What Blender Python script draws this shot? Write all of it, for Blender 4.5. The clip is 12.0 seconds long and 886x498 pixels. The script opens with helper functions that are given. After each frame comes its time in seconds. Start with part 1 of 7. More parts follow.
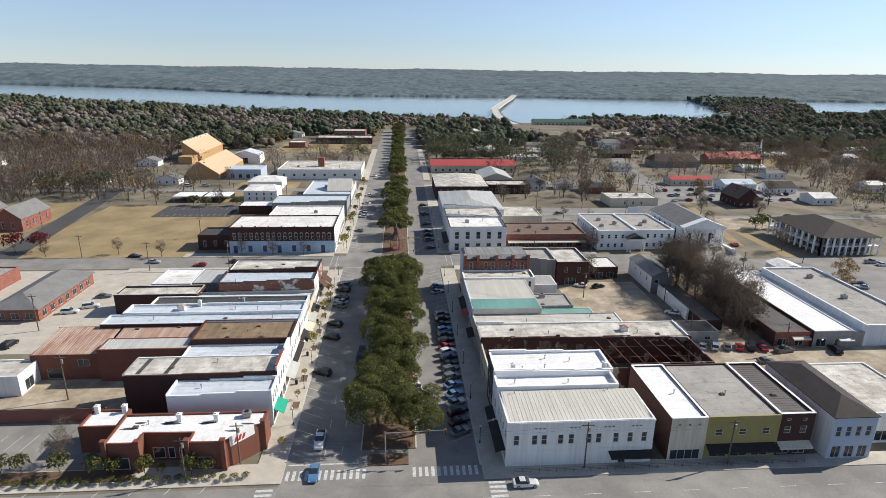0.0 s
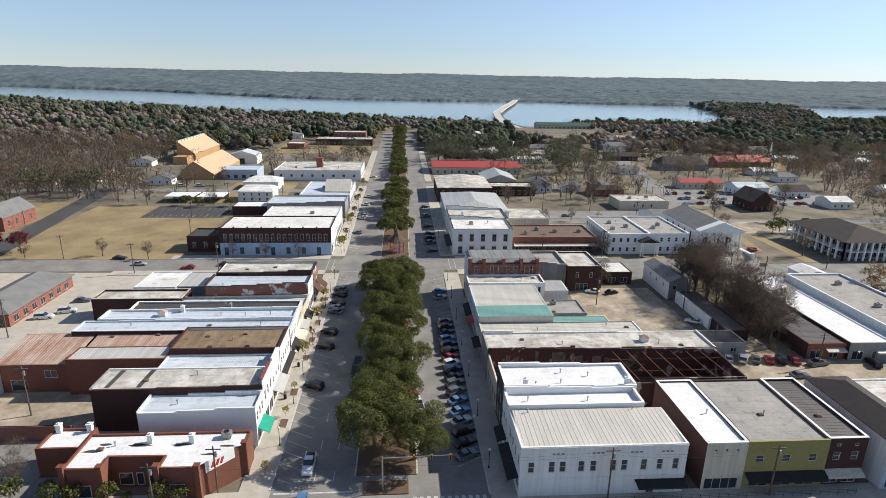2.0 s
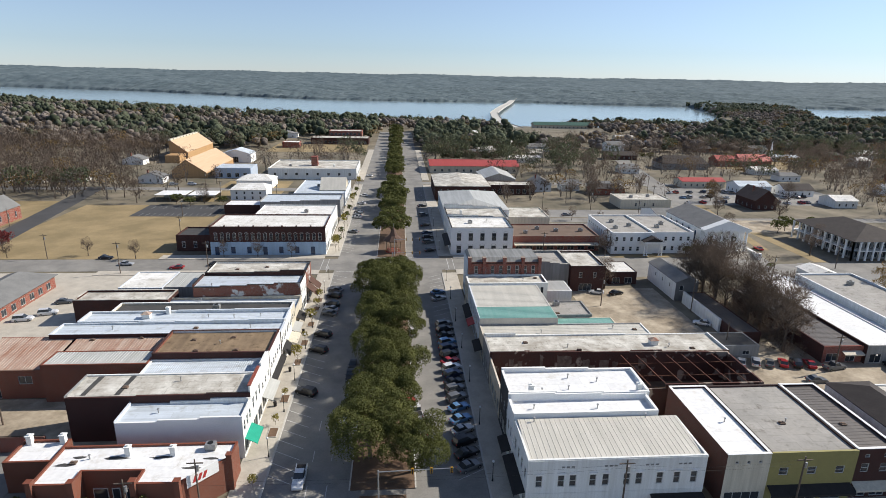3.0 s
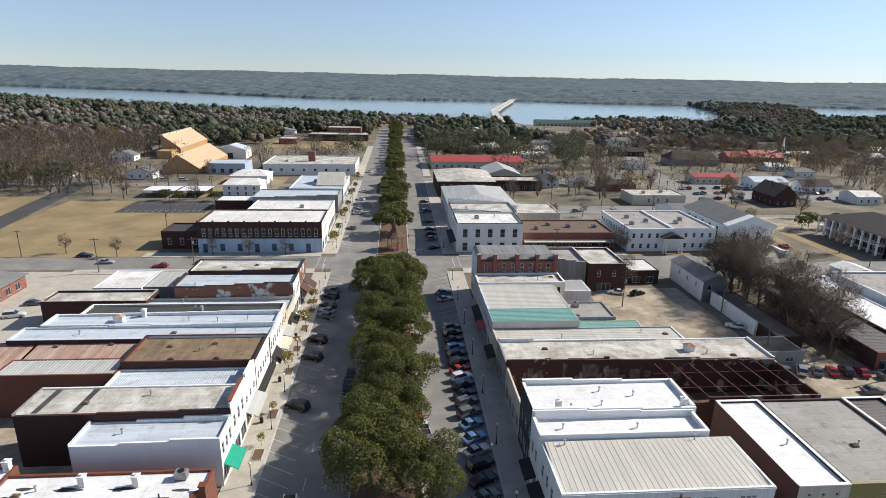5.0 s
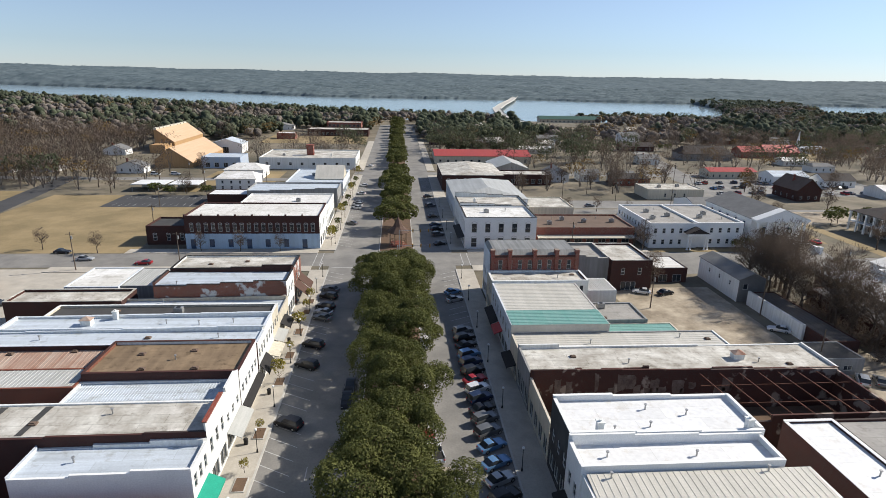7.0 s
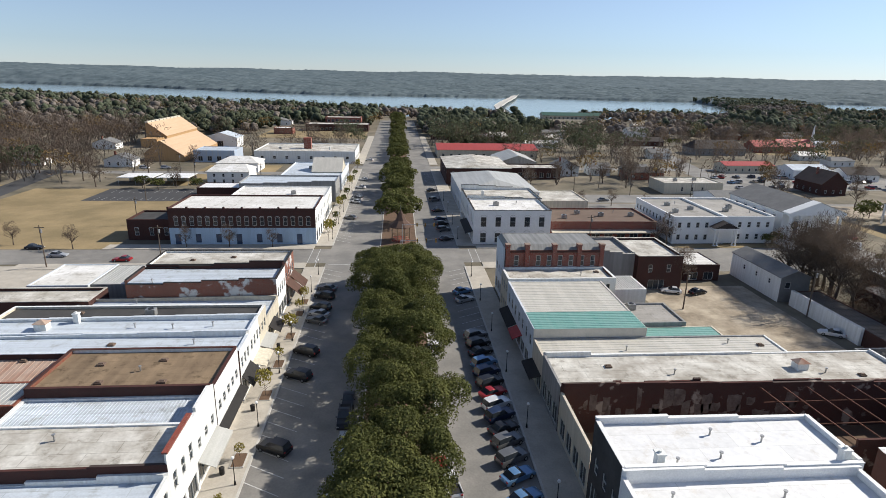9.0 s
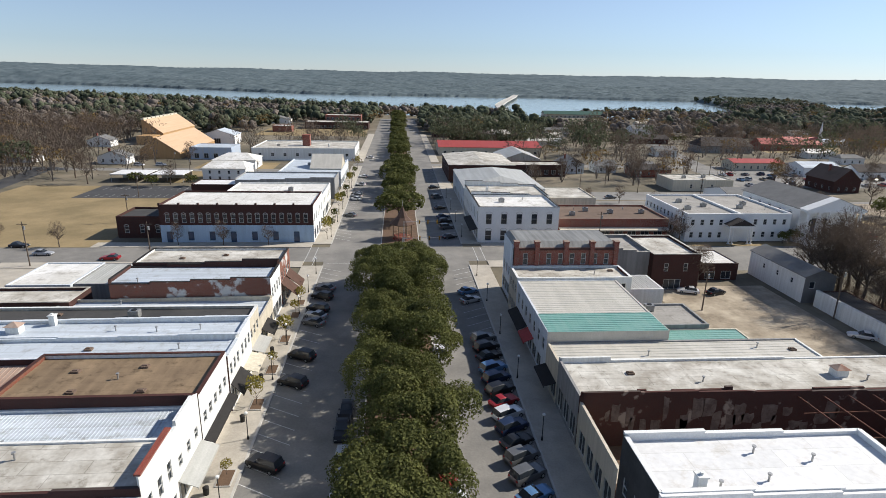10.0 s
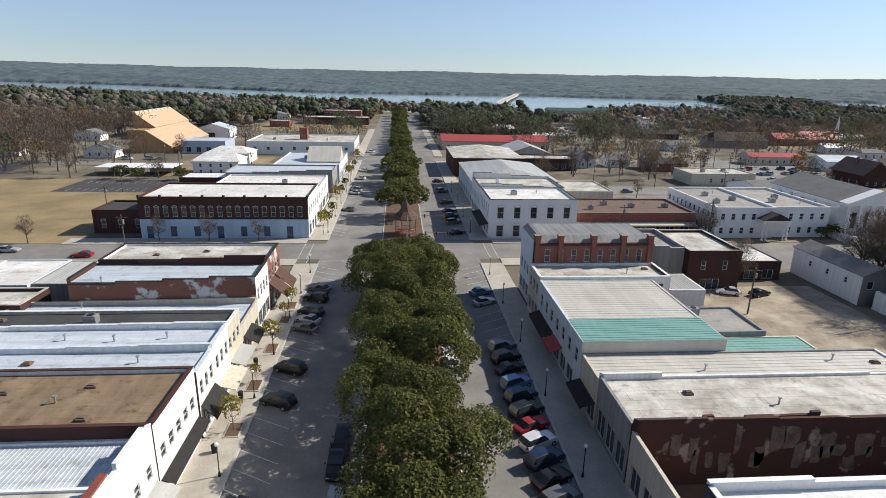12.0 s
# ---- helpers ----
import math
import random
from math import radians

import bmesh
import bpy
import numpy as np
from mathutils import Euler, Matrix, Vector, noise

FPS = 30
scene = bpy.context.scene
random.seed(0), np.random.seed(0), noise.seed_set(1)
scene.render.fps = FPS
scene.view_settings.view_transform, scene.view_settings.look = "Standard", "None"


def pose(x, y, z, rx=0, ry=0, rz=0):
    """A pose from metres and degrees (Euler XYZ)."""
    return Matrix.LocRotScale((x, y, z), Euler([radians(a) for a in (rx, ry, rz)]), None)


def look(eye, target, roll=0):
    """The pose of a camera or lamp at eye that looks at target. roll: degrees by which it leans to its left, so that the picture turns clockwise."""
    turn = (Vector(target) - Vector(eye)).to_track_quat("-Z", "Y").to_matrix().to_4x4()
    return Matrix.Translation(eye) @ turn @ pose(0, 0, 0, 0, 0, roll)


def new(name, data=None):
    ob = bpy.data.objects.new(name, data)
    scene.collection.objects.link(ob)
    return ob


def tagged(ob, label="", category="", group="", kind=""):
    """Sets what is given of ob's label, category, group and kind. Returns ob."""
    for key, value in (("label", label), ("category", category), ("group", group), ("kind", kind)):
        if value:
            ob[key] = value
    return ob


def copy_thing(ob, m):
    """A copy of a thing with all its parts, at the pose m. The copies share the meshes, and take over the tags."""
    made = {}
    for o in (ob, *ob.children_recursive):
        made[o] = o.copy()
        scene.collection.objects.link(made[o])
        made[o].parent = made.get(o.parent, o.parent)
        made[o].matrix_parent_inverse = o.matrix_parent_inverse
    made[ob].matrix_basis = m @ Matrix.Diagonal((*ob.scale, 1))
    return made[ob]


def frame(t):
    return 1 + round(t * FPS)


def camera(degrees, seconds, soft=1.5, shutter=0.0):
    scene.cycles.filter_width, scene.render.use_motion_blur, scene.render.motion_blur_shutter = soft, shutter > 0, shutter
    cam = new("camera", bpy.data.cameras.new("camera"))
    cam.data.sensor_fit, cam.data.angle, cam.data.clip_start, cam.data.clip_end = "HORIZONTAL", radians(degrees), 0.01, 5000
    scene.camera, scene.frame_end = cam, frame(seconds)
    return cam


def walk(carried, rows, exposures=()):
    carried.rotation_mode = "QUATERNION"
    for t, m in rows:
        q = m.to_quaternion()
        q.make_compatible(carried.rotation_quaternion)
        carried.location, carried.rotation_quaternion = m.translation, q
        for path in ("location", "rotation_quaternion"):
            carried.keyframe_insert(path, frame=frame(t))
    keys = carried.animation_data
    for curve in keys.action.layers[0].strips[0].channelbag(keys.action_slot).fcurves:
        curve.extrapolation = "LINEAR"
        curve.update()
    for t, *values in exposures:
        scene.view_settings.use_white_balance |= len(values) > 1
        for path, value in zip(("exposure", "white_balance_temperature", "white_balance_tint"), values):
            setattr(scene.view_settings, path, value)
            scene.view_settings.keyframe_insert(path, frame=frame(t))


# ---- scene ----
cam = camera(75.8, 12.0, soft=0.8)
PATH = [
    (0, (2.991, -11.515, 70.73), (3.133, -9.612, 70.129), 0.8),
    (0.5, (3.041, -8.861, 70.006), (3.183, -6.957, 69.411), 0.9),
    (1, (3.008, -6.034, 69.131), (3.151, -4.129, 68.54), 1.0),
    (1.5, (3.022, -3.1, 67.852), (3.164, -1.194, 67.265), 1.0),
    (2, (2.927, -0.106, 66.404), (3.068, 1.801, 65.82), 1.1),
    (2.5, (2.73, 3.075, 65.167), (2.876, 4.983, 64.585), 1.1),
    (3, (2.729, 6.17, 63.889), (2.883, 8.078, 63.308), 1.2),
    (5, (1.812, 19.649, 58.479), (1.969, 21.557, 57.901), 1.2),
    (5.5, (1.415, 23.101, 57.099), (1.572, 25.009, 56.521), 1.2),
    (6, (1.252, 26.539, 55.804), (1.408, 28.447, 55.227), 1.2),
    (6.5, (0.937, 29.932, 54.468), (1.094, 31.84, 53.889), 1.2),
    (7, (0.72, 33.314, 53.199), (0.876, 35.222, 52.619), 1.2),
    (9, (-0.193, 46.845, 47.845), (-0.036, 48.753, 47.264), 1.2),
    (9.5, (-0.414, 50.126, 46.546), (-0.256, 52.034, 45.965), 1.2),
    (10, (-0.607, 53.427, 45.247), (-0.45, 55.335, 44.667), 1.2),
    (10.5, (-0.796, 56.668, 43.933), (-0.639, 58.575, 43.353), 1.3),
    (11, (-1.003, 59.95, 42.601), (-0.846, 61.858, 42.021), 1.3),
    (11.5, (-1.162, 63.322, 41.436), (-1.005, 65.229, 40.856), 1.2),
    (12, (-1.329, 66.736, 40.316), (-1.173, 68.644, 39.736), 1.2),
]
walk(cam, [(t, look(eye, at, roll)) for t, eye, at, roll in PATH], exposures=((0.0, 0.44, 6200, 10), (12.0, 0.35, 6200, 10)))

# ---- world, sun, exposure ----
SUN_DIR = Vector((-10.7, -3.0, -8.0)).normalized()
world = bpy.data.worlds.new("sky")
scene.world = world
world.use_nodes = True
wn = world.node_tree.nodes
sky = wn.new("ShaderNodeTexSky")
sky.sky_type = "NISHITA"
sky.sun_disc = False
sky.sun_elevation = math.asin(-SUN_DIR.z)
sky.sun_rotation = math.atan2(-SUN_DIR.x, -SUN_DIR.y)
sky.air_density, sky.dust_density, sky.ozone_density = 1.0, 0.0, 6.0
wn["Background"].inputs["Strength"].default_value = 0.081
pale = wn.new("ShaderNodeHueSaturation")
pale.inputs["Saturation"].default_value = 0.62
tint = wn.new("ShaderNodeMix")
tint.data_type, tint.blend_type = "RGBA", "MULTIPLY"
tint.inputs[0].default_value = 1.0
tint.inputs[7].default_value = (0.93, 1.0, 1.10, 1)
world.node_tree.links.new(sky.outputs["Color"], pale.inputs["Color"])
world.node_tree.links.new(pale.outputs["Color"], tint.inputs[6])
world.node_tree.links.new(tint.outputs[2], wn["Background"].inputs["Color"])
sun = new("sun", bpy.data.lights.new("sun", "SUN"))
sun.data.energy, sun.data.angle, sun.data.color = 5.0, radians(0.53), (1.0, 0.91, 0.78)
sun.matrix_world = Matrix.Translation((0, 0, 300)) @ SUN_DIR.to_track_quat("-Z", "Y").to_matrix().to_4x4()

# ---- materials ----
rng = random.Random(7)


def mat(name, col, col2=None, rough=0.85, metal=0.0, scale=0.25, fine=6.0, bump=0.15, amount=0.6, island=0.0, randob=0.0, spec=0.3):
    """Two-scale mottled surface: large stains and a fine grain, with relief."""
    m = bpy.data.materials.new(name)
    m.use_nodes = True
    n, l = m.node_tree.nodes, m.node_tree.links
    b = n["Principled BSDF"]
    b.inputs["Roughness"].default_value, b.inputs["Metallic"].default_value = rough, metal
    b.inputs["Specular IOR Level"].default_value = spec
    geo = n.new("ShaderNodeNewGeometry")
    n1, n2 = n.new("ShaderNodeTexNoise"), n.new("ShaderNodeTexNoise")
    n1.inputs["Scale"].default_value, n1.inputs["Detail"].default_value = scale, 6
    n1.inputs["Roughness"].default_value = 0.65
    n2.inputs["Scale"].default_value, n2.inputs["Detail"].default_value = fine, 3
    for t in (n1, n2):
        l.new(geo.outputs["Position"], t.inputs["Vector"])
    ramp = n.new("ShaderNodeValToRGB")
    ramp.color_ramp.elements[0].position, ramp.color_ramp.elements[1].position = 0.38, 0.66
    ramp.color_ramp.elements[0].color = (*(col2 or [c * 0.62 for c in col]), 1)
    ramp.color_ramp.elements[1].color = (*col, 1)
    l.new(n1.outputs["Fac"], ramp.inputs["Fac"])
    base = n.new("ShaderNodeMix")
    base.data_type = "RGBA"
    base.inputs[0].default_value = amount
    base.inputs[6].default_value = (*col, 1)
    l.new(ramp.outputs["Color"], base.inputs[7])
    hsv = n.new("ShaderNodeHueSaturation")
    l.new(base.outputs[2], hsv.inputs["Color"])
    mr = n.new("ShaderNodeMapRange")
    mr.inputs["To Min"].default_value, mr.inputs["To Max"].default_value = 0.82, 1.16
    l.new(n2.outputs["Fac"], mr.inputs["Value"])
    val = mr.outputs["Result"]
    for amt, src in ((island, geo.outputs["Random Per Island"]), (randob, None)):
        if amt:
            if src is None:
                src = n.new("ShaderNodeObjectInfo").outputs["Random"]
            r2, mul = n.new("ShaderNodeMapRange"), n.new("ShaderNodeMath")
            mul.operation = "MULTIPLY"
            r2.inputs["To Min"].default_value, r2.inputs["To Max"].default_value = 1 - amt, 1 + amt
            l.new(src, r2.inputs["Value"])
            l.new(r2.outputs["Result"], mul.inputs[0])
            l.new(val, mul.inputs[1])
            val = mul.outputs[0]
    l.new(val, hsv.inputs["Value"])
    l.new(hsv.outputs["Color"], b.inputs["Base Color"])
    if bump:
        bp = n.new("ShaderNodeBump")
        bp.inputs["Strength"].default_value, bp.inputs["Distance"].default_value = bump, 0.1
        l.new(n2.outputs["Fac"], bp.inputs["Height"])
        l.new(bp.outputs["Normal"], b.inputs["Normal"])
    return m


def streaked(name, col, col2, along="x", width=0.6, rough=0.7, metal=0.0, contrast=0.7):
    """Weathered sheet with streaks that run along one axis."""
    m = mat(name, col, col2, rough, metal, 0.2, 5.0, 0.1, 0.75)
    n, l = m.node_tree.nodes, m.node_tree.links
    geo = [q for q in n if q.bl_idname == "ShaderNodeNewGeometry"][0]
    mp = n.new("ShaderNodeMapping")
    s = {"x": (0.05, 1 / width, 0.4), "y": (1 / width, 0.05, 0.4), "z": (1 / width, 1 / width, 0.08)}[along]
    mp.inputs["Scale"].default_value = s
    l.new(geo.outputs["Position"], mp.inputs["Vector"])
    t = n.new("ShaderNodeTexNoise")
    t.inputs["Scale"].default_value, t.inputs["Detail"].default_value = 1.0, 4
    l.new(mp.outputs["Vector"], t.inputs["Vector"])
    ramp = [q for q in n if q.bl_idname == "ShaderNodeValToRGB"][0]
    n1 = ramp.inputs["Fac"].links[0].from_socket
    mx = n.new("ShaderNodeMix")
    mx.inputs[0].default_value = contrast
    l.new(n1, mx.inputs[2])
    l.new(t.outputs["Fac"], mx.inputs[3])
    l.new(mx.outputs[0], ramp.inputs["Fac"])
    return m


def brick_mat(name, col, col2, mortar, patch=None, patch_at=0.62):
    m = mat(name, col, col2, 0.9, 0, 0.3, 8.0, 0.2, 0.5)
    n, l = m.node_tree.nodes, m.node_tree.links
    hsv = [q for q in n if q.bl_idname == "ShaderNodeHueSaturation"][0]
    b = n["Principled BSDF"]
    geo = [q for q in n if q.bl_idname == "ShaderNodeNewGeometry"][0]
    sep, comb, add = n.new("ShaderNodeSeparateXYZ"), n.new("ShaderNodeCombineXYZ"), n.new("ShaderNodeMath")
    l.new(geo.outputs["Position"], sep.inputs[0])
    l.new(sep.outputs[0], add.inputs[0])
    l.new(sep.outputs[1], add.inputs[1])
    l.new(add.outputs[0], comb.inputs[0])
    l.new(sep.outputs[2], comb.inputs[1])
    bt = n.new("ShaderNodeTexBrick")
    bt.inputs["Scale"].default_value = 1.0
    bt.inputs["Brick Width"].default_value, bt.inputs["Row Height"].default_value = 0.22, 0.075
    bt.inputs["Mortar Size"].default_value = 0.01
    bt.inputs["Mortar"].default_value = (*mortar, 1)
    l.new(comb.outputs[0], bt.inputs["Vector"])
    l.new(hsv.outputs["Color"], bt.inputs["Color1"])
    l.new(hsv.outputs["Color"], bt.inputs["Color2"])
    out = bt.outputs["Color"]
    if patch:
        t = n.new("ShaderNodeTexNoise")
        t.inputs["Scale"].default_value, t.inputs["Detail"].default_value = 0.35, 5
        l.new(geo.outputs["Position"], t.inputs["Vector"])
        rp = n.new("ShaderNodeValToRGB")
        rp.color_ramp.elements[0].position, rp.color_ramp.elements[1].position = patch_at - 0.03, patch_at + 0.03
        l.new(t.outputs["Fac"], rp.inputs["Fac"])
        mx = n.new("ShaderNodeMix")
        mx.data_type = "RGBA"
        l.new(rp.outputs["Color"], mx.inputs[0])
        l.new(out, mx.inputs[6])
        mx.inputs[7].default_value = (*patch, 1)
        out = mx.outputs[2]
    l.new(out, b.inputs["Base Color"])
    return m


def glassy(name, col, rough=0.12):
    m = mat(name, col, None, rough, 0, 0.5, 3.0, 0.0, 0.5, spec=0.6)
    return m


def leafy(*a, glow=0.35, **k):
    """A leaf or twig surface that lets some light through."""
    m = mat(*a, **k)
    n, l = m.node_tree.nodes, m.node_tree.links
    b = n["Principled BSDF"]
    t, mx = n.new("ShaderNodeBsdfTranslucent"), n.new("ShaderNodeMixShader")
    mx.inputs[0].default_value = glow
    l.new(b.inputs["Base Color"].links[0].from_socket, t.inputs["Color"])
    l.new(b.outputs[0], mx.inputs[1])
    l.new(t.outputs[0], mx.inputs[2])
    l.new(mx.outputs[0], n["Material Output"].inputs["Surface"])
    return m


def seamed(m, width=6.0, height=1.9, seam=0.035, dark=0.66, stain=0.64):
    """Lap seams of roofing sheets, and dark water stains, over a mottled roof."""
    n, l = m.node_tree.nodes, m.node_tree.links
    b = n["Principled BSDF"]
    src = b.inputs["Base Color"].links[0].from_socket
    geo = [q for q in n if q.bl_idname == "ShaderNodeNewGeometry"][0]
    bt = n.new("ShaderNodeTexBrick")
    bt.inputs["Scale"].default_value = 1.0
    bt.inputs["Brick Width"].default_value, bt.inputs["Row Height"].default_value = width, height
    bt.inputs["Mortar Size"].default_value = seam
    bt.inputs["Color1"].default_value, bt.inputs["Color2"].default_value = (1, 1, 1, 1), (0.92, 0.92, 0.91, 1)
    bt.inputs["Mortar"].default_value = (dark, dark, dark * 0.97, 1)
    l.new(geo.outputs["Position"], bt.inputs["Vector"])
    t = n.new("ShaderNodeTexNoise")
    t.inputs["Scale"].default_value, t.inputs["Detail"].default_value, t.inputs["Roughness"].default_value = 0.45, 8, 0.72
    l.new(geo.outputs["Position"], t.inputs["Vector"])
    rp = n.new("ShaderNodeValToRGB")
    rp.color_ramp.elements[0].position, rp.color_ramp.elements[1].position = 0.34, 0.46
    rp.color_ramp.elements[0].color, rp.color_ramp.elements[1].color = (stain, stain * 0.97, stain * 0.92, 1), (1, 1, 1, 1)
    l.new(t.outputs["Fac"], rp.inputs["Fac"])
    out = src
    for other in (bt.outputs["Color"], rp.outputs["Color"]):
        mx = n.new("ShaderNodeMix")
        mx.data_type, mx.blend_type = "RGBA", "MULTIPLY"
        mx.inputs[0].default_value = 1.0
        l.new(out, mx.inputs[6])
        l.new(other, mx.inputs[7])
        out = mx.outputs[2]
    l.new(out, b.inputs["Base Color"])
    return m


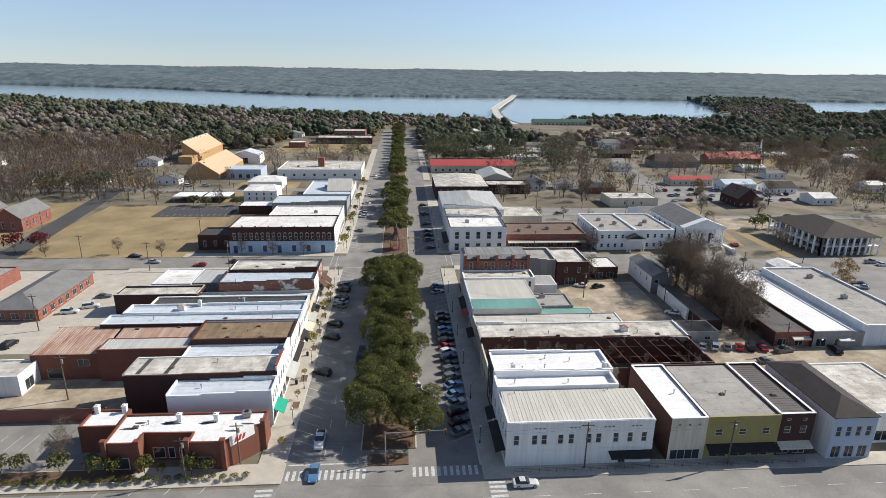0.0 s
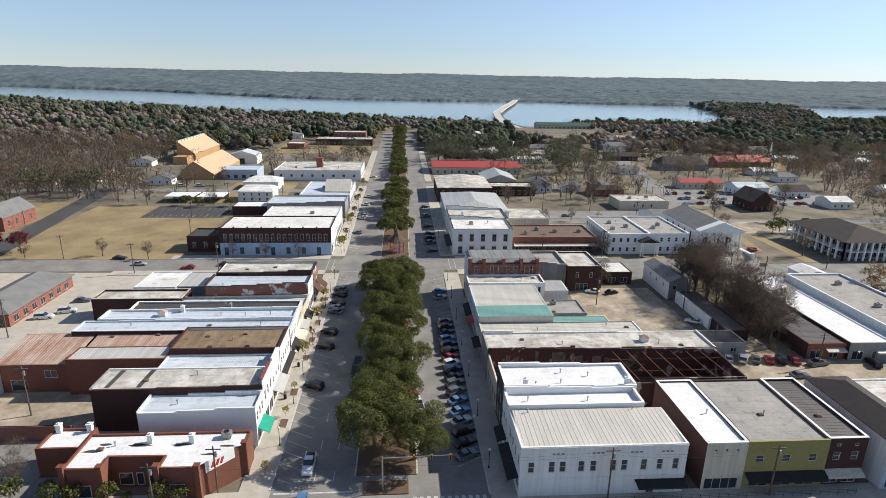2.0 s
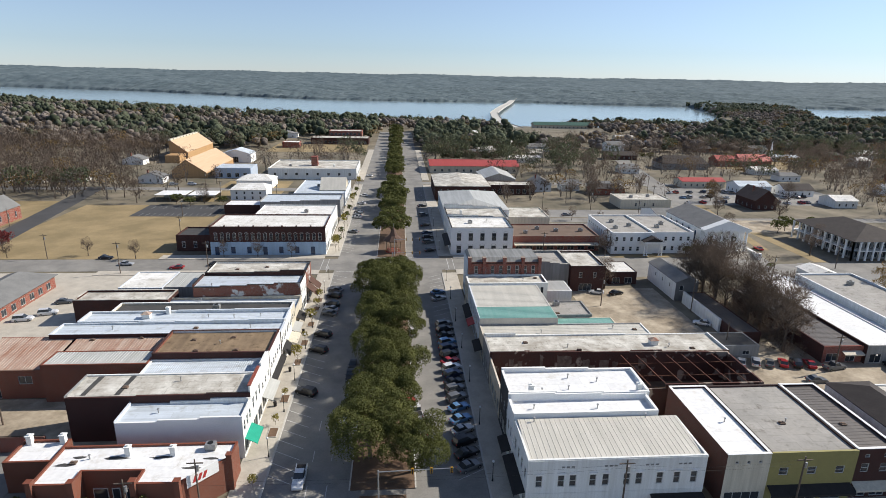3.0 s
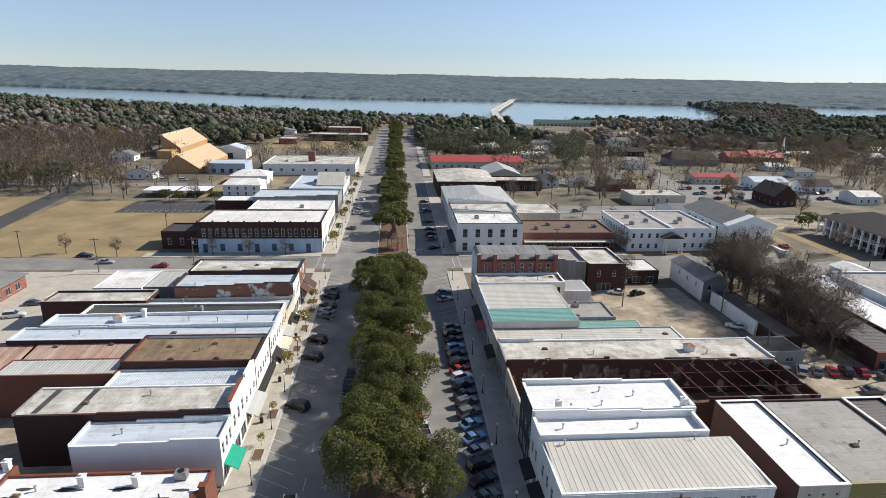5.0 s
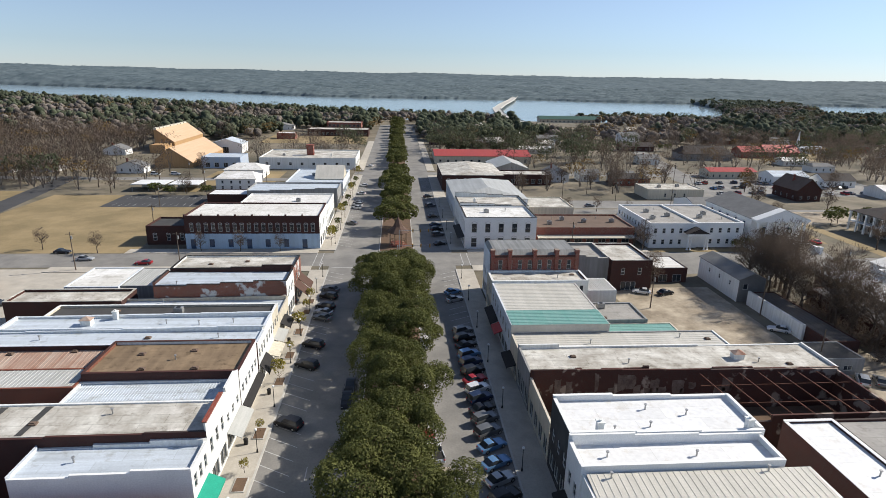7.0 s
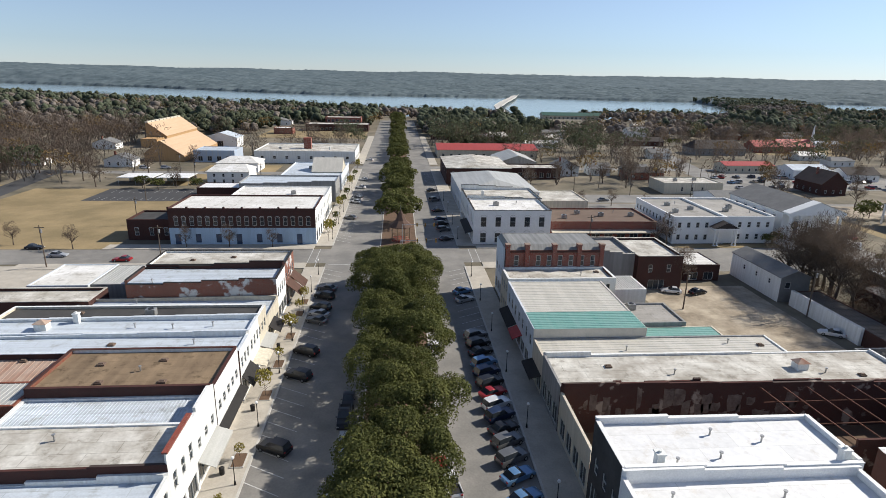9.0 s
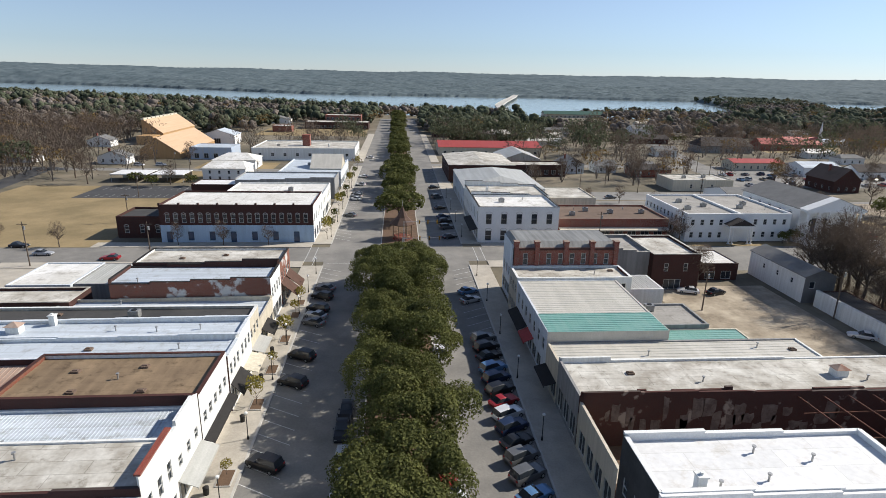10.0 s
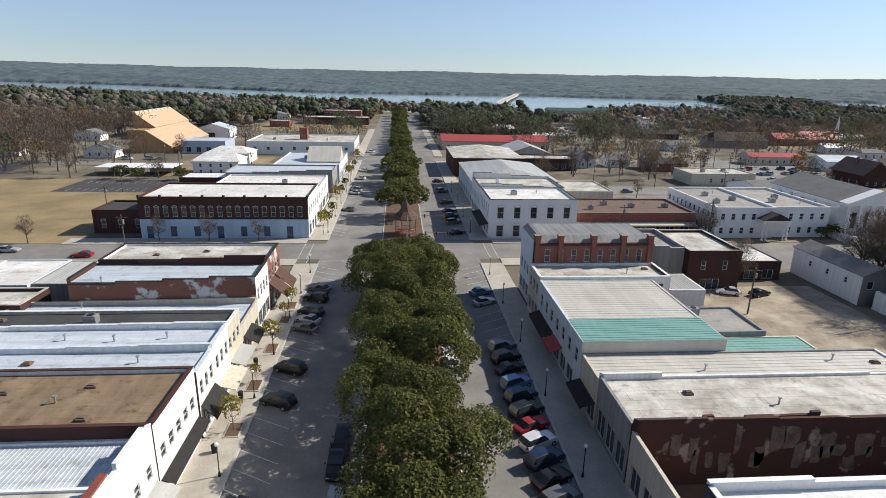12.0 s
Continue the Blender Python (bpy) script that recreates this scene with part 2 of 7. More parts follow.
M = {
    "asphalt": mat("asphalt", (0.26, 0.248, 0.225), (0.16, 0.154, 0.143), 0.9, 0, 0.12, 3.0, 0.2, 0.8),
    "asphalt_old": mat("asphalt_old", (0.27, 0.26, 0.24), (0.17, 0.165, 0.155), 0.9, 0, 0.08, 2.0, 0.2, 0.9),
    "asphalt_dark": mat("asphalt_dark", (0.07, 0.07, 0.072), (0.05, 0.05, 0.05), 0.9, 0, 0.1, 4.0, 0.2),
    "paint_white": mat("road_paint", (0.62, 0.62, 0.6), (0.35, 0.35, 0.34), 0.8, 0, 2.0, 9.0, 0.05, 0.9),
    "concrete": mat("concrete", (0.48, 0.44, 0.37), (0.36, 0.33, 0.28), 0.9, 0, 0.3, 4.0, 0.15, 0.8),
    "kerb": mat("kerb_stone", (0.5, 0.48, 0.44), (0.36, 0.35, 0.32), 0.9, 0, 0.5, 6.0, 0.1),
    "dirt": mat("pale_dirt", (0.45, 0.385, 0.29), (0.21, 0.17, 0.12), 0.95, 0, 0.16, 1.5, 0.3, 0.9),
    "lawn": mat("dry_lawn", (0.31, 0.235, 0.125), (0.20, 0.155, 0.08), 0.95, 0, 0.07, 2.0, 0.3, 0.9),
    "ground": mat("winter_ground", (0.23, 0.195, 0.14), (0.10, 0.09, 0.062), 0.95, 0, 0.04, 0.6, 0.3, 0.95),
    "mulch": mat("mulch", (0.15, 0.095, 0.06), (0.09, 0.06, 0.04), 0.95, 0, 0.5, 6.0, 0.4),
    "white": streaked("white_paint", (0.78, 0.79, 0.77), (0.60, 0.60, 0.56), "z", 0.5, 0.7),
    "white_clean": mat("white_clean", (0.80, 0.80, 0.78), (0.70, 0.70, 0.68), 0.6, 0, 0.4, 5.0, 0.04, 0.5),
    "white_blue": streaked("white_blue_paint", (0.66, 0.70, 0.74), (0.46, 0.50, 0.53), "z", 0.6, 0.7),
    "cream": streaked("cream_paint", (0.62, 0.57, 0.46), (0.44, 0.40, 0.31), "z", 0.5, 0.75),
    "grey_wall": streaked("grey_render", (0.33, 0.33, 0.32), (0.18, 0.18, 0.175), "z", 0.7, 0.9),
    "yellow": mat("olive_yellow_paint", (0.30, 0.265, 0.10), (0.25, 0.22, 0.085), 0.7, 0, 0.6, 6.0, 0.05),
    "pale_blue": streaked("faded_blue_paint", (0.34, 0.45, 0.60), (0.46, 0.46, 0.46), "z", 0.9, 0.8),
    "brick": brick_mat("red_brick", (0.25, 0.055, 0.036), (0.13, 0.034, 0.024), (0.26, 0.2, 0.16)),
    "brick_dark": brick_mat("dark_brick", (0.075, 0.027, 0.021), (0.04, 0.019, 0.016), (0.06, 0.043, 0.038)),
    "brick_orange": brick_mat("orange_brick", (0.20, 0.055, 0.03), (0.11, 0.034, 0.02), (0.18, 0.12, 0.09)),
    "brick_ruin": brick_mat("ruined_brick", (0.09, 0.032, 0.024), (0.042, 0.02, 0.016), (0.07, 0.05, 0.042), (0.33, 0.27, 0.22), 0.60),
    "brick_patch": brick_mat("painted_over_brick", (0.24, 0.08, 0.05), (0.14, 0.05, 0.035), (0.2, 0.15, 0.12), (0.55, 0.55, 0.53), 0.58),
    "roof_white": seamed(mat("white_membrane", (0.82, 0.81, 0.78), (0.60, 0.58, 0.53), 0.7, 0, 0.12, 1.2, 0.06, 0.85)),
    "roof_white_dirty": seamed(mat("dirty_white_membrane", (0.68, 0.66, 0.60), (0.34, 0.31, 0.26), 0.75, 0, 0.22, 2.0, 0.08, 0.95), dark=0.6, stain=0.58),
    "roof_snow": seamed(mat("fresh_white_membrane", (0.78, 0.78, 0.775), (0.68, 0.68, 0.67), 0.6, 0, 0.2, 1.5, 0.03, 0.6), width=9.0, height=2.6, dark=0.8, stain=0.86),
    "roof_blue": seamed(streaked("bluish_coated_sheet", (0.60, 0.66, 0.72), (0.40, 0.44, 0.48), "x", 0.9, 0.55), dark=0.75, stain=0.72),
    "roof_grey": seamed(mat("grey_felt", (0.37, 0.35, 0.32), (0.27, 0.26, 0.24), 0.85, 0, 0.15, 2.0, 0.1, 0.8), dark=0.7, stain=0.6),
    "roof_dark": mat("dark_felt", (0.075, 0.073, 0.07), (0.04, 0.04, 0.04), 0.9, 0, 0.2, 2.5, 0.15, 0.8),
    "roof_tan": seamed(streaked("tan_gravel_felt", (0.31, 0.225, 0.14), (0.11, 0.078, 0.05), "y", 1.6, 0.95, 0, 0.4), dark=0.75, stain=0.45),
    "roof_rust": streaked("rusty_sheet", (0.46, 0.38, 0.31), (0.22, 0.075, 0.035), "y", 1.3, 0.85, 0, 0.55),
    "plaster": mat("old_plaster", (0.22, 0.17, 0.14), (0.10, 0.07, 0.058), 0.95, 0, 0.9, 7.0, 0.2, 0.9),
    "metal_weathered": streaked("weathered_dark_sheet", (0.30, 0.30, 0.285), (0.12, 0.12, 0.115), "y", 0.7, 0.6, 0.2),
    "rust": mat("rusty_steel", (0.17, 0.07, 0.04), (0.09, 0.04, 0.025), 0.85, 0, 0.8, 7.0, 0.2),
    "metal_grey": streaked("galvanised_sheet", (0.52, 0.52, 0.49), (0.36, 0.36, 0.33), "y", 1.0, 0.5, 0.2),
    "metal_cream": streaked("cream_sheet", (0.60, 0.57, 0.50), (0.47, 0.45, 0.39), "y", 1.3, 0.5, 0.1),
    "metal_green": streaked("green_sheet", (0.16, 0.35, 0.30), (0.24, 0.40, 0.36), "y", 0.8, 0.5, 0.1),
    "metal_brown": streaked("brown_sheet", (0.13, 0.115, 0.105), (0.08, 0.072, 0.066), "y", 0.6, 0.55, 0.2),
    "metal_red": streaked("red_sheet", (0.40, 0.07, 0.055), (0.32, 0.055, 0.045), "y", 1.0, 0.5, 0.1),
    "shingle_dark": mat("dark_shingle", (0.055, 0.046, 0.042), (0.036, 0.03, 0.028), 0.9, 0, 0.4, 4.0, 0.3),
    "shingle_grey": mat("grey_shingle", (0.19, 0.19, 0.185), (0.12, 0.12, 0.118), 0.9, 0, 0.3, 4.0, 0.3),
    "shingle_brown": mat("brown_shingle", (0.17, 0.12, 0.09), (0.11, 0.08, 0.06), 0.9, 0, 0.3, 4.0, 0.3),
    "gold": streaked("golden_sheet", (0.46, 0.29, 0.14), (0.38, 0.23, 0.105), "z", 1.0, 0.6),
    "gold_roof": streaked("pale_gold_roof", (0.56, 0.40, 0.255), (0.48, 0.33, 0.20), "y", 1.0, 0.6),
    "red_paint": mat("red_paint", (0.42, 0.045, 0.04), None, 0.6, 0, 1.0, 6.0, 0.05),
    "glass": glassy("window_glass", (0.035, 0.042, 0.05)),
    "glass_blue": glassy("blue_window_glass", (0.04, 0.07, 0.13)),
    "frame": mat("window_frame", (0.55, 0.55, 0.52), None, 0.6, 0, 1.0, 8.0, 0.03, 0.4),
    "dark": mat("dark_cloth", (0.03, 0.028, 0.027), None, 0.85, 0, 1.0, 8.0, 0.1),
    "brown_cloth": mat("brown_cloth", (0.10, 0.055, 0.04), None, 0.85, 0, 1.0, 8.0, 0.1),
    "green_cloth": mat("green_cloth", (0.02, 0.30, 0.20), None, 0.8, 0, 1.0, 8.0, 0.1, 0.3),
    "wood_pole": mat("weathered_pole", (0.14, 0.11, 0.085), None, 0.9, 0, 1.0, 8.0, 0.2),
    "black_metal": mat("black_metal", (0.025, 0.025, 0.025), None, 0.5, 0.3, 1.0, 8.0, 0.0),
    "steel": mat("galvanised_steel", (0.45, 0.45, 0.44), None, 0.45, 0.6, 1.0, 8.0, 0.02),
    "signal_yellow": mat("signal_yellow", (0.55, 0.30, 0.02), None, 0.5, 0, 2.0, 9.0, 0.0, 0.3),
    "tyre": mat("rubber", (0.02, 0.02, 0.02), None, 0.9, 0, 3.0, 20.0, 0.0),
    "oak_leaf": leafy("oak_leaf", (0.125, 0.13, 0.04), (0.07, 0.08, 0.025), 0.75, 0, 0.3, 3.0, 0.0, 0.8, island=0.3, spec=0.12, glow=0.3),
    "pine_leaf": leafy("pine_leaf", (0.12, 0.128, 0.075), (0.07, 0.082, 0.05), 0.85, 0, 0.05, 1.0, 0.0, 0.8, island=0.35, spec=0.1),
    "bare_twig": leafy("bare_twig", (0.185, 0.142, 0.11), (0.10, 0.08, 0.064), 0.9, 0, 0.03, 1.0, 0.0, 0.9, island=0.2, spec=0.05),
    "tan_leaf": leafy("tan_leaf", (0.22, 0.145, 0.055), (0.13, 0.09, 0.04), 0.9, 0, 0.05, 1.0, 0.0, 0.8, island=0.4),
    "red_leaf": leafy("red_leaf", (0.16, 0.03, 0.03), (0.09, 0.02, 0.02), 0.85, 0, 0.3, 3.0, 0.0, 0.8, island=0.4),
    "yellow_leaf": leafy("yellow_leaf", (0.30, 0.26, 0.05), (0.2, 0.17, 0.04), 0.85, 0, 0.3, 3.0, 0.0, 0.8, island=0.4),
    "bare_trunk": mat("pale_bark", (0.30, 0.26, 0.22), (0.16, 0.135, 0.11), 0.95, 0, 0.05, 2.0, 0.0, 0.9),
    "sky_blue": streaked("pale_blue_paint", (0.44, 0.57, 0.70), (0.34, 0.44, 0.54), "z", 0.7, 0.8),
    "gazebo_wood": mat("tan_gazebo_wood", (0.42, 0.31, 0.20), (0.26, 0.19, 0.12), 0.8, 0, 1.0, 8.0, 0.1),
    "shingle_gazebo": mat("brown_gazebo_shingle", (0.12, 0.075, 0.055), (0.075, 0.048, 0.036), 0.9, 0, 0.8, 6.0, 0.3),
    "pine_far": mat("far_evergreen", (0.085, 0.095, 0.062), (0.045, 0.054, 0.036), 0.9, 0, 0.06, 0.6, 0.6, 0.9, island=0.35, spec=0.05),
    "bare_far": mat("far_bare_crown", (0.185, 0.16, 0.138), (0.10, 0.088, 0.078), 0.95, 0, 0.06, 0.8, 0.6, 0.9, island=0.3, spec=0.05),
    "metal_dark_green": streaked("dark_green_sheet", (0.05, 0.11, 0.085), (0.035, 0.08, 0.06), "y", 1.2, 0.6),
    "bark": mat("bark", (0.11, 0.085, 0.065), (0.07, 0.055, 0.045), 0.95, 0, 1.0, 9.0, 0.4),
    # woods beyond the lake: distance haze is mixed into this bluish base colour
    "hazy_far_wood": mat("hazy_far_wood", (0.128, 0.16, 0.172), (0.082, 0.11, 0.122), 0.95, 0, 0.012, 0.12, 0.0, 1.0, spec=0.1),
}
m = bpy.data.materials.new("lake_water")
m.use_nodes = True
b = m.node_tree.nodes["Principled BSDF"]
b.inputs["Base Color"].default_value = (0.21, 0.27, 0.29, 1)
b.inputs["Roughness"].default_value = 0.14
tx = m.node_tree.nodes.new("ShaderNodeTexNoise")
tx.inputs["Scale"].default_value, tx.inputs["Detail"].default_value = 0.05, 6
gp = m.node_tree.nodes.new("ShaderNodeNewGeometry")
bp = m.node_tree.nodes.new("ShaderNodeBump")
bp.inputs["Strength"].default_value, bp.inputs["Distance"].default_value = 0.05, 1.0
m.node_tree.links.new(gp.outputs["Position"], tx.inputs["Vector"])
m.node_tree.links.new(tx.outputs["Fac"], bp.inputs["Height"])
m.node_tree.links.new(bp.outputs["Normal"], b.inputs["Normal"])
M["water"] = m


# ---- builders ----
def mesh_of(name, bm, material):
    me = bpy.data.meshes.new(name)
    bm.normal_update()
    bm.to_mesh(me)
    bm.free()
    for q in (material if isinstance(material, (list, tuple)) else [material]):
        me.materials.append(q)
    return me


def part(name, bm, material, parent=None, label=""):
    """Link a bmesh (or a ready mesh) as one mesh object under a thing or a part."""
    me = bm if isinstance(bm, bpy.types.Mesh) else mesh_of(name, bm, material)
    ob = new(name, me)
    ob.parent = parent
    return tagged(ob, label) if label else ob


def thing(name, x, y, z, label, category, group="", rz=0):
    e = new(name)
    e.matrix_basis = pose(x, y, z, 0, 0, rz)
    return tagged(e, label, category, group)


def box(bm, x0, x1, y0, y1, z0, z1, bevel=0.0):
    vs = [bm.verts.new(c) for c in ((x0, y0, z0), (x1, y0, z0), (x1, y1, z0), (x0, y1, z0), (x0, y0, z1), (x1, y0, z1), (x1, y1, z1), (x0, y1, z1))]
    fs = [bm.faces.new([vs[i] for i in q]) for q in ((3, 2, 1, 0), (4, 5, 6, 7), (0, 1, 5, 4), (1, 2, 6, 5), (2, 3, 7, 6), (3, 0, 4, 7))]
    if bevel:
        bmesh.ops.bevel(bm, geom=list({e for f in fs for e in f.edges}), offset=bevel, segments=2, affect="EDGES")
    return bm


def tube(bm, a, b, r0, r1=None, n=8, cap=True):
    a, b = Vector(a), Vector(b)
    r1 = r0 if r1 is None else r1
    d = (b - a).normalized()
    u = d.orthogonal().normalized()
    v = d.cross(u)
    ring = []
    for c, r in ((a, r0), (b, r1)):
        ring.append([bm.verts.new(c + (u * math.cos(2 * math.pi * k / n) + v * math.sin(2 * math.pi * k / n)) * r) for k in range(n)])
    for k in range(n):
        bm.faces.new((ring[0][k], ring[0][(k + 1) % n], ring[1][(k + 1) % n], ring[1][k]))
    if cap:
        bm.faces.new(ring[1])
        bm.faces.new(ring[0][::-1])
    return bm


def quad(bm, *c):
    return bm.faces.new([bm.verts.new(p) for p in c])


SIDES = {"S": ((0, 0), (1, 0), (0, -1)), "N": ((1, 1), (-1, 0), (0, 1)), "E": ((1, 0), (0, 1), (1, 0)), "W": ((0, 1), (0, -1), (-1, 0))}
PANES = {}


def lattice(bm, xs, zs, solid, y0, y1):
    """A flat frame of bars in one connected piece: the cells of a grid for which solid(i, j) holds."""
    vs = {}

    def V(i, j, y):
        if (i, j, y) not in vs:
            vs[(i, j, y)] = bm.verts.new((xs[i], y, zs[j]))
        return vs[(i, j, y)]
    on = lambda i, j: 0 <= i < len(xs) - 1 and 0 <= j < len(zs) - 1 and solid(i, j)
    for i in range(len(xs) - 1):
        for j in range(len(zs) - 1):
            if not on(i, j):
                continue
            bm.faces.new((V(i, j, y0), V(i + 1, j, y0), V(i + 1, j + 1, y0), V(i, j + 1, y0)))
            for di, dj, e in ((-1, 0, ((i, j + 1), (i, j))), (1, 0, ((i + 1, j), (i + 1, j + 1))), (0, -1, ((i, j), (i + 1, j))), (0, 1, ((i + 1, j + 1), (i, j + 1)))):
                if not on(i + di, j + dj):
                    (p0, p1) = e
                    bm.faces.new((V(*p0, y1), V(*p1, y1), V(*p1, y0), V(*p0, y0)))


def window_meshes(w, h, style, fm, gm):
    key = (round(w, 2), round(h, 2), style, fm, gm)
    if key not in PANES:
        bm = bmesh.new()
        t = 0.09
        xs, zs = [0, t], [-0.12, 0, t]
        if style == "shop":
            for k in range(1, max(2, int(w / 1.3))):
                u = w * k / max(2, int(w / 1.3))
                xs += [u - 0.03, u + 0.03]
        if style in ("sash", "arch"):
            zs += [h / 2 - 0.04, h / 2 + 0.04]
        xs += [w - t, w]
        zs += [h - t, h]
        bars_x = {0, len(xs) - 2} | {i for i in range(2, len(xs) - 2, 2)}
        bars_z = {0, 1, len(zs) - 2} | ({3} if style in ("sash", "arch") else set())
        lattice(bm, xs, zs, lambda i, j: i in bars_x or j in bars_z, -0.14, 0)
        if style == "arch":
            vi, vo = [], []
            for k in range(7):
                a0 = math.pi * k / 6
                vi.append(bm.verts.new((w / 2 - math.cos(a0) * w / 2, -0.26, h + math.sin(a0) * w * 0.32)))
                vo.append(bm.verts.new((w / 2 - math.cos(a0) * (w / 2 + 0.14), -0.26, h + math.sin(a0) * (w * 0.32 + 0.16))))
            for k in range(6):
                bm.faces.new((vi[k], vi[k + 1], vo[k + 1], vo[k]))
        fr = mesh_of("window", bm, M[fm])
        bm = bmesh.new()
        box(bm, t, w - t, -0.045, -0.03, t, h - t)
        PANES[key] = (fr, mesh_of("pane", bm, M[gm]))
    return PANES[key]


def wall_side(b, size, side, material, z_roof, tops, openings, trim_mat="frame", glass="glass", th=0.35, name="wall"):
    """One wall with real openings, a parapet of the given tops and a window in each opening. Openings: (u, v, w, h, style)."""
    o, du, nr = SIDES[side]
    W, D = size
    L = W if side in "SN" else D
    org, U, N = Vector((o[0] * W, o[1] * D, 0)), Vector((*du, 0)), Vector((*nr, 0))
    bm = bmesh.new()

    def P(u, v, d=0.0):
        return org + U * u - N * d + Vector((0, 0, v))
    tops = [(t[0], L if abs(t[1] - L) < 0.02 else t[1], t[2]) for t in tops]
    us = sorted({0.0, L, *[q for t in tops for q in t[:2]], *[q for w in openings for q in (w[0], w[0] + w[2])]})
    zs = sorted({0.0, *[t[2] for t in tops], *[q for w in openings for q in (w[1], w[1] + w[3])]})
    for u0, u1 in zip(us, us[1:]):
        uc = (u0 + u1) / 2
        if u1 - u0 < 1e-3:
            continue
        top = max(t[2] for t in tops if t[0] <= uc <= t[1])
        for v0, v1 in zip(zs, zs[1:]):
            vc = (v0 + v1) / 2
            if vc > top or any(w[0] < uc < w[0] + w[2] and w[1] < vc < w[1] + w[3] for w in openings):
                continue
            quad(bm, P(u0, v0), P(u1, v0), P(u1, v1), P(u0, v1))
    for u0, u1, z in tops:
        a, c = (th if u0 == 0 else u0), (L - th if u1 == L else u1)
        if z > z_roof - 0.3:
            quad(bm, P(u0, z), P(u1, z), P(c, z, th), P(a, z, th))
            quad(bm, P(c, z_roof - 0.3, th), P(a, z_roof - 0.3, th), P(a, z, th), P(c, z, th))
            for e, q in ((u0, a), (u1, c)):
                quad(bm, P(e, z_roof - 0.3), P(q, z_roof - 0.3, th), P(q, z, th), P(e, z))
    for u, v, w, h, style in openings:
        for c in (((u, v), (u + w, v)), ((u + w, v), (u + w, v + h)), ((u + w, v + h), (u, v + h)), ((u, v + h), (u, v))):
            quad(bm, P(*c[0]), P(*c[0], 0.22), P(*c[1], 0.22), P(*c[1]))
    wall = part(name, bm, M[material], b)
    rz = {"S": 0, "E": 90, "N": 180, "W": 270}[side]
    for u, v, w, h, style in openings:
        fr, pn = window_meshes(w, h, style, trim_mat, glass)
        p = P(u, v, 0.2)
        ob = part("door" if v < 0.05 and w < 1.6 else "window", fr, None, b)
        ob.matrix_basis = pose(*p, 0, 0, rz)
        part("pane", pn, None, ob)
    return wall


def row(n, u0, u1, v, w, h, style="sash"):
    """n openings spread evenly from u0 to u1."""
    return [(u0 + (u1 - u0) * (k + 0.5) / n - w / 2, v, w, h, style) for k in range(n)]


def steps(L, hi, lo, n=4, rev=False):
    s = [(L * k / n, L * (k + 1) / n, hi + (lo - hi) * k / (n - 1)) for k in range(n)]
    return [(L - q[1], L - q[0], q[2]) for q in s][::-1] if rev else s


def rib_sheet(W, D, z0, z1, along, pitch, over=0.15, rise=0.045, th=0.12):
    """A ribbed sheet roof in one folded piece; z rises from z0 to z1 along y. Ribs run along 'along'."""
    bm = bmesh.new()
    Z = lambda y: z0 + (z1 - z0) * y / D
    span = W if along == "y" else D
    n = max(2, int(span / pitch))
    prof = []
    for k in range(n):
        u = span * k / n
        w = span / n
        prof += [(u, 0.0), (u + w * 0.5 - 0.06, 0.0), (u + w * 0.5 - 0.03, rise), (u + w * 0.5 + 0.03, rise), (u + w * 0.5 + 0.06, 0.0)]
    prof.append((span, 0.0))
    far_end = D if along == "y" else W
    rows_ = []
    for e in (0.0, far_end):
        rows_.append([bm.verts.new((u, e, Z(e) + h) if along == "y" else (e, u, Z(u) + h)) for u, h in prof])
    for k in range(len(prof) - 1):
        bm.faces.new((rows_[0][k], rows_[0][k + 1], rows_[1][k + 1], rows_[1][k]))
    low = [bm.verts.new((x, y, Z(y) - th)) for x, y in ((0, 0), (W, 0), (W, D), (0, D))]
    bm.faces.new(low[::-1])
    bmesh.ops.recalc_face_normals(bm, faces=bm.faces)
    top = [f for f in bm.faces if len(f.verts) == 4 and abs(f.normal.z) > 0.5 and f.calc_center_median().z > min(z0, z1) - th * 0.5]
    if sum(f.normal.z for f in top) < 0:
        bmesh.ops.reverse_faces(bm, faces=bm.faces)
    return bm


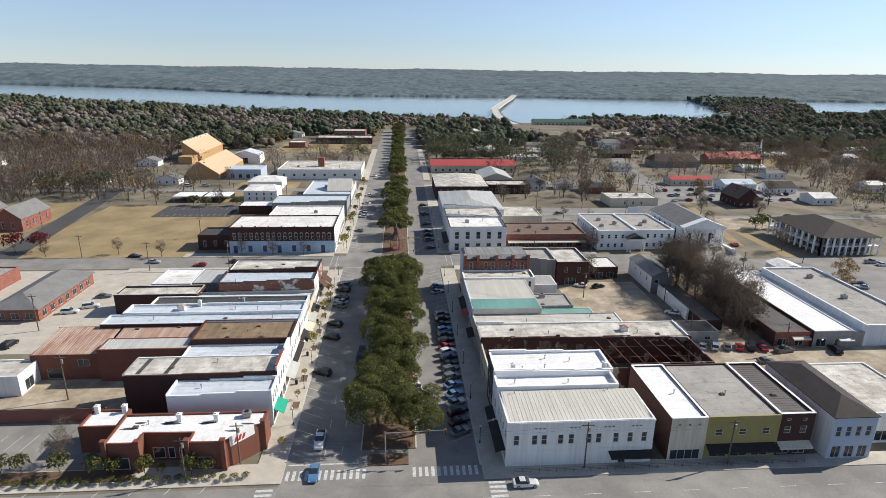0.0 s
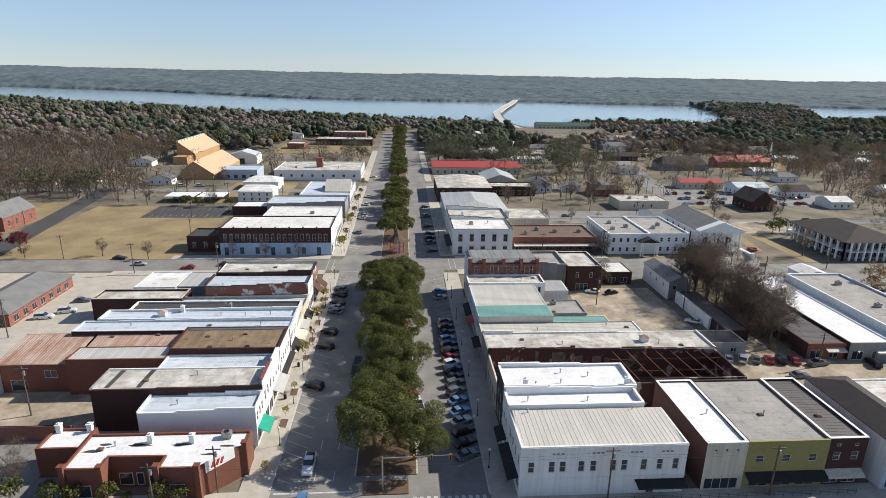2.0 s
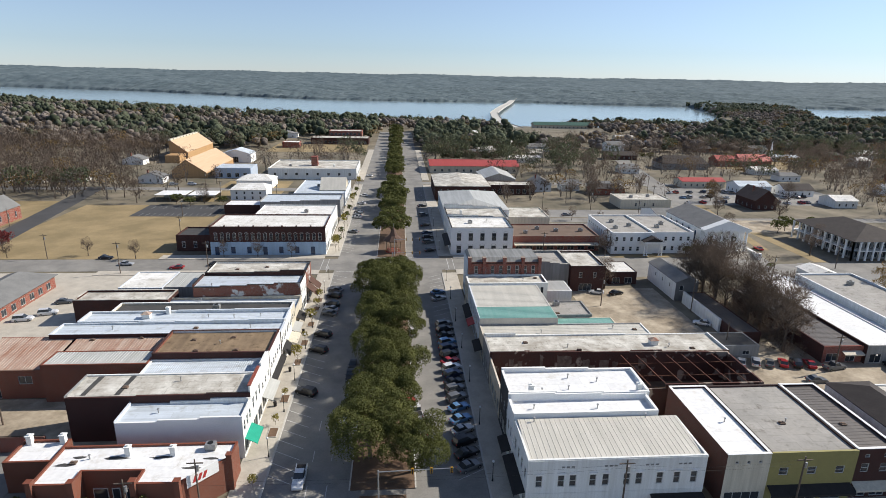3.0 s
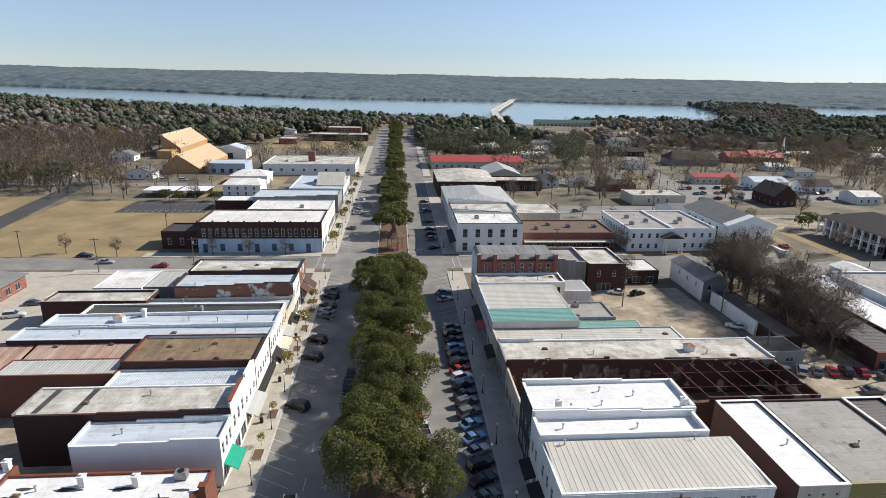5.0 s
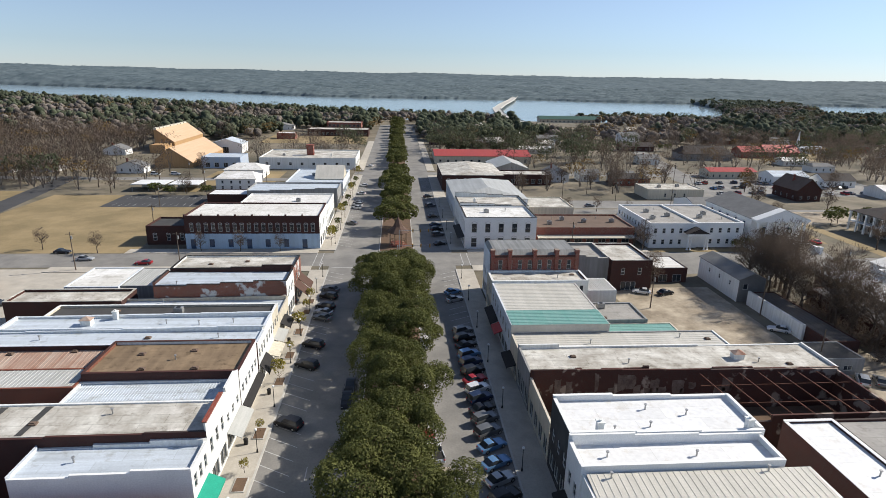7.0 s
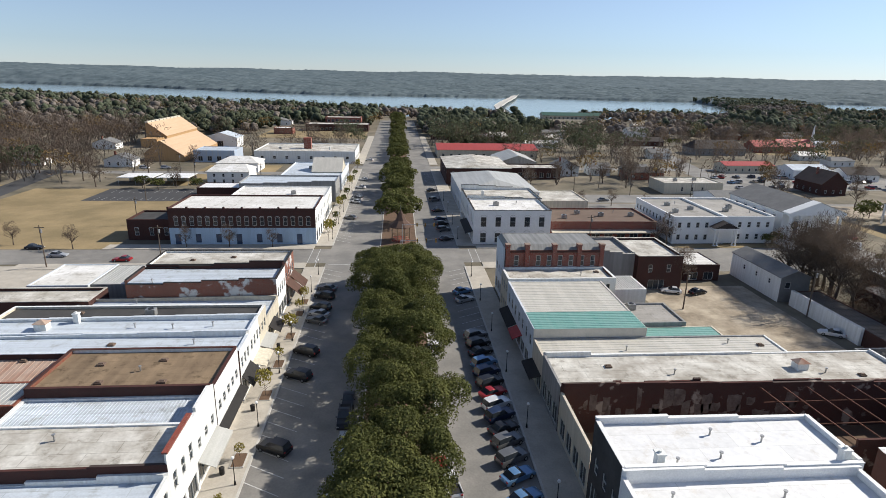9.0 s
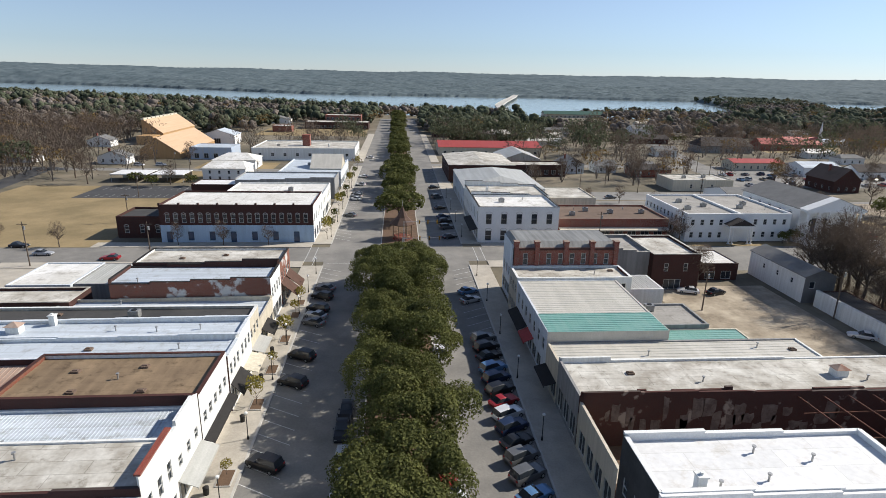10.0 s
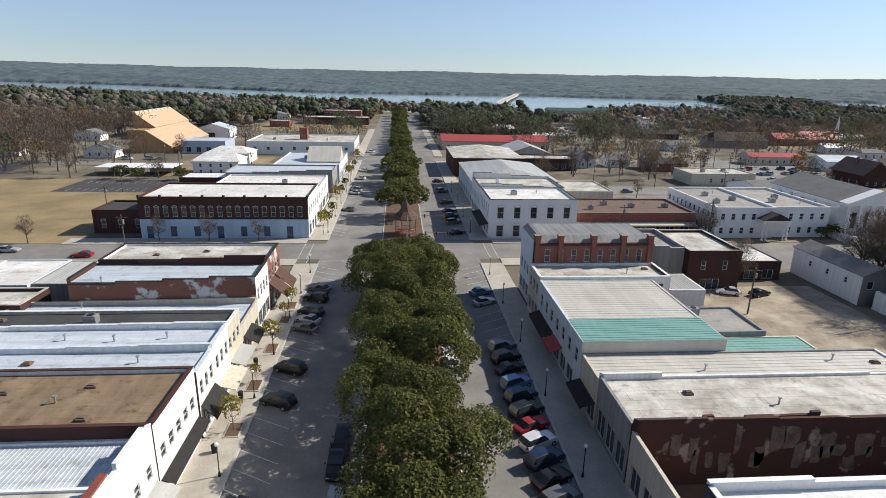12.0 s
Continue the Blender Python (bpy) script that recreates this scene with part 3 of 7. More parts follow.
def vent(b, x, y, z, kind="pipe"):
    bm = bmesh.new()
    if kind == "pipe":
        tube(bm, (x, y, z - 0.1), (x, y, z + 0.7), 0.1), tube(bm, (x, y, z + 0.7), (x, y, z + 0.85), 0.2)
        part("vent_pipe", bm, M["steel"], b)
    elif kind == "unit":
        box(bm, x - 0.8, x + 0.8, y - 0.6, y + 0.6, z + 0.15, z + 1.2, 0.05)
        unit = part("cooling_unit", bm, M["steel"], b, "grey metal rooftop cooling unit")
        for k in range(5):
            bm = bmesh.new()
            box(bm, x - 0.82, x + 0.82, y - 0.62, y + 0.62, z + 0.3 + k * 0.17, z + 0.34 + k * 0.17)
            part("louvre", bm, M["metal_weathered"], unit)
        bm = bmesh.new()
        tube(bm, (x, y, z + 1.2), (x, y, z + 1.28), 0.45, n=16)
        part("fan_guard", bm, M["black_metal"], unit)
        for sx in (-0.7, 0.7):
            bm = bmesh.new()
            box(bm, x + sx - 0.06, x + sx + 0.06, y - 0.6, y + 0.6, z - 0.06, z + 0.15)
            part("skid", bm, M["steel"], unit)
    elif kind == "chimney":
        box(bm, x - 0.4, x + 0.4, y - 0.4, y + 0.4, z - 0.2, z + 1.5), box(bm, x - 0.5, x + 0.5, y - 0.5, y + 0.5, z + 1.5, z + 1.65)
        tube(bm, (x, y, z + 1.65), (x, y, z + 1.9), 0.18)
        part("chimney", bm, M["white"], b)
    elif kind == "hatch":
        box(bm, x - 0.5, x + 0.5, y - 0.4, y + 0.4, z - 0.05, z + 0.25, 0.04), box(bm, x - 0.3, x + 0.3, y - 0.2, y + 0.2, z + 0.25, z + 0.36)
        part("roof_hatch", bm, M["shingle_brown"], b)
    elif kind == "cupola":
        box(bm, x - 0.9, x + 0.9, y - 0.7, y + 0.7, z - 0.1, z + 1.1)
        h = part("skylight_house", bm, M["white"], b)
        bm = bmesh.new()
        c = [(x - 1.1, y - 0.9, z + 1.1), (x + 1.1, y - 0.9, z + 1.1), (x + 1.1, y + 0.9, z + 1.1), (x - 1.1, y + 0.9, z + 1.1)]
        for k in range(4):
            bm.faces.new([bm.verts.new(p) for p in (c[k], c[(k + 1) % 4], (x, y, z + 1.7))])
        quad(bm, *c[::-1])
        part("cap", bm, M["roof_rust"], h)


def awning(b, size, side, u0, u1, z0, z1, out, material):
    o, du, nr = SIDES[side]
    org, U, N = Vector((o[0] * size[0], o[1] * size[1], 0)), Vector((*du, 0)), Vector((*nr, 0))
    bm = bmesh.new()
    P = lambda u, d, z: org + U * u + N * d + Vector((0, 0, z))
    sec = [(0.01, z1), (out, z0), (out, z0 - 0.3), (out - 0.06, z0 - 0.3), (out - 0.06, z0 - 0.06), (0.01, z1 - 0.1)]
    l = [bm.verts.new(P(u0, d, z)) for d, z in sec]
    r = [bm.verts.new(P(u1, d, z)) for d, z in sec]
    for k in range(6):
        bm.faces.new((l[k], l[(k + 1) % 6], r[(k + 1) % 6], r[k]))
    bm.faces.new(l[::-1]), bm.faces.new(r)
    part("awning", bm, M[material], b)


def shop(x0, x1, y0, y1, h, walls, roof, label, parapet=0.6, win=None, ribs=None, rise=0.0, tops=None, coping=None, aw=(), vents=(), name="shop_building", trim_mat="frame", glass="glass", cat="building", group="shops of the main street", rz=0):
    """A flat-roofed town building: four walls with openings and parapet, roof, coping, awnings and roof fittings."""
    W, D = x1 - x0, y1 - y0
    b = thing(name, x0, y0, 0, label, cat, group, rz)
    wm = walls if isinstance(walls, dict) else {k: walls for k in "SNEW"}
    zr = h - parapet
    for s in "SNEW":
        L = W if s in "SN" else D
        tp = (tops or {}).get(s) or [(0, L, h)]
        wall_side(b, (W, D), s, wm[s], min(zr, zr + rise), tp, (win or {}).get(s, []), trim_mat, glass)
        if coping:
            o, du, nr = SIDES[s]
            org, U, N = Vector((o[0] * W, o[1] * D, 0)), Vector((*du, 0)), Vector((*nr, 0))
            for u0, u1, z in tp:
                a, c = org + U * (u0 + (0.36 if s in "EW" and u0 < 0.01 else 0.0)) + N * 0.06, org + U * (u1 - (0.36 if s in "EW" and u1 > L - 0.02 else 0.0)) - N * 0.42
                bm = bmesh.new()
                box(bm, min(a.x, c.x), max(a.x, c.x), min(a.y, c.y), max(a.y, c.y), z + 0.004, z + 0.09)
                part("coping", bm, M[coping], b)
    if ribs:
        bm = rib_sheet(W - 0.72, D - 0.72, zr, zr + rise, ribs[0], ribs[1], 0.0)
    else:
        bm = bmesh.new()
        box(bm, 0, W - 0.72, 0, D - 0.72, -0.2, 0)
        bmesh.ops.subdivide_edges(bm, edges=[e for e in bm.edges if abs(e.verts[0].co.z - e.verts[1].co.z) < 0.01], cuts=5, use_grid_fill=True)
        for v in bm.verts:
            v.co.z += zr + rise * v.co.y / D + 0.05 * noise.noise(Vector((v.co.x * 0.2 + x0, v.co.y * 0.2 + y0, 0)))
    r = part("roof", bm, M[roof], b)
    r.location = (0.36, 0.36, 0)
    for a in aw:
        awning(b, (W, D), *a)
    for v in vents:
        vent(b, v[0], v[1], zr + rise * v[1] / D, v[2] if len(v) > 2 else "pipe")
    return b


def gable(x0, x1, y0, y1, h, ridge, walls, roof, label, axis="y", over=0.4, win=None, name="house", cat="house", group="", hip=0.0, rz=0, glass="glass", trim_mat="frame", chimney=None):
    """A house with a gabled or hipped roof (hip: how far the ridge's ends stand in)."""
    W, D = x1 - x0, y1 - y0
    b = thing(name, x0, y0, 0, label, cat, group, rz)
    wm = walls if isinstance(walls, dict) else {k: walls for k in "SNEW"}
    for s in "SNEW":
        L = W if s in "SN" else D
        wall_side(b, (W, D), s, wm[s], h + 9, [(0, L, h)], (win or {}).get(s, []), trim_mat, glass)
    e = over
    if axis == "y":
        R = [(W / 2, -e + hip, ridge), (W / 2, D + e - hip, ridge)]
    else:
        R = [(-e + hip, D / 2, ridge), (W + e - hip, D / 2, ridge)]
    C = [(-e, -e, h), (W + e, -e, h), (W + e, D + e, h), (-e, D + e, h)]
    if axis == "y":
        planes = [(C[0], R[0], R[1], C[3]), (C[1], C[2], R[1], R[0])]
        ends = [(C[0], C[1], R[0]), (C[2], C[3], R[1])]
    else:
        planes = [(C[0], C[1], R[1], R[0]), (C[2], C[3], R[0], R[1])]
        ends = [(C[3], C[0], R[0]), (C[1], C[2], R[1])]
    bm = bmesh.new()
    up = Vector((0, 0, 0.14))
    for f in planes + (ends if hip else []):
        lo, hi = [bm.verts.new(Vector(p)) for p in f], [bm.verts.new(Vector(p) + up) for p in f]
        bm.faces.new(hi), bm.faces.new(lo[::-1])
        for k in range(len(f)):
            bm.faces.new((lo[k], lo[(k + 1) % len(f)], hi[(k + 1) % len(f)], hi[k]))
    bmesh.ops.recalc_face_normals(bm, faces=bm.faces)
    part("roof", bm, M[roof], b)
    if not hip:
        for f in ends:
            bm = bmesh.new()
            c = sum((Vector(p) for p in f), Vector()) / 3
            inn = Vector((0, 1 if c.y < D / 2 else -1, 0)) if axis == "y" else Vector((1 if c.x < W / 2 else -1, 0, 0))
            quad(bm, *[Vector(p) + inn * e for p in f])
            part("gable_end", bm, M[wm["S" if axis == "y" else "W"]], b)
    if chimney:
        bm = bmesh.new()
        cx, cy = chimney
        box(bm, cx - 0.4, cx + 0.4, cy - 0.3, cy + 0.3, h - 0.5, ridge + 0.9), box(bm, cx - 0.48, cx + 0.48, cy - 0.38, cy + 0.38, ridge + 0.9, ridge + 1.05)
        part("chimney", bm, M["brick"], b)
    return b


# ---- land, lake and far shore ----
def land_z(x, y):
    """Town on a level bluff that falls to the lake's shore, and rises again behind the water."""
    r = math.hypot(x, y)
    shore = 1040 + 0.62 * max(0, -x) + 0.45 * max(0, x - 450)
    t = min(max((y - shore * 0.66) / (shore * 0.40), 0), 1)
    z = -18.5 * t * t * (3 - 2 * t)
    far = 1930 + (260 * min(max((-x - 250) / 700, 0), 1) + 0.38 * max(0, -x - 350)) - 0.04 * max(0, x)
    if y > far - 120:
        s = min(max((y - far + 120) / 240, 0), 1)
        up = min(max((r - 2000) / 2500, 0), 1)
        z = -18.5 + s * (12 + 14 * noise.noise(Vector((x * 0.0016, y * 0.0016, 3)))) + 68 * up ** 1.1 * s + 5 * s * noise.noise(Vector((x * 0.004, y * 0.004, 0)))
    # a wooded spit that reaches across the lake
    if y > 900:
        k = x / y - (0.63 - 0.00012 * (y - 1500))
        side = min(max((0.10 - abs(k)) / 0.03, 0), 1)
        z = max(z, -18.5 + 7.5 * side * side * (3 - 2 * side)) if y < 2300 else z
    return z


bm = bmesh.new()
angs = [math.radians(a) for a in np.arange(-90, 90.1, 1.5)]
grid = []
rad = [0.01, 60, 140, 240, 340, 440, 540, 640, 740, 800, 850, 900, 950, 1000, 1060, 1120, 1180, 1260, 1350] + list(range(1450, 4700, 50))
for r in rad:
    line = []
    for a in angs:
        x, y = r * math.sin(a), r * math.cos(a) - 2
        line.append(bm.verts.new((x, y, land_z(x, y))))
    grid.append(line)
for i in range(len(rad) - 1):
    for j in range(len(angs) - 1):
        bm.faces.new((grid[i][j], grid[i][j + 1], grid[i + 1][j + 1], grid[i + 1][j]))
# distant ground takes the wood colour with the haze painted in
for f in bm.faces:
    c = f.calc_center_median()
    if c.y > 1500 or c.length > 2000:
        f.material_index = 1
# behind the camera the sheet goes on level
for sx in (-1, 1):
    quad(bm, (0, -2, 0), (sx * 4600, -2, 0), (sx * 4600, -2500, 0), (0, -2500, 0)).normal_flip() if sx > 0 else quad(bm, (0, -2, 0), (sx * 4600, -2, 0), (sx * 4600, -2500, 0), (0, -2500, 0))
bmesh.ops.recalc_face_normals(bm, faces=bm.faces)
if sum(f.normal.z * f.calc_area() for f in bm.faces) < 0:
    bmesh.ops.reverse_faces(bm, faces=bm.faces)
tagged(part("ground", bm, [M["ground"], M["hazy_far_wood"]]), "brown winter ground of the town, falling to a lake", "ground", kind="structure")

bm = bmesh.new()
quad(bm, (-4300, 850, -14), (4300, 850, -14), (4300, 3600, -14), (-4300, 3600, -14))
tagged(part("water", bm, M["water"]), "broad calm pale blue lake behind the town", "water", kind="structure")


# the far shore's canopy: an uneven sheet of tree tops, haze-tinted
bm = bmesh.new()
r5 = random.Random(8)
line0 = None
for rr in np.concatenate([np.arange(1750, 2700, 7.5), np.arange(2700, 4640, 20)]):
    line = []
    for a in np.arange(-42, 42.01, 0.22):
        x, y = rr * math.sin(radians(a)) + r5.uniform(-3, 3), rr * math.cos(radians(a)) + r5.uniform(-3, 3)
        z = land_z(x, y)
        line.append(bm.verts.new((x, y, z + (5 + 5 * noise.noise(Vector((x * 0.02, y * 0.02, 1))) + r5.uniform(0, 5.5) if z > -15.5 else -3))))
    if line0:
        for j in range(len(line) - 1):
            bm.faces.new((line0[j], line0[j + 1], line[j + 1], line[j]))
    line0 = line
bmesh.ops.recalc_face_normals(bm, faces=bm.faces)
if sum(f.normal.z for f in bm.faces) < 0:
    bmesh.ops.reverse_faces(bm, faces=bm.faces)
for f in bm.faces:
    f.smooth = True
tagged(part("far_woods", bm, M["hazy_far_wood"]), "wooded hills on the lake's far shore", "woods", kind="stuff")


def slab(name, x0, x1, y0, y1, z, material, label, category, rz=0):
    """A flat piece of the setting, its top at z."""
    bm = bmesh.new()
    w, d = x1 - x0, y1 - y0
    box(bm, -w / 2, w / 2, -d / 2, d / 2, -0.3, 0)
    ob = part(name, bm, M[material])
    ob.matrix_basis = pose((x0 + x1) / 2, (y0 + y1) / 2, z, 0, 0, rz)
    return tagged(ob, label, category, kind="structure")


# streets
slab("road", -19.3, 17.4, 40, 690, 0.030, "asphalt", "wide pale asphalt main street with a planted middle", "road")
slab("road", -420, 480, 56, 73.5, 0.026, "asphalt_old", "pale worn asphalt street crossing the main street", "road")
slab("road", -420, 140, 191.5, 204, 0.022, "asphalt", "asphalt side street crossing the main street", "road")
slab("road", -24, 190, 352, 361, 0.020, "asphalt", "asphalt side street crossing the main street", "road")
slab("road", -24, 260, 258, 266, 0.019, "asphalt", "asphalt side street crossing the main street", "road")
slab("road", -300, -24, 330, 338, 0.019, "asphalt", "asphalt back street behind the lawn", "road")
slab("road", 163, 175, 186, 560, 0.018, "asphalt", "asphalt street beside the white church", "road", -11.2)
slab("lawn", 157.5, 161.5, 212, 330, 0.014, "lawn", "dry verge along the street", "lawn", -11.2)
slab("parking_lot", 150, 250, 150, 197, 0.012, "asphalt_old", "pale lot round the columned office", "parking lot")
slab("road", 80, 420, 183, 196, 0.016, "asphalt", "asphalt street in front of the white church", "road")
slab("lawn", -150, -96, 205, 292, 0.012, "lawn", "dry tan winter lawn behind the side street", "lawn")
slab("lawn", -96, -80, 205, 270, 0.013, "lawn", "dry tan winter lawn behind the brick block", "lawn")
slab("lawn", -290, -162, 205, 300, 0.011, "lawn", "dry tan winter lawn beyond a narrow road", "lawn")
slab("road", -162, -152, 190, 340, 0.021, "asphalt_dark", "narrow dark asphalt road between lawns", "road", 8)
slab("parking_lot", -120, -82, 268, 292, 0.030, "asphalt_dark", "dark asphalt parking lot behind the lawn", "parking lot")
slab("parking_lot", -92, -58.6, 80, 95.4, 0.033, "asphalt", "asphalt parking lot beside the brick corner building", "parking lot")
slab("bed", -84, -46, 76.2, 79.6, 0.19, "mulch", "mulched planting bed along the pavement", "planting bed")
slab("parking_lot", -150, -52, 126.2, 190, 0.033, "concrete", "worn pale parking lot behind the shops", "parking lot")
slab("parking_lot", 56, 84, 132, 172, 0.033, "dirt", "sandy bare lot behind the shops", "parking lot")
slab("parking_lot", 82, 190, 98, 133, 0.031, "dirt", "sandy bare lot behind the corner shops", "parking lot")
slab("parking_lot", 50, 138, 236, 256, 0.032, "asphalt_old", "pale parking lot behind the white offices", "parking lot")
slab("parking_lot", 70, 138, 268, 284, 0.030, "asphalt_old", "pale parking lot beside a flat-roofed office", "parking lot")
slab("parking_lot", 155, 200, 240, 262, 0.030, "dirt", "pale bare lot", "parking lot")
slab("parking_lot", 155, 260, 296, 345, 0.027, "asphalt_old", "pale parking lot with many cars", "parking lot")
slab("lawn", 84, 138, 204.5, 208, 0.03, "lawn", "dry lawn strip in front of the white offices", "lawn")
slab("lawn", 158, 163, 198, 240, 0.03, "lawn", "dry lawn strip beside the street", "lawn")
slab("lawn", -110, -26, 500, 560, 0.03, "lawn", "dry lawn in front of a low school", "lawn")
slab("lawn", -100, -62, 300, 360, 0.012, "lawn", "dry yard among small houses", "lawn")
slab("lawn", 250, 325, 425, 466, 0.012, "lawn", "dry lawn round a red-roofed church", "lawn")
slab("yard", -86, -47, 96.2, 112.8, 0.031, "dirt", "bare dirt yard behind the shops", "yard")
slab("parking_lot", -58.5, -51.2, 80, 85, 0.034, "asphalt", "asphalt strip beside the corner building", "parking lot")
# pavements: raised, with kerb
for nm, x0, x1, y0, y1 in (("pavement", -24.2, -19.3, 79.8, 188), ("pavement", 17.4, 22.2, 77.2, 188), ("pavement", -24.2, -19.3, 207, 350), ("pavement", 17.4, 22.6, 207, 350),
                           ("pavement", 17.4, 120, 73.5, 77.2), ("pavement", -84, -19.0, 74.2, 79.8), ("pavement", -96, -24.2, 187, 191.5), ("pavement", 22.2, 82, 186.5, 191.5),
                           ("pavement", -82, -24.2, 204, 208.8), ("pavement", 22.6, 82, 204, 207.5), ("pavement", -24, -19.3, 366, 520), ("pavement", 17.4, 22, 366, 520)):
    slab(nm, x0, x1, y0, y1, 0.17, "concrete", "pale concrete pavement with a raised kerb", "pavement")
for x0, y0, y1 in ((-19.3, 80, 188), (17.1, 77.5, 188), (-19.3, 207, 350), (17.1, 207, 350)):
    slab("kerb", x0, x0 + 0.3, y0, y1, 0.185, "kerb", "worn pale kerb stone", "kerb")
# planted middle of the street
for y0, y1 in ((83, 189), (206, 345), (366, 680)):
    slab("median", -5.2, 5.2, y0, y1, 0.19, "mulch", "mulched median strip under old oaks", "median")
    for x in (-5.45, 5.2):
        slab("kerb", x, x + 0.25, y0, y1, 0.21, "kerb", "worn pale kerb stone", "kerb")


def stripes(name, rects, z, label, material="paint_white"):
    bm = bmesh.new()
    for x, y, w, d, a in rects:
        c, s = math.cos(radians(a)), math.sin(radians(a))
        quad(bm, *[(x + u * c - v * s, y + u * s + v * c, z) for u, v in ((-w / 2, -d / 2), (w / 2, -d / 2), (w / 2, d / 2), (-w / 2, d / 2))])
    return tagged(part(name, bm, M[material]), label, "road marking", kind="structure")


stripes("crosswalk", [(x, 76.2, 0.6, 2.6, 0) for x in np.arange(-18.2, 17, 1.15) if abs(x) > 4.0], 0.036, "white zebra bars across the main street")
stripes("crosswalk", [(-21.5, y, 3.0, 0.6, 0) for y in np.arange(60, 73, 1.15)], 0.034, "white zebra bars across the side street")
stripes("crosswalk", [(19.6, y, 3.0, 0.6, 0) for y in np.arange(60, 73, 1.15)], 0.034, "white zebra bars across the side street")
stripes("stop_line", [(-12, 79.2, 13, 0.35, 0), (-21.8, 190, 0.15, 12, 0), (20, 198, 0.15, 12, 0), (22, 198, 0.15, 12, 0), (-22.2, 198, 0.15, 12, 0), (-24.2, 198, 0.15, 12, 0), (-12, 190.2, 13, 0.2, 0), (12, 205, 11, 0.2, 0)], 0.042, "white stop lines and crossing lines")
stripes("parking_line", [(14.9, y, 5.6, 0.12, 30) for y in np.arange(86, 186, 3.2)] + [(-16.8, y, 5.6, 0.12, -30) for y in np.arange(86, 186, 3.2)]
        + [(14.9, y, 5.6, 0.12, 30) for y in np.arange(212, 340, 3.2)] + [(-16.8, y, 5.6, 0.12, -30) for y in np.arange(212, 340, 3.2)], 0.040, "worn white angled parking lines")
stripes("lane_line", [(-12.2, y, 0.12, 3.0, 0) for y in np.arange(83, 110, 9)] + [(-9.0, y, 0.12, 3.0, 0) for y in np.arange(83, 110, 9)] + [(x, 65.0, 3.0, 0.12, 0) for x in np.arange(-90, 130, 9)] + [(x, 68.8, 3.0, 0.12, 0) for x in np.arange(-90, 130, 9)], 0.038, "white lane dashes")
stripes("parking_line", [(-82 + k * 3.0, 88.6, 0.12, 5, -8) for k in range(7)] + [(-80 + k * 6.0, 74.0, 0.12, 3, -20) for k in range(9)], 0.042, "white parking lines")
stripes("parking_line", [(-116 + k * 2.8, y, 0.12, 5, 0) for k in range(12) for y in (272, 286)], 0.036, "white parking lines")

# ---- the far bridge ----
bm = bmesh.new()
way = [(186, 830, -8), (179, 886, -8), (174, 930, -7.6), (175, 985, -7.4), (183, 1080, -7), (201, 1217, -7), (250, 1420, -7), (325, 1704, -7), (420, 2105, -6.5), (528, 2551, -5)]
for (a, b2) in zip(way, way[1:]):
    d = Vector((b2[0] - a[0], b2[1] - a[1], 0)).normalized()
    s = Vector((d.y, -d.x, 0)) * 8
    A, B = Vector(a), Vector(b2)
    quad(bm, A - s, A + s, B + s, B - s)
    quad(bm, A - s - Vector((0, 0, 2)), B - s - Vector((0, 0, 2)), B - s + Vector((0, 0, 1.0)), A - s + Vector((0, 0, 1.0)))
    quad(bm, A + s - Vector((0, 0, 2)), B + s - Vector((0, 0, 2)), B + s + Vector((0, 0, 1.0)), A + s + Vector((0, 0, 1.0)))
    quad(bm, A - s - Vector((0, 0, 2)), A + s - Vector((0, 0, 2)), B + s - Vector((0, 0, 2)), B - s - Vector((0, 0, 2)))
bridge = thing("bridge", 0, 0, 0, "long pale concrete causeway bridge across the lake", "bridge")
part("deck", bm, M["kerb"], bridge)
for (a, b2) in zip(way[4:], way[5:]):
    A, B = Vector(a), Vector(b2)
    n = int((B - A).length / 40)
    for k in range(n):
        c = A.lerp(B, (k + 0.5) / n)
        bm = bmesh.new()
        box(bm, c.x - 6, c.x + 6, c.y - 1, c.y + 1, -18, c.z - 1.9)
        part("pier", bm, M["kerb"], bridge)


# ---- shops on the sunny-roofed east row ----
def west_win(D, n, floors=((1.0, 2.4, "shop"), (5.2, 2.0, "sash"))):
    return [w for v, h, st in floors for w in row(n, 0.5, D - 0.5, v, min(2.6 if st == "shop" else 1.1, (D - 1) / n - 0.5), h, st)]


cs = shop(21.8, 49.6, 76.6, 87.2, 9.6, "white", "metal_cream", "long two-storey white painted corner shop with ribbed roof", 0.25, name="corner_shop",
     win={"S": [(u - 0.5, 4.7, 1.05, 2.1, "sash") for u in (1.8, 5.2, 7.0, 10.1, 12.1, 15.4, 17.3, 20.6, 23.3, 26.0)] + [(21.5, 0.1, 1.4, 2.3, "shop"), (24.2, 0.6, 2.2, 1.6, "shop")],
          "W": west_win(10.6, 4)}, ribs=("y", 0.8), rise=0.5,
     aw=(("S", 19.4, 27.8, 2.5, 2.9, 1.8, "dark"), ("W", 0.5, 10, 3.0, 3.5, 1.8, "dark")), vents=((3, 9.5), (22, 9.8)))
for u in (1.8, 5.2, 7.0, 10.1, 12.1, 15.4, 17.3, 20.6, 23.3, 26.0):
    bm = bmesh.new()
    box(bm, u - 0.7, u + 0.75, -0.14, -0.004, 6.85, 7.15)
    part("window_hood", bm, M["white_clean"], cs)
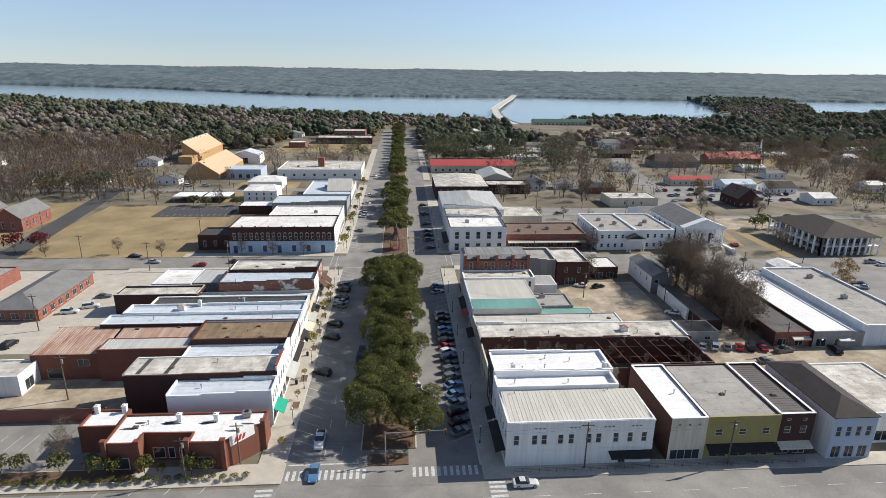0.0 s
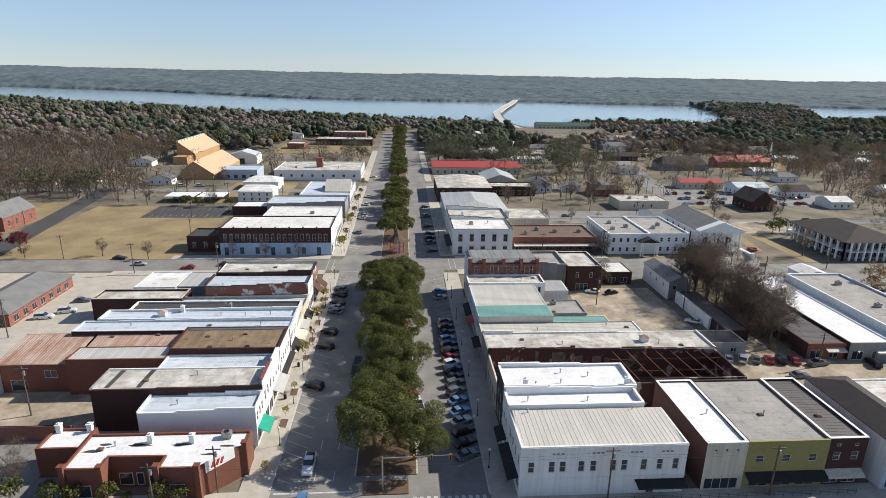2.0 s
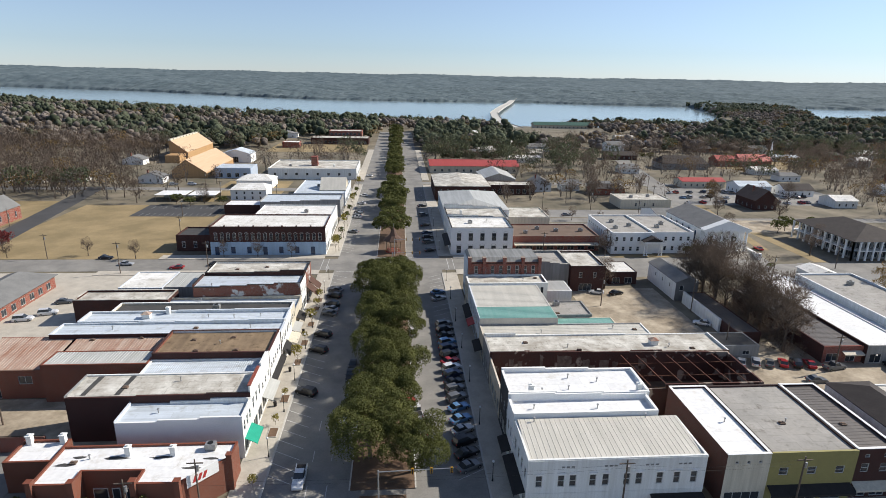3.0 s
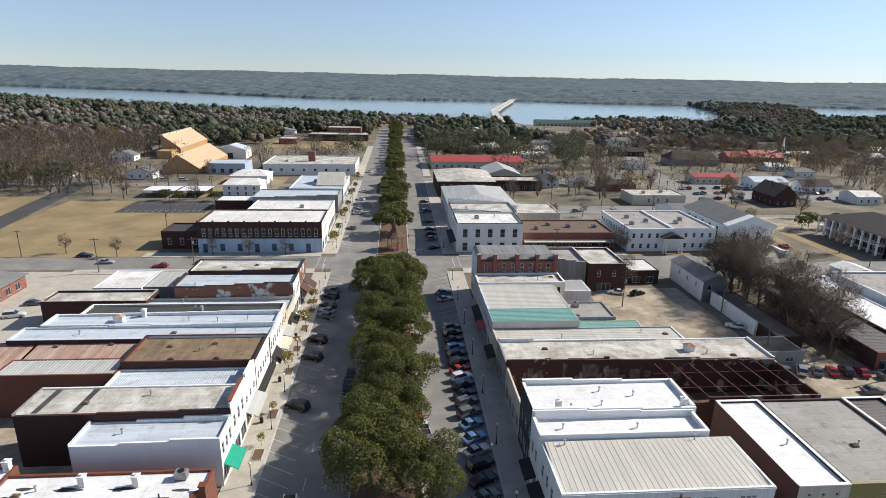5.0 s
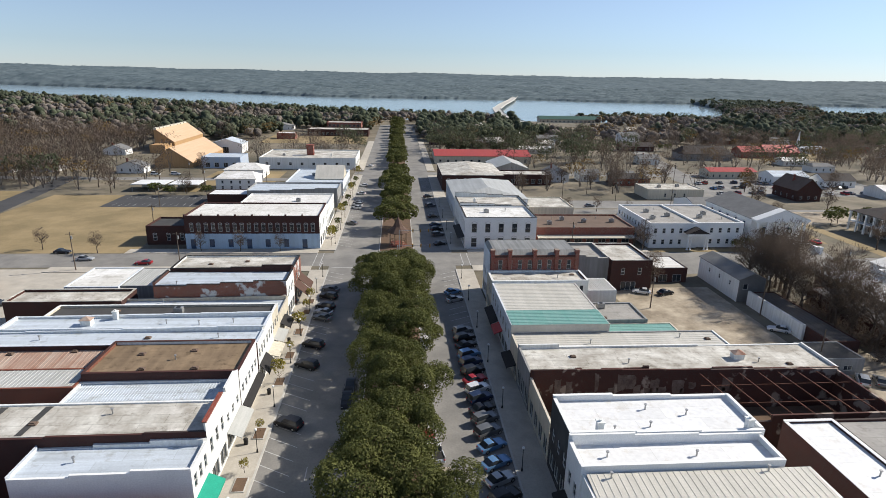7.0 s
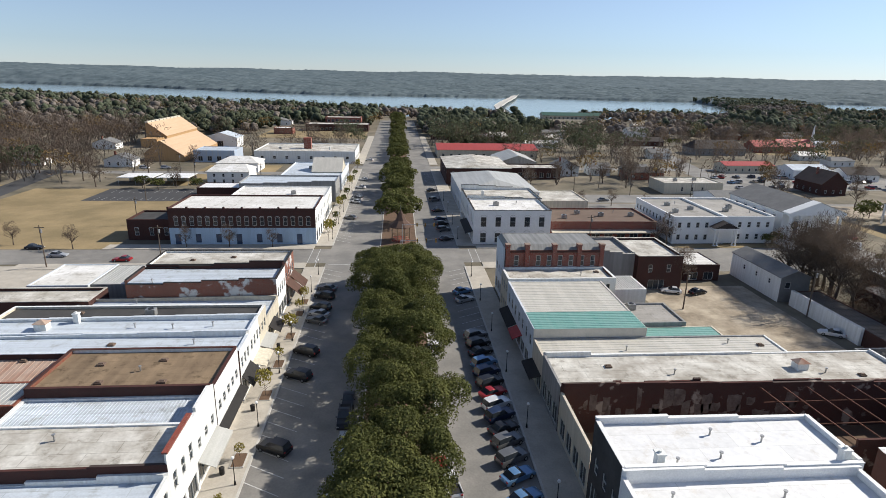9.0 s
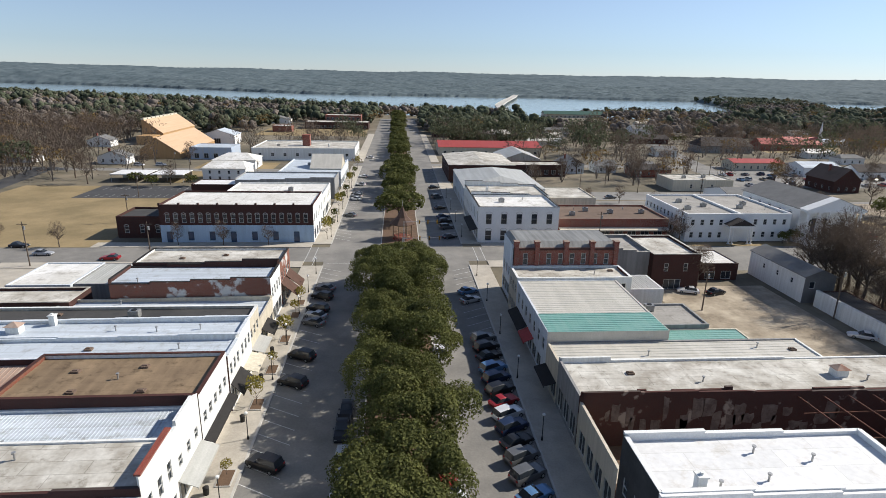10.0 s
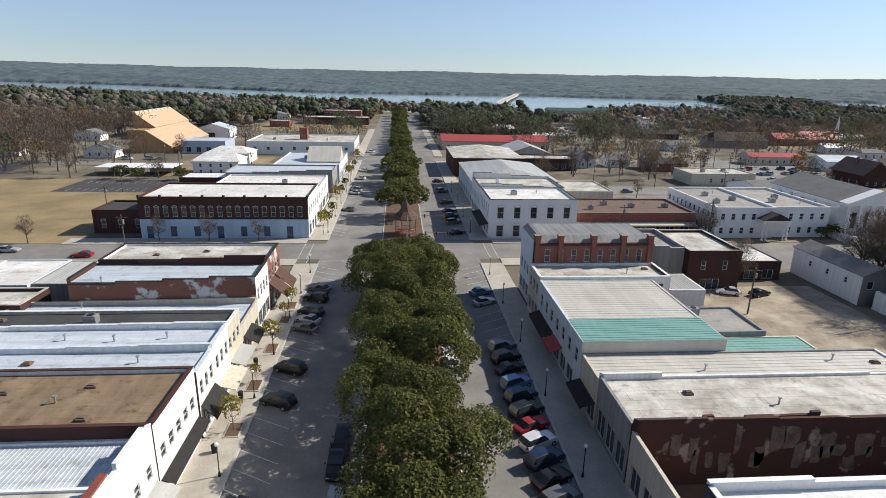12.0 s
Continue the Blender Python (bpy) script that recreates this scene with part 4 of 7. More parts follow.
for u in (5.4, 12.0, 18.4, 23.6):
    for k in range(3):
        bm = bmesh.new()
        box(bm, u + k * 0.75 - 0.25, u + k * 0.75 + 0.25, -0.05, -0.004, 8.1, 8.35)
        part("attic_grille", bm, M["metal_weathered"], cs)
bm = bmesh.new()
box(bm, -0.05, 27.85, -0.1, -0.004, 9.25, 9.45)
part("cornice", bm, M["white"], cs)
bm = bmesh.new()
box(bm, -0.05, 27.85, -0.08, -0.004, 3.5, 3.65)
part("belt_course", bm, M["white"], cs)
shop(21.6, 46.4, 87.2, 92.4, 10.6, "white_clean", "roof_snow", "narrow white shop with a fresh white roof", 0.7, name="narrow_shop",
     win={"W": west_win(5.2, 2)}, tops={"N": steps(24.8, 11.4, 10.9, 3, True)}, vents=((4, 2.5), (15, 2.2)), coping="white_clean", aw=(("W", 0.3, 4.9, 3.0, 3.5, 1.6, "dark"),))
shop(21.9, 47.0, 92.4, 101.2, 11.2, {"S": "white_clean", "N": "white_clean", "E": "white_clean", "W": "roof_dark"}, "roof_snow", "two-storey shop with a fresh white roof and dark front", 0.55, name="dark_front_shop",
     win={"W": west_win(8.8, 3)}, tops={"N": steps(25.1, 11.5, 11.0, 3, True), "S": steps(25.1, 11.5, 11.1, 3)},
     vents=((4, 1.2, "chimney"), (23.5, 0.9, "chimney"), (6, 1.3), (17, 4.5), (11, 2), (12, 6, "pipe")), coping="white_clean")
shop(52.9, 60.0, 76.8, 97, 9.3, {"S": "cream", "N": "brick_dark", "E": "brick_dark", "W": "brick_dark"}, "roof_snow", "narrow pale grey shop with a white roof", 0.3, name="grey_shop",
     win={"S": [(0.5, 0.2, 5.9, 2.2, "shop")] + [(u, 7.6, 0.55, 0.5, "plain") for u in (1.4, 3.3, 5.2)]}, vents=((4.5, 9),), coping="white_clean")
shop(60.0, 74.4, 76.9, 97, 9.3, {"S": "yellow", "N": "brick_dark", "E": "brick_dark", "W": "brick_dark"}, "roof_grey", "olive yellow two-storey shop with dark awning", 0.3, name="yellow_shop",
     win={"S": row(3, 0.2, 14.2, 5.2, 1.5, 1.4, "sash") + row(3, 1, 13.4, 0.4, 3.4, 1.9, "shop")}, aw=(("S", 0.3, 14.1, 2.5, 3.4, 1.6, "dark"),), vents=((7, 8, "hatch"), (7.8, 8.3)))
shop(74.4, 81.4, 77.2, 97, 9.3, "brick_dark", "metal_brown", "dark red brick shop with ribbed brown roof", 0.35, name="brick_shop",
     win={"S": row(2, 0.3, 6.7, 5.0, 1.3, 1.6, "sash") + row(2, 0.3, 6.7, 0.4, 2.5, 1.9, "shop") + row(2, 0.3, 6.7, 7.7, 0.8, 0.6, "plain")}, ribs=("x", 0.8), aw=(("S", 0.2, 6.8, 2.6, 3.3, 1.4, "cream"),), vents=((3, 7, "hatch"),), coping="white_clean")
gable(84.0, 92.8, 75.6, 97, 9.2, 11.2, {"S": "pale_blue", "N": "white", "E": "white", "W": "white"}, "shingle_dark", "faded blue painted old hall with dark roof", "y", 0.25,
      {"S": row(4, 0.4, 8.4, 5.0, 1.1, 2.2) + row(3, 0.4, 8.4, 0.3, 1.9, 2.6, "shop")}, "blue_hall", "building", "shops of the main street", hip=5)
shop(96, 110, 80, 100, 7, {"S": "white", "N": "white", "E": "white", "W": "white"}, "roof_white_dirty", "low pale shed with a dirty white roof", 0.3, name="pale_shed", win={"S": row(3, 1, 13, 0.4, 3.2, 2.4, "shop")}, group="")

# the roofless ruin: walls only, with rusted joists
ruin = thing("ruined_building", 22, 101.6, 0, "roofless burnt-out dark brick building with rusted joists", "ruin", "shops of the main street")
wall_side(ruin, (53, 12.9), "W", "cream", 5.2, [(0, 12.9, 6.7)], row(4, 0.5, 12.4, 0.6, 2.2, 2.8, "shop"))
wall_side(ruin, (53, 12.9), "N", "brick_ruin", 0.4, steps(53, 8.1, 7.3, 7, True), [])
wall_side(ruin, (53, 12.9), "E", "brick_ruin", 0.4, [(0, 12.9, 7.0)], [])
wall_side(ruin, (53, 12.9), "S", "brick_ruin", 0.4, [(0, 26, 4.2), (26, 33, 6.0), (33, 53, 7.0)], [])
for k in range(7):
    bm = bmesh.new()
    tube(bm, (30 + k * 3.4, 0.3, 6.5), (28.5 + k * 3.4, 12.6, 6.9), 0.09, n=5)
    part("joist", bm, M["rust"], ruin)
for k in range(2):
    bm = bmesh.new()
    tube(bm, (27, 4 + k * 5.2, 6.6), (52.6, 4 + k * 5.2, 6.7), 0.06, n=5)
    part("purlin", bm, M["rust"], ruin)
bm = bmesh.new()
box(bm, 0.4, 52.6, 0.4, 12.5, 0.02, 0.30)
part("floor", bm, M["mulch"], ruin)
for k in range(26):
    u, w, v, h = 1 + k * 1.35 + rng.random(), 0.5 + rng.random() * 1.6, 1.4 + rng.random() * 3.0, 0.7 + rng.random() * 2.6
    bm = bmesh.new()
    pts = [(u + w * cx + rng.uniform(-0.12, 0.12), v + h * cz + rng.uniform(-0.22, 0.22)) for cx, cz in ((1, 0.4), (1, 1), (0.7, 1), (0.35, 1), (0, 1), (0, 0.5), (0.1, 0), (0.8, 0))]
    lo, hi = [bm.verts.new((p_[0], 12.548, p_[1])) for p_ in pts], [bm.verts.new((p_[0], 12.515, p_[1])) for p_ in pts]
    bm.faces.new(hi[::-1])
    for j in range(8):
        bm.faces.new((lo[j], lo[(j + 1) % 8], hi[(j + 1) % 8], hi[j]))
    bmesh.ops.recalc_face_normals(bm, faces=bm.faces)
    part("plaster_patch", bm, M["plaster"], ruin)

shop(22, 75.4, 114.8, 124.4, 7.3, {"S": "brick_ruin", "N": "white", "E": "white", "W": "grey_wall"}, "roof_white_dirty", "long one-storey shop with a dirty white roof", 0.45, name="long_white_roof_shop",
     win={"W": row(3, 0.4, 9.2, 0.6, 2.4, 3.0, "shop")}, tops={"N": [(0, 20, 7.0), (20, 46, 7.2), (46, 53.4, 7.7)], "S": [(0, 7.5, 7.3), (7.5, 8.6, 7.9), (8.6, 12, 7.25), (12, 19, 7.75), (19, 20, 8.1), (20, 31, 7.35), (31, 38, 7.6), (38, 53.4, 7.3)]}, vents=((38, 4.5, "cupola"), (18, 3.5), (41, 3), (46, 2, "hatch"), (9, 6, "hatch")))
shop(22, 62, 124.4, 131.0, 6.8, {"S": "white", "N": "grey_wall", "E": "white", "W": "cream"}, "metal_cream", "long low shop with ribbed cream sheet roof", 0.2, name="long_sheet_roof_shop",
     win={"W": row(2, 0.3, 6.3, 0.5, 2.5, 2.6, "shop")}, ribs=("x", 0.75), vents=((14, 2, "pipe"), (32, 4), (37, 3, "hatch")), tops={"S": [(0, 12, 7.1), (12, 24, 6.95), (24, 40, 6.8)]}, aw=(("W", 0.3, 6.3, 2.9, 3.4, 1.8, "dark"),))
g = shop(22, 41.2, 131.0, 154, 8.4, {"S": "metal_cream", "N": "white", "E": "metal_cream", "W": "white_blue"}, "metal_cream", "shop with ribbed roof, partly green sheet", 0.1, name="green_roof_shop",
         win={"W": row(7, 0.5, 22.5, 4.6, 1.3, 2.0) + row(6, 0.5, 20.5, 0.4, 2.6, 2.4, "shop")}, ribs=("x", 0.8), aw=(("W", 1, 10, 2.8, 3.5, 1.7, "dark"), ("W", 10.4, 15, 2.8, 3.5, 1.7, "red_paint")))
bm = rib_sheet(18.9, 7.0, 0, 0, "x", 0.7, 0, 0.06, 0.06)
p = part("green_sheet", bm, M["metal_green"], g, "green ribbed roof sheets")
p.location = (0.15, 0.0, 8.42)
shop(41.2, 58, 134, 140, 4.4, "cream", "metal_green", "low annex with a green ribbed roof", 0.1, name="green_annex", ribs=("x", 0.7), group="")
shop(41.2, 53, 140, 149.5, 5.2, "grey_wall", "roof_grey", "low annex with grey felt roof", 0.3, name="grey_annex", group="", vents=((3, 1.5, "hatch"), (4, 7, "unit")))
shop(22, 44.5, 154, 161.4, 8.8, {"S": "white", "N": "white", "E": "brick_orange", "W": "cream"}, "roof_white_dirty", "shop with pale flat roof and orange brick rear", 0.4, name="pale_roof_shop",
     win={"W": west_win(7.4, 3), "S": [(20.5, 5.6, 0.9, 2.0, "plain")]}, coping="white", vents=((16, 3), (20, 5, "hatch")))
shop(45, 52.5, 156.5, 165, 5.4, "white", "metal_grey", "white corrugated shed with ribbed roof", 0.05, name="corrugated_shed", ribs=("y", 0.5), group="")

# the mansard brick corner building
tb = shop(22.7, 44.2, 161.6, 172.6, 12.6, {"S": "brick", "N": "brick", "E": "brick_dark", "W": "white_blue"}, "roof_grey", "red brick corner building with grey mansard and piers", 0.2, name="mansard_building",
          win={"S": row(8, 1.2, 20.4, 9.0, 1.0, 2.4, "sash"), "W": west_win(11, 4)})
bm = bmesh.new()
W_, D_ = 21.5, 11.0
for pl in (((0.1, 0.1, 12.6), (W_ - 0.1, 0.1, 12.6), (W_ - 0.8, 1.5, 13.6), (0.8, 1.5, 13.6)), ((0.1, D_ - 0.1, 12.6), (0.1, 0.1, 12.6), (0.8, 1.5, 13.6), (0.8, D_ - 0.9, 13.6)),
           ((W_ - 0.1, 0.1, 12.6), (W_ - 0.1, D_ - 0.1, 12.6), (W_ - 0.8, D_ - 0.9, 13.6), (W_ - 0.8, 1.5, 13.6)), ((0.8, 1.5, 13.6), (W_ - 0.8, 1.5, 13.6), (W_ - 0.8, D_ - 0.9, 13.55), (0.8, D_ - 0.9, 13.55)),
           ((W_ - 0.1, D_ - 0.1, 12.6), (0.1, D_ - 0.1, 12.6), (0.8, D_ - 0.9, 13.6), (W_ - 0.8, D_ - 0.9, 13.6))):
    quad(bm, *pl)
part("mansard", bm, M["metal_weathered"], tb, "weathered grey metal mansard")
for u in (0.0, 4.2, 10.2, 15.6, 20.6):
    bm = bmesh.new()
    box(bm, u, u + 0.9, -0.35, 0.9, 0.0, 13.7), box(bm, u - 0.1, u + 1.0, -0.45, 1.0, 13.7, 13.95)
    part("brick_pier", bm, M["brick"], tb)
bm = bmesh.new()
box(bm, 0, 21.5, -0.25, -0.004, 5.0, 5.35), box(bm, 0, 21.5, -0.3, -0.004, 12.1, 12.5)
part("cornice", bm, M["brick_dark"], tb)
shop(46.5, 56, 172, 186, 8.6, "grey_wall", "roof_grey", "dark grey rendered rear building", 0.7, name="rear_building", group="", tops={"S": steps(9.5, 9.2, 8.4, 3), "W": [(0, 14, 8.6)]}, coping="roof_white_dirty")
shop(56, 67, 170, 186, 8.4, "brick_dark", "roof_white_dirty", "dark brick two-storey rear building", 0.5, name="rear_brick_building", group="", win={"S": row(2, 1, 10, 4.4, 1.0, 1.9) + [(3, 0.1, 4, 2.4, "shop")]}, coping="roof_white_dirty")
shop(71, 80, 176, 187, 4.2, "brick_dark", "roof_white", "small brick store with white roof", 0.15, name="small_store", group="", win={"S": [(1, 0.3, 2.5, 2, "shop"), (5, 0.3, 2.5, 2, "shop")]})
gable(86, 93, 161.5, 181, 5.8, 7.4, {"S": "shingle_grey", "N": "white", "E": "white", "W": "white"}, "shingle_grey", "long white painted store with grey gabled roof", "y", 0.3, {"S": [(1.2, 3.2, 1.3, 1.6, "plain")], "W": row(3, 3, 18, 3.2, 0.8, 1.2)}, "long_store", "building")
shop(87.6, 88.2, 139.5, 159.8, 3.6, "white", "white", "white painted yard wall of blocks", 0.05, name="yard_wall", cat="wall", group="")
# the long strip building beyond the thicket
shop(113.6, 125, 120.6, 171, 4.8, {"S": "grey_wall", "N": "white", "E": "white", "W": "brick_dark"}, "roof_snow", "very long low store with fresh white roof", 0.25, name="long_strip_store", group="", win={"S": [(1, 0.2, 3, 2.4, "shop"), (6.4, 0.2, 1.1, 2.2, "plain")]}, aw=(("S", 6.8, 11.0, 2.6, 2.9, 1.4, "metal_grey"),))
shop(125.05, 128.4, 120.9, 171, 4.3, {"S": "grey_wall", "N": "white", "E": "white", "W": "white"}, "roof_blue", "narrow low store with a bluish roof", 0.1, name="narrow_strip_store", group="")
shop(128.45, 147, 120.9, 168, 6.2, "white_blue", "roof_grey", "very long low store with pale blue parapet", 0.5, name="long_blue_store", group="", vents=((9, 20, "unit"), (11, 38, "unit")), coping="white_clean")
shop(103.4, 113.5, 121.6, 160, 4.3, {"S": "brick", "N": "brick_dark", "E": "brick_dark", "W": "brick_dark"}, "metal_brown", "long low store with rusted brown roof", 0.1, name="rusty_strip_store", group="", ribs=("x", 0.7), win={"S": [(1.0, 0.2, 3.2, 2.2, "shop"), (6, 0.2, 2.4, 2.2, "shop")]}, aw=(("S", 4.6, 9.6, 2.7, 3.1, 1.4, "cream"),))
shop(80, 89.4, 124.6, 132, 3.4, "grey_wall", "roof_dark", "low dark rendered shed beside the sandy lot", 0.1, name="dark_shed", group="", win={"S": [(0.8, 0.1, 1.1, 2.1, "plain"), (5.4, 0.9, 1.8, 1.1, "shop")]})
shop(88.3, 94.6, 132.1, 160, 3.2, "brick_dark", "metal_brown", "long low shed with dark rusted roof", 0.08, name="rusted_shed", group="", ribs=("x", 0.6))
gable(140, 149, 174.5, 183, 3.2, 4.6, "white_clean", "roof_white", "small white stand with pale roof", "y", 0.4, {"S": [(1, 0.9, 3, 1.2, "shop"), (5, 0.1, 1.1, 2.1, "plain")]}, "white_stand", "building")

# ---- east row beyond the crossing ----
E2 = "shops beyond the crossing"
shop(22, 45.2, 208.5, 226, 10.4, "white_clean", "roof_white", "white two-storey corner shop with tall dark windows", 0.5, name="white_corner_shop", group=E2,
     win={"S": row(5, 0.8, 22.6, 5.4, 1.7, 3.0, "arch") + row(5, 0.8, 22.6, 0.6, 1.8, 3.0, "arch"), "W": row(5, 0.5, 17, 5.6, 1.3, 3.2) + row(4, 0.5, 17, 0.6, 2.4, 2.8, "shop")},
     coping="dark", vents=((8, 9, "unit"), (15, 12)), aw=(("W", 0.3, 17, 3.4, 4.0, 2.2, "dark"),))
shop(22, 46.5, 226, 244, 10.2, "white", "roof_white_dirty", "white shop with dark stepped parapets", 0.4, name="stepped_shop", group=E2, coping="dark", tops={"S": steps(24.5, 11.4, 10.3, 4), "N": steps(24.5, 11.6, 10.4, 4, True)}, win={"W": west_win(18, 5)}, vents=((6, 7, "chimney"),))
gable(22.6, 51, 248, 290, 8.0, 10.8, "white_blue", "metal_grey", "large hall with a pale hipped sheet roof", "y", 0.3, {"W": row(8, 1, 41, 4.6, 1.2, 2.0) + row(7, 1, 41, 0.5, 2.6, 2.4, "shop"), "S": row(4, 2, 26, 5, 1.2, 1.6)}, "hip_roof_hall", "building", E2, hip=11)
hb = gable(22, 52, 306, 345, 7.6, 9.6, "brick_dark", "roof_white_dirty", "brick building with pale roof and dormers", "y", 0.2, {"S": row(7, 1, 29, 4.4, 1.0, 1.7) + row(6, 1, 29, 0.8, 1.2, 2.0), "W": row(8, 1, 38, 4.4, 1.1, 1.8)}, "brick_inn", "building", E2, hip=6)
gable(24, 86, 396, 424, 4.8, 7.4, "cream", "metal_red", "long low shed with a bright red roof", "x", 0.5, {"S": row(12, 1, 61, 1.0, 1.6, 1.6)}, "red_roof_shed", "building", E2)
gable(53, 73, 344, 372, 5.0, 8.6, "cream", "metal_grey", "pale gabled metal warehouse", "y", 0.4, {"S": [(7, 0.1, 4, 3.4, "shop")]}, "warehouse", "building", E2)
shop(54, 80, 322, 336, 5.6, "brick_dark", "roof_white_dirty", "low brick store with pale roof", 0.5, name="low_brick_store", group=E2, win={"S": row(7, 0.5, 25.5, 0.8, 2.0, 2.4, "shop")})
shop(50, 69, 246, 266, 5.4, "cream", "roof_white_dirty", "plain cream box-shaped store building", 0.3, name="cream_store", group=E2)
shop(46.2, 80, 213, 232, 6.0, {"S": "brick", "N": "brick", "E": "brick", "W": "brick"}, "shingle_brown", "low red brick store with awning and brown roof", 0.5, name="red_brick_store", group=E2,
     win={"S": row(8, 0.5, 33, 0.6, 2.6, 2.4, "shop")}, aw=(("S", 0.4, 33.4, 3.0, 3.4, 2.2, "cream"),), vents=((6, 6, "unit"), (12, 12, "unit"), (19, 9, "unit"), (25, 14), (9, 14), (29, 9, "unit")))

# white offices and church
of = shop(83.5, 100, 209, 238, 8.4, "white_clean", "roof_grey", "white two-storey offices with portico", 0.5, name="white_offices", group="white offices", coping="white_clean",
          win={"S": row(4, 0.5, 12, 5.0, 1.1, 1.7) + row(4, 0.5, 12, 1.2, 1.1, 1.7), "W": row(11, 0.5, 28.5, 5.0, 1.0, 1.6) + row(11, 0.5, 28.5, 1.2, 1.0, 1.6)}, vents=((4, 8, "unit"), (6, 18, "unit"), (11, 12, "unit"), (10, 21)))
of2 = shop(100, 116, 209.6, 238, 8.4, "white_clean", "roof_grey", "white two-storey office wing with grey roof", 0.5, name="white_offices", group="white offices", coping="white_clean",
           win={"S": row(4, 3.5, 15.5, 5.0, 1.1, 1.7) + row(4, 3.5, 15.5, 1.2, 1.1, 1.7), "E": row(8, 1, 27, 5.0, 1.0, 1.6)}, vents=((5, 9, "unit"), (9, 14, "unit"), (12, 7)))
po = thing("portico", 99, 206.0, 0, "small white columned porch with gabled roof", "porch")
for u in (-3.4, -2.4, 2.4, 3.4):
    bm = bmesh.new()
    tube(bm, (u, 0.4, 0.0), (u, 0.4, 4.6), 0.22, 0.18, 10), box(bm, u - 0.32, u + 0.32, 0.1, 0.7, 4.6, 4.85), box(bm, u - 0.32, u + 0.32, 0.1, 0.7, 0, 0.25)
    part("column", bm, M["white_clean"], po)
bm = bmesh.new()
box(bm, -3.9, 3.9, -0.1, 3.0, 4.85, 5.5)
part("entablature", bm, M["white_clean"], po)
bm = bmesh.new()
quad(bm, (-4.2, -0.3, 5.5), (0, -0.3, 7.4), (0, 3.0, 7.4), (-4.2, 3.0, 5.5)), quad(bm, (4.2, -0.3, 5.5), (4.2, 3.0, 5.5), (0, 3.0, 7.4), (0, -0.3, 7.4)), quad(bm, (-3.9, -0.1, 5.5), (3.9, -0.1, 5.5), (0, -0.1, 7.26))
part("roof", bm, M["shingle_dark"], po)

ch = gable(119, 137, 210.5, 240, 9.6, 13.2, "white_clean", "shingle_grey", "white columned church with grey roof and arched windows", "y", 0.5,
           {"W": row(5, 2, 28, 3.0, 1.4, 5.0, "arch"), "E": row(5, 2, 28, 3.0, 1.4, 5.0, "arch"), "S": row(3, 3, 15, 2.2, 1.6, 4.6, "arch")}, "church", "church", glass="glass_blue")
for k in range(6):
    u = 0.9 + 16.2 * k / 5
    bm = bmesh.new()
    tube(bm, (u, -2.6, 1.4), (u, -2.6, 8.8), 0.5, 0.42, 14), box(bm, u - 0.65, u + 0.65, -3.25, -1.95, 8.8, 9.3), box(bm, u - 0.7, u + 0.7, -3.3, -1.9, 1.2, 1.55)
    part("column", bm, M["white_clean"], ch)
bm = bmesh.new()
box(bm, -0.3, 18.3, -3.4, -0.004, 9.3, 10.0)
quad(bm, (-0.3, -3.3, 10.0), (18.3, -3.3, 10.0), (9, -3.3, 13.3))
quad(bm, (-0.5, -3.5, 9.95), (9, -3.5, 13.45), (9, 0, 13.45), (-0.5, 0, 9.95)), quad(bm, (18.5, -3.5, 9.95), (18.5, 0, 9.95), (9, 0, 13.45), (9, -3.5, 13.45))
part("pediment", bm, M["white_clean"], ch)
bm = bmesh.new()
prof = [(-9.0, 0.0)]
for k in range(9):
    prof += [(-9.0 + k * 0.62, (k + 1) * 0.155), (-9.0 + (k + 1) * 0.62, (k + 1) * 0.155)]
prof += [(-0.004, 1.395), (-0.004, 0.0)]
ea, eb = [bm.verts.new((-1.0, y, z)) for y, z in prof], [bm.verts.new((19.0, y, z)) for y, z in prof]
for k in range(len(prof)):
    j = (k + 1) % len(prof)
    bm.faces.new((ea[k], eb[k], eb[j], ea[j]))
bm.faces.new(ea[::-1]), bm.faces.new(eb)
bmesh.ops.recalc_face_normals(bm, faces=bm.faces)
part("steps", bm, M["concrete"], ch)
for x in (-1.6, 18.9):
    bm = bmesh.new()
    box(bm, x, x + 0.9, -9.4, -0.2, 0, 2.0), box(bm, x - 0.1, x + 1.0, -9.5, -8.4, 0, 2.4)
    part("stair_wall", bm, M["white_clean"], ch)
gable(117, 139, 240.6, 262, 6.0, 8.5, "white_clean", "shingle_grey", "white parish hall behind the church", "x", 0.4, {"E": row(5, 1, 20, 2, 1.2, 2.2)}, "parish_hall", "building")

bk = gable(175.6, 197, 201.6, 231, 7.4, 11.6, "grey_wall", "shingle_dark", "two-storey office with dark hipped roof and white columns", "y", 2.6, {"S": row(6, 0.5, 20.9, 0.6, 2.6, 2.4, "shop") + row(6, 0.5, 20.9, 4.2, 2.6, 2.2, "shop"), "W": row(8, 0.5, 28.9, 0.6, 2.6, 2.4, "shop") + row(8, 0.5, 28.9, 4.2, 2.6, 2.2, "shop")}, "bank_building", "office", hip=11)
for k in range(10):
    for x, y in ((-2.2 + 25.8 * k / 9, -2.2), (-2.2, -2.2 + 33.8 * k / 9)):
        bm = bmesh.new()
        box(bm, x - 0.28, x + 0.28, y - 0.28, y + 0.28, 0, 7.4), box(bm, x - 0.4, x + 0.4, y - 0.4, y + 0.4, 6.9, 7.38)
        part("column", bm, M["white_clean"], bk)
bm = bmesh.new()
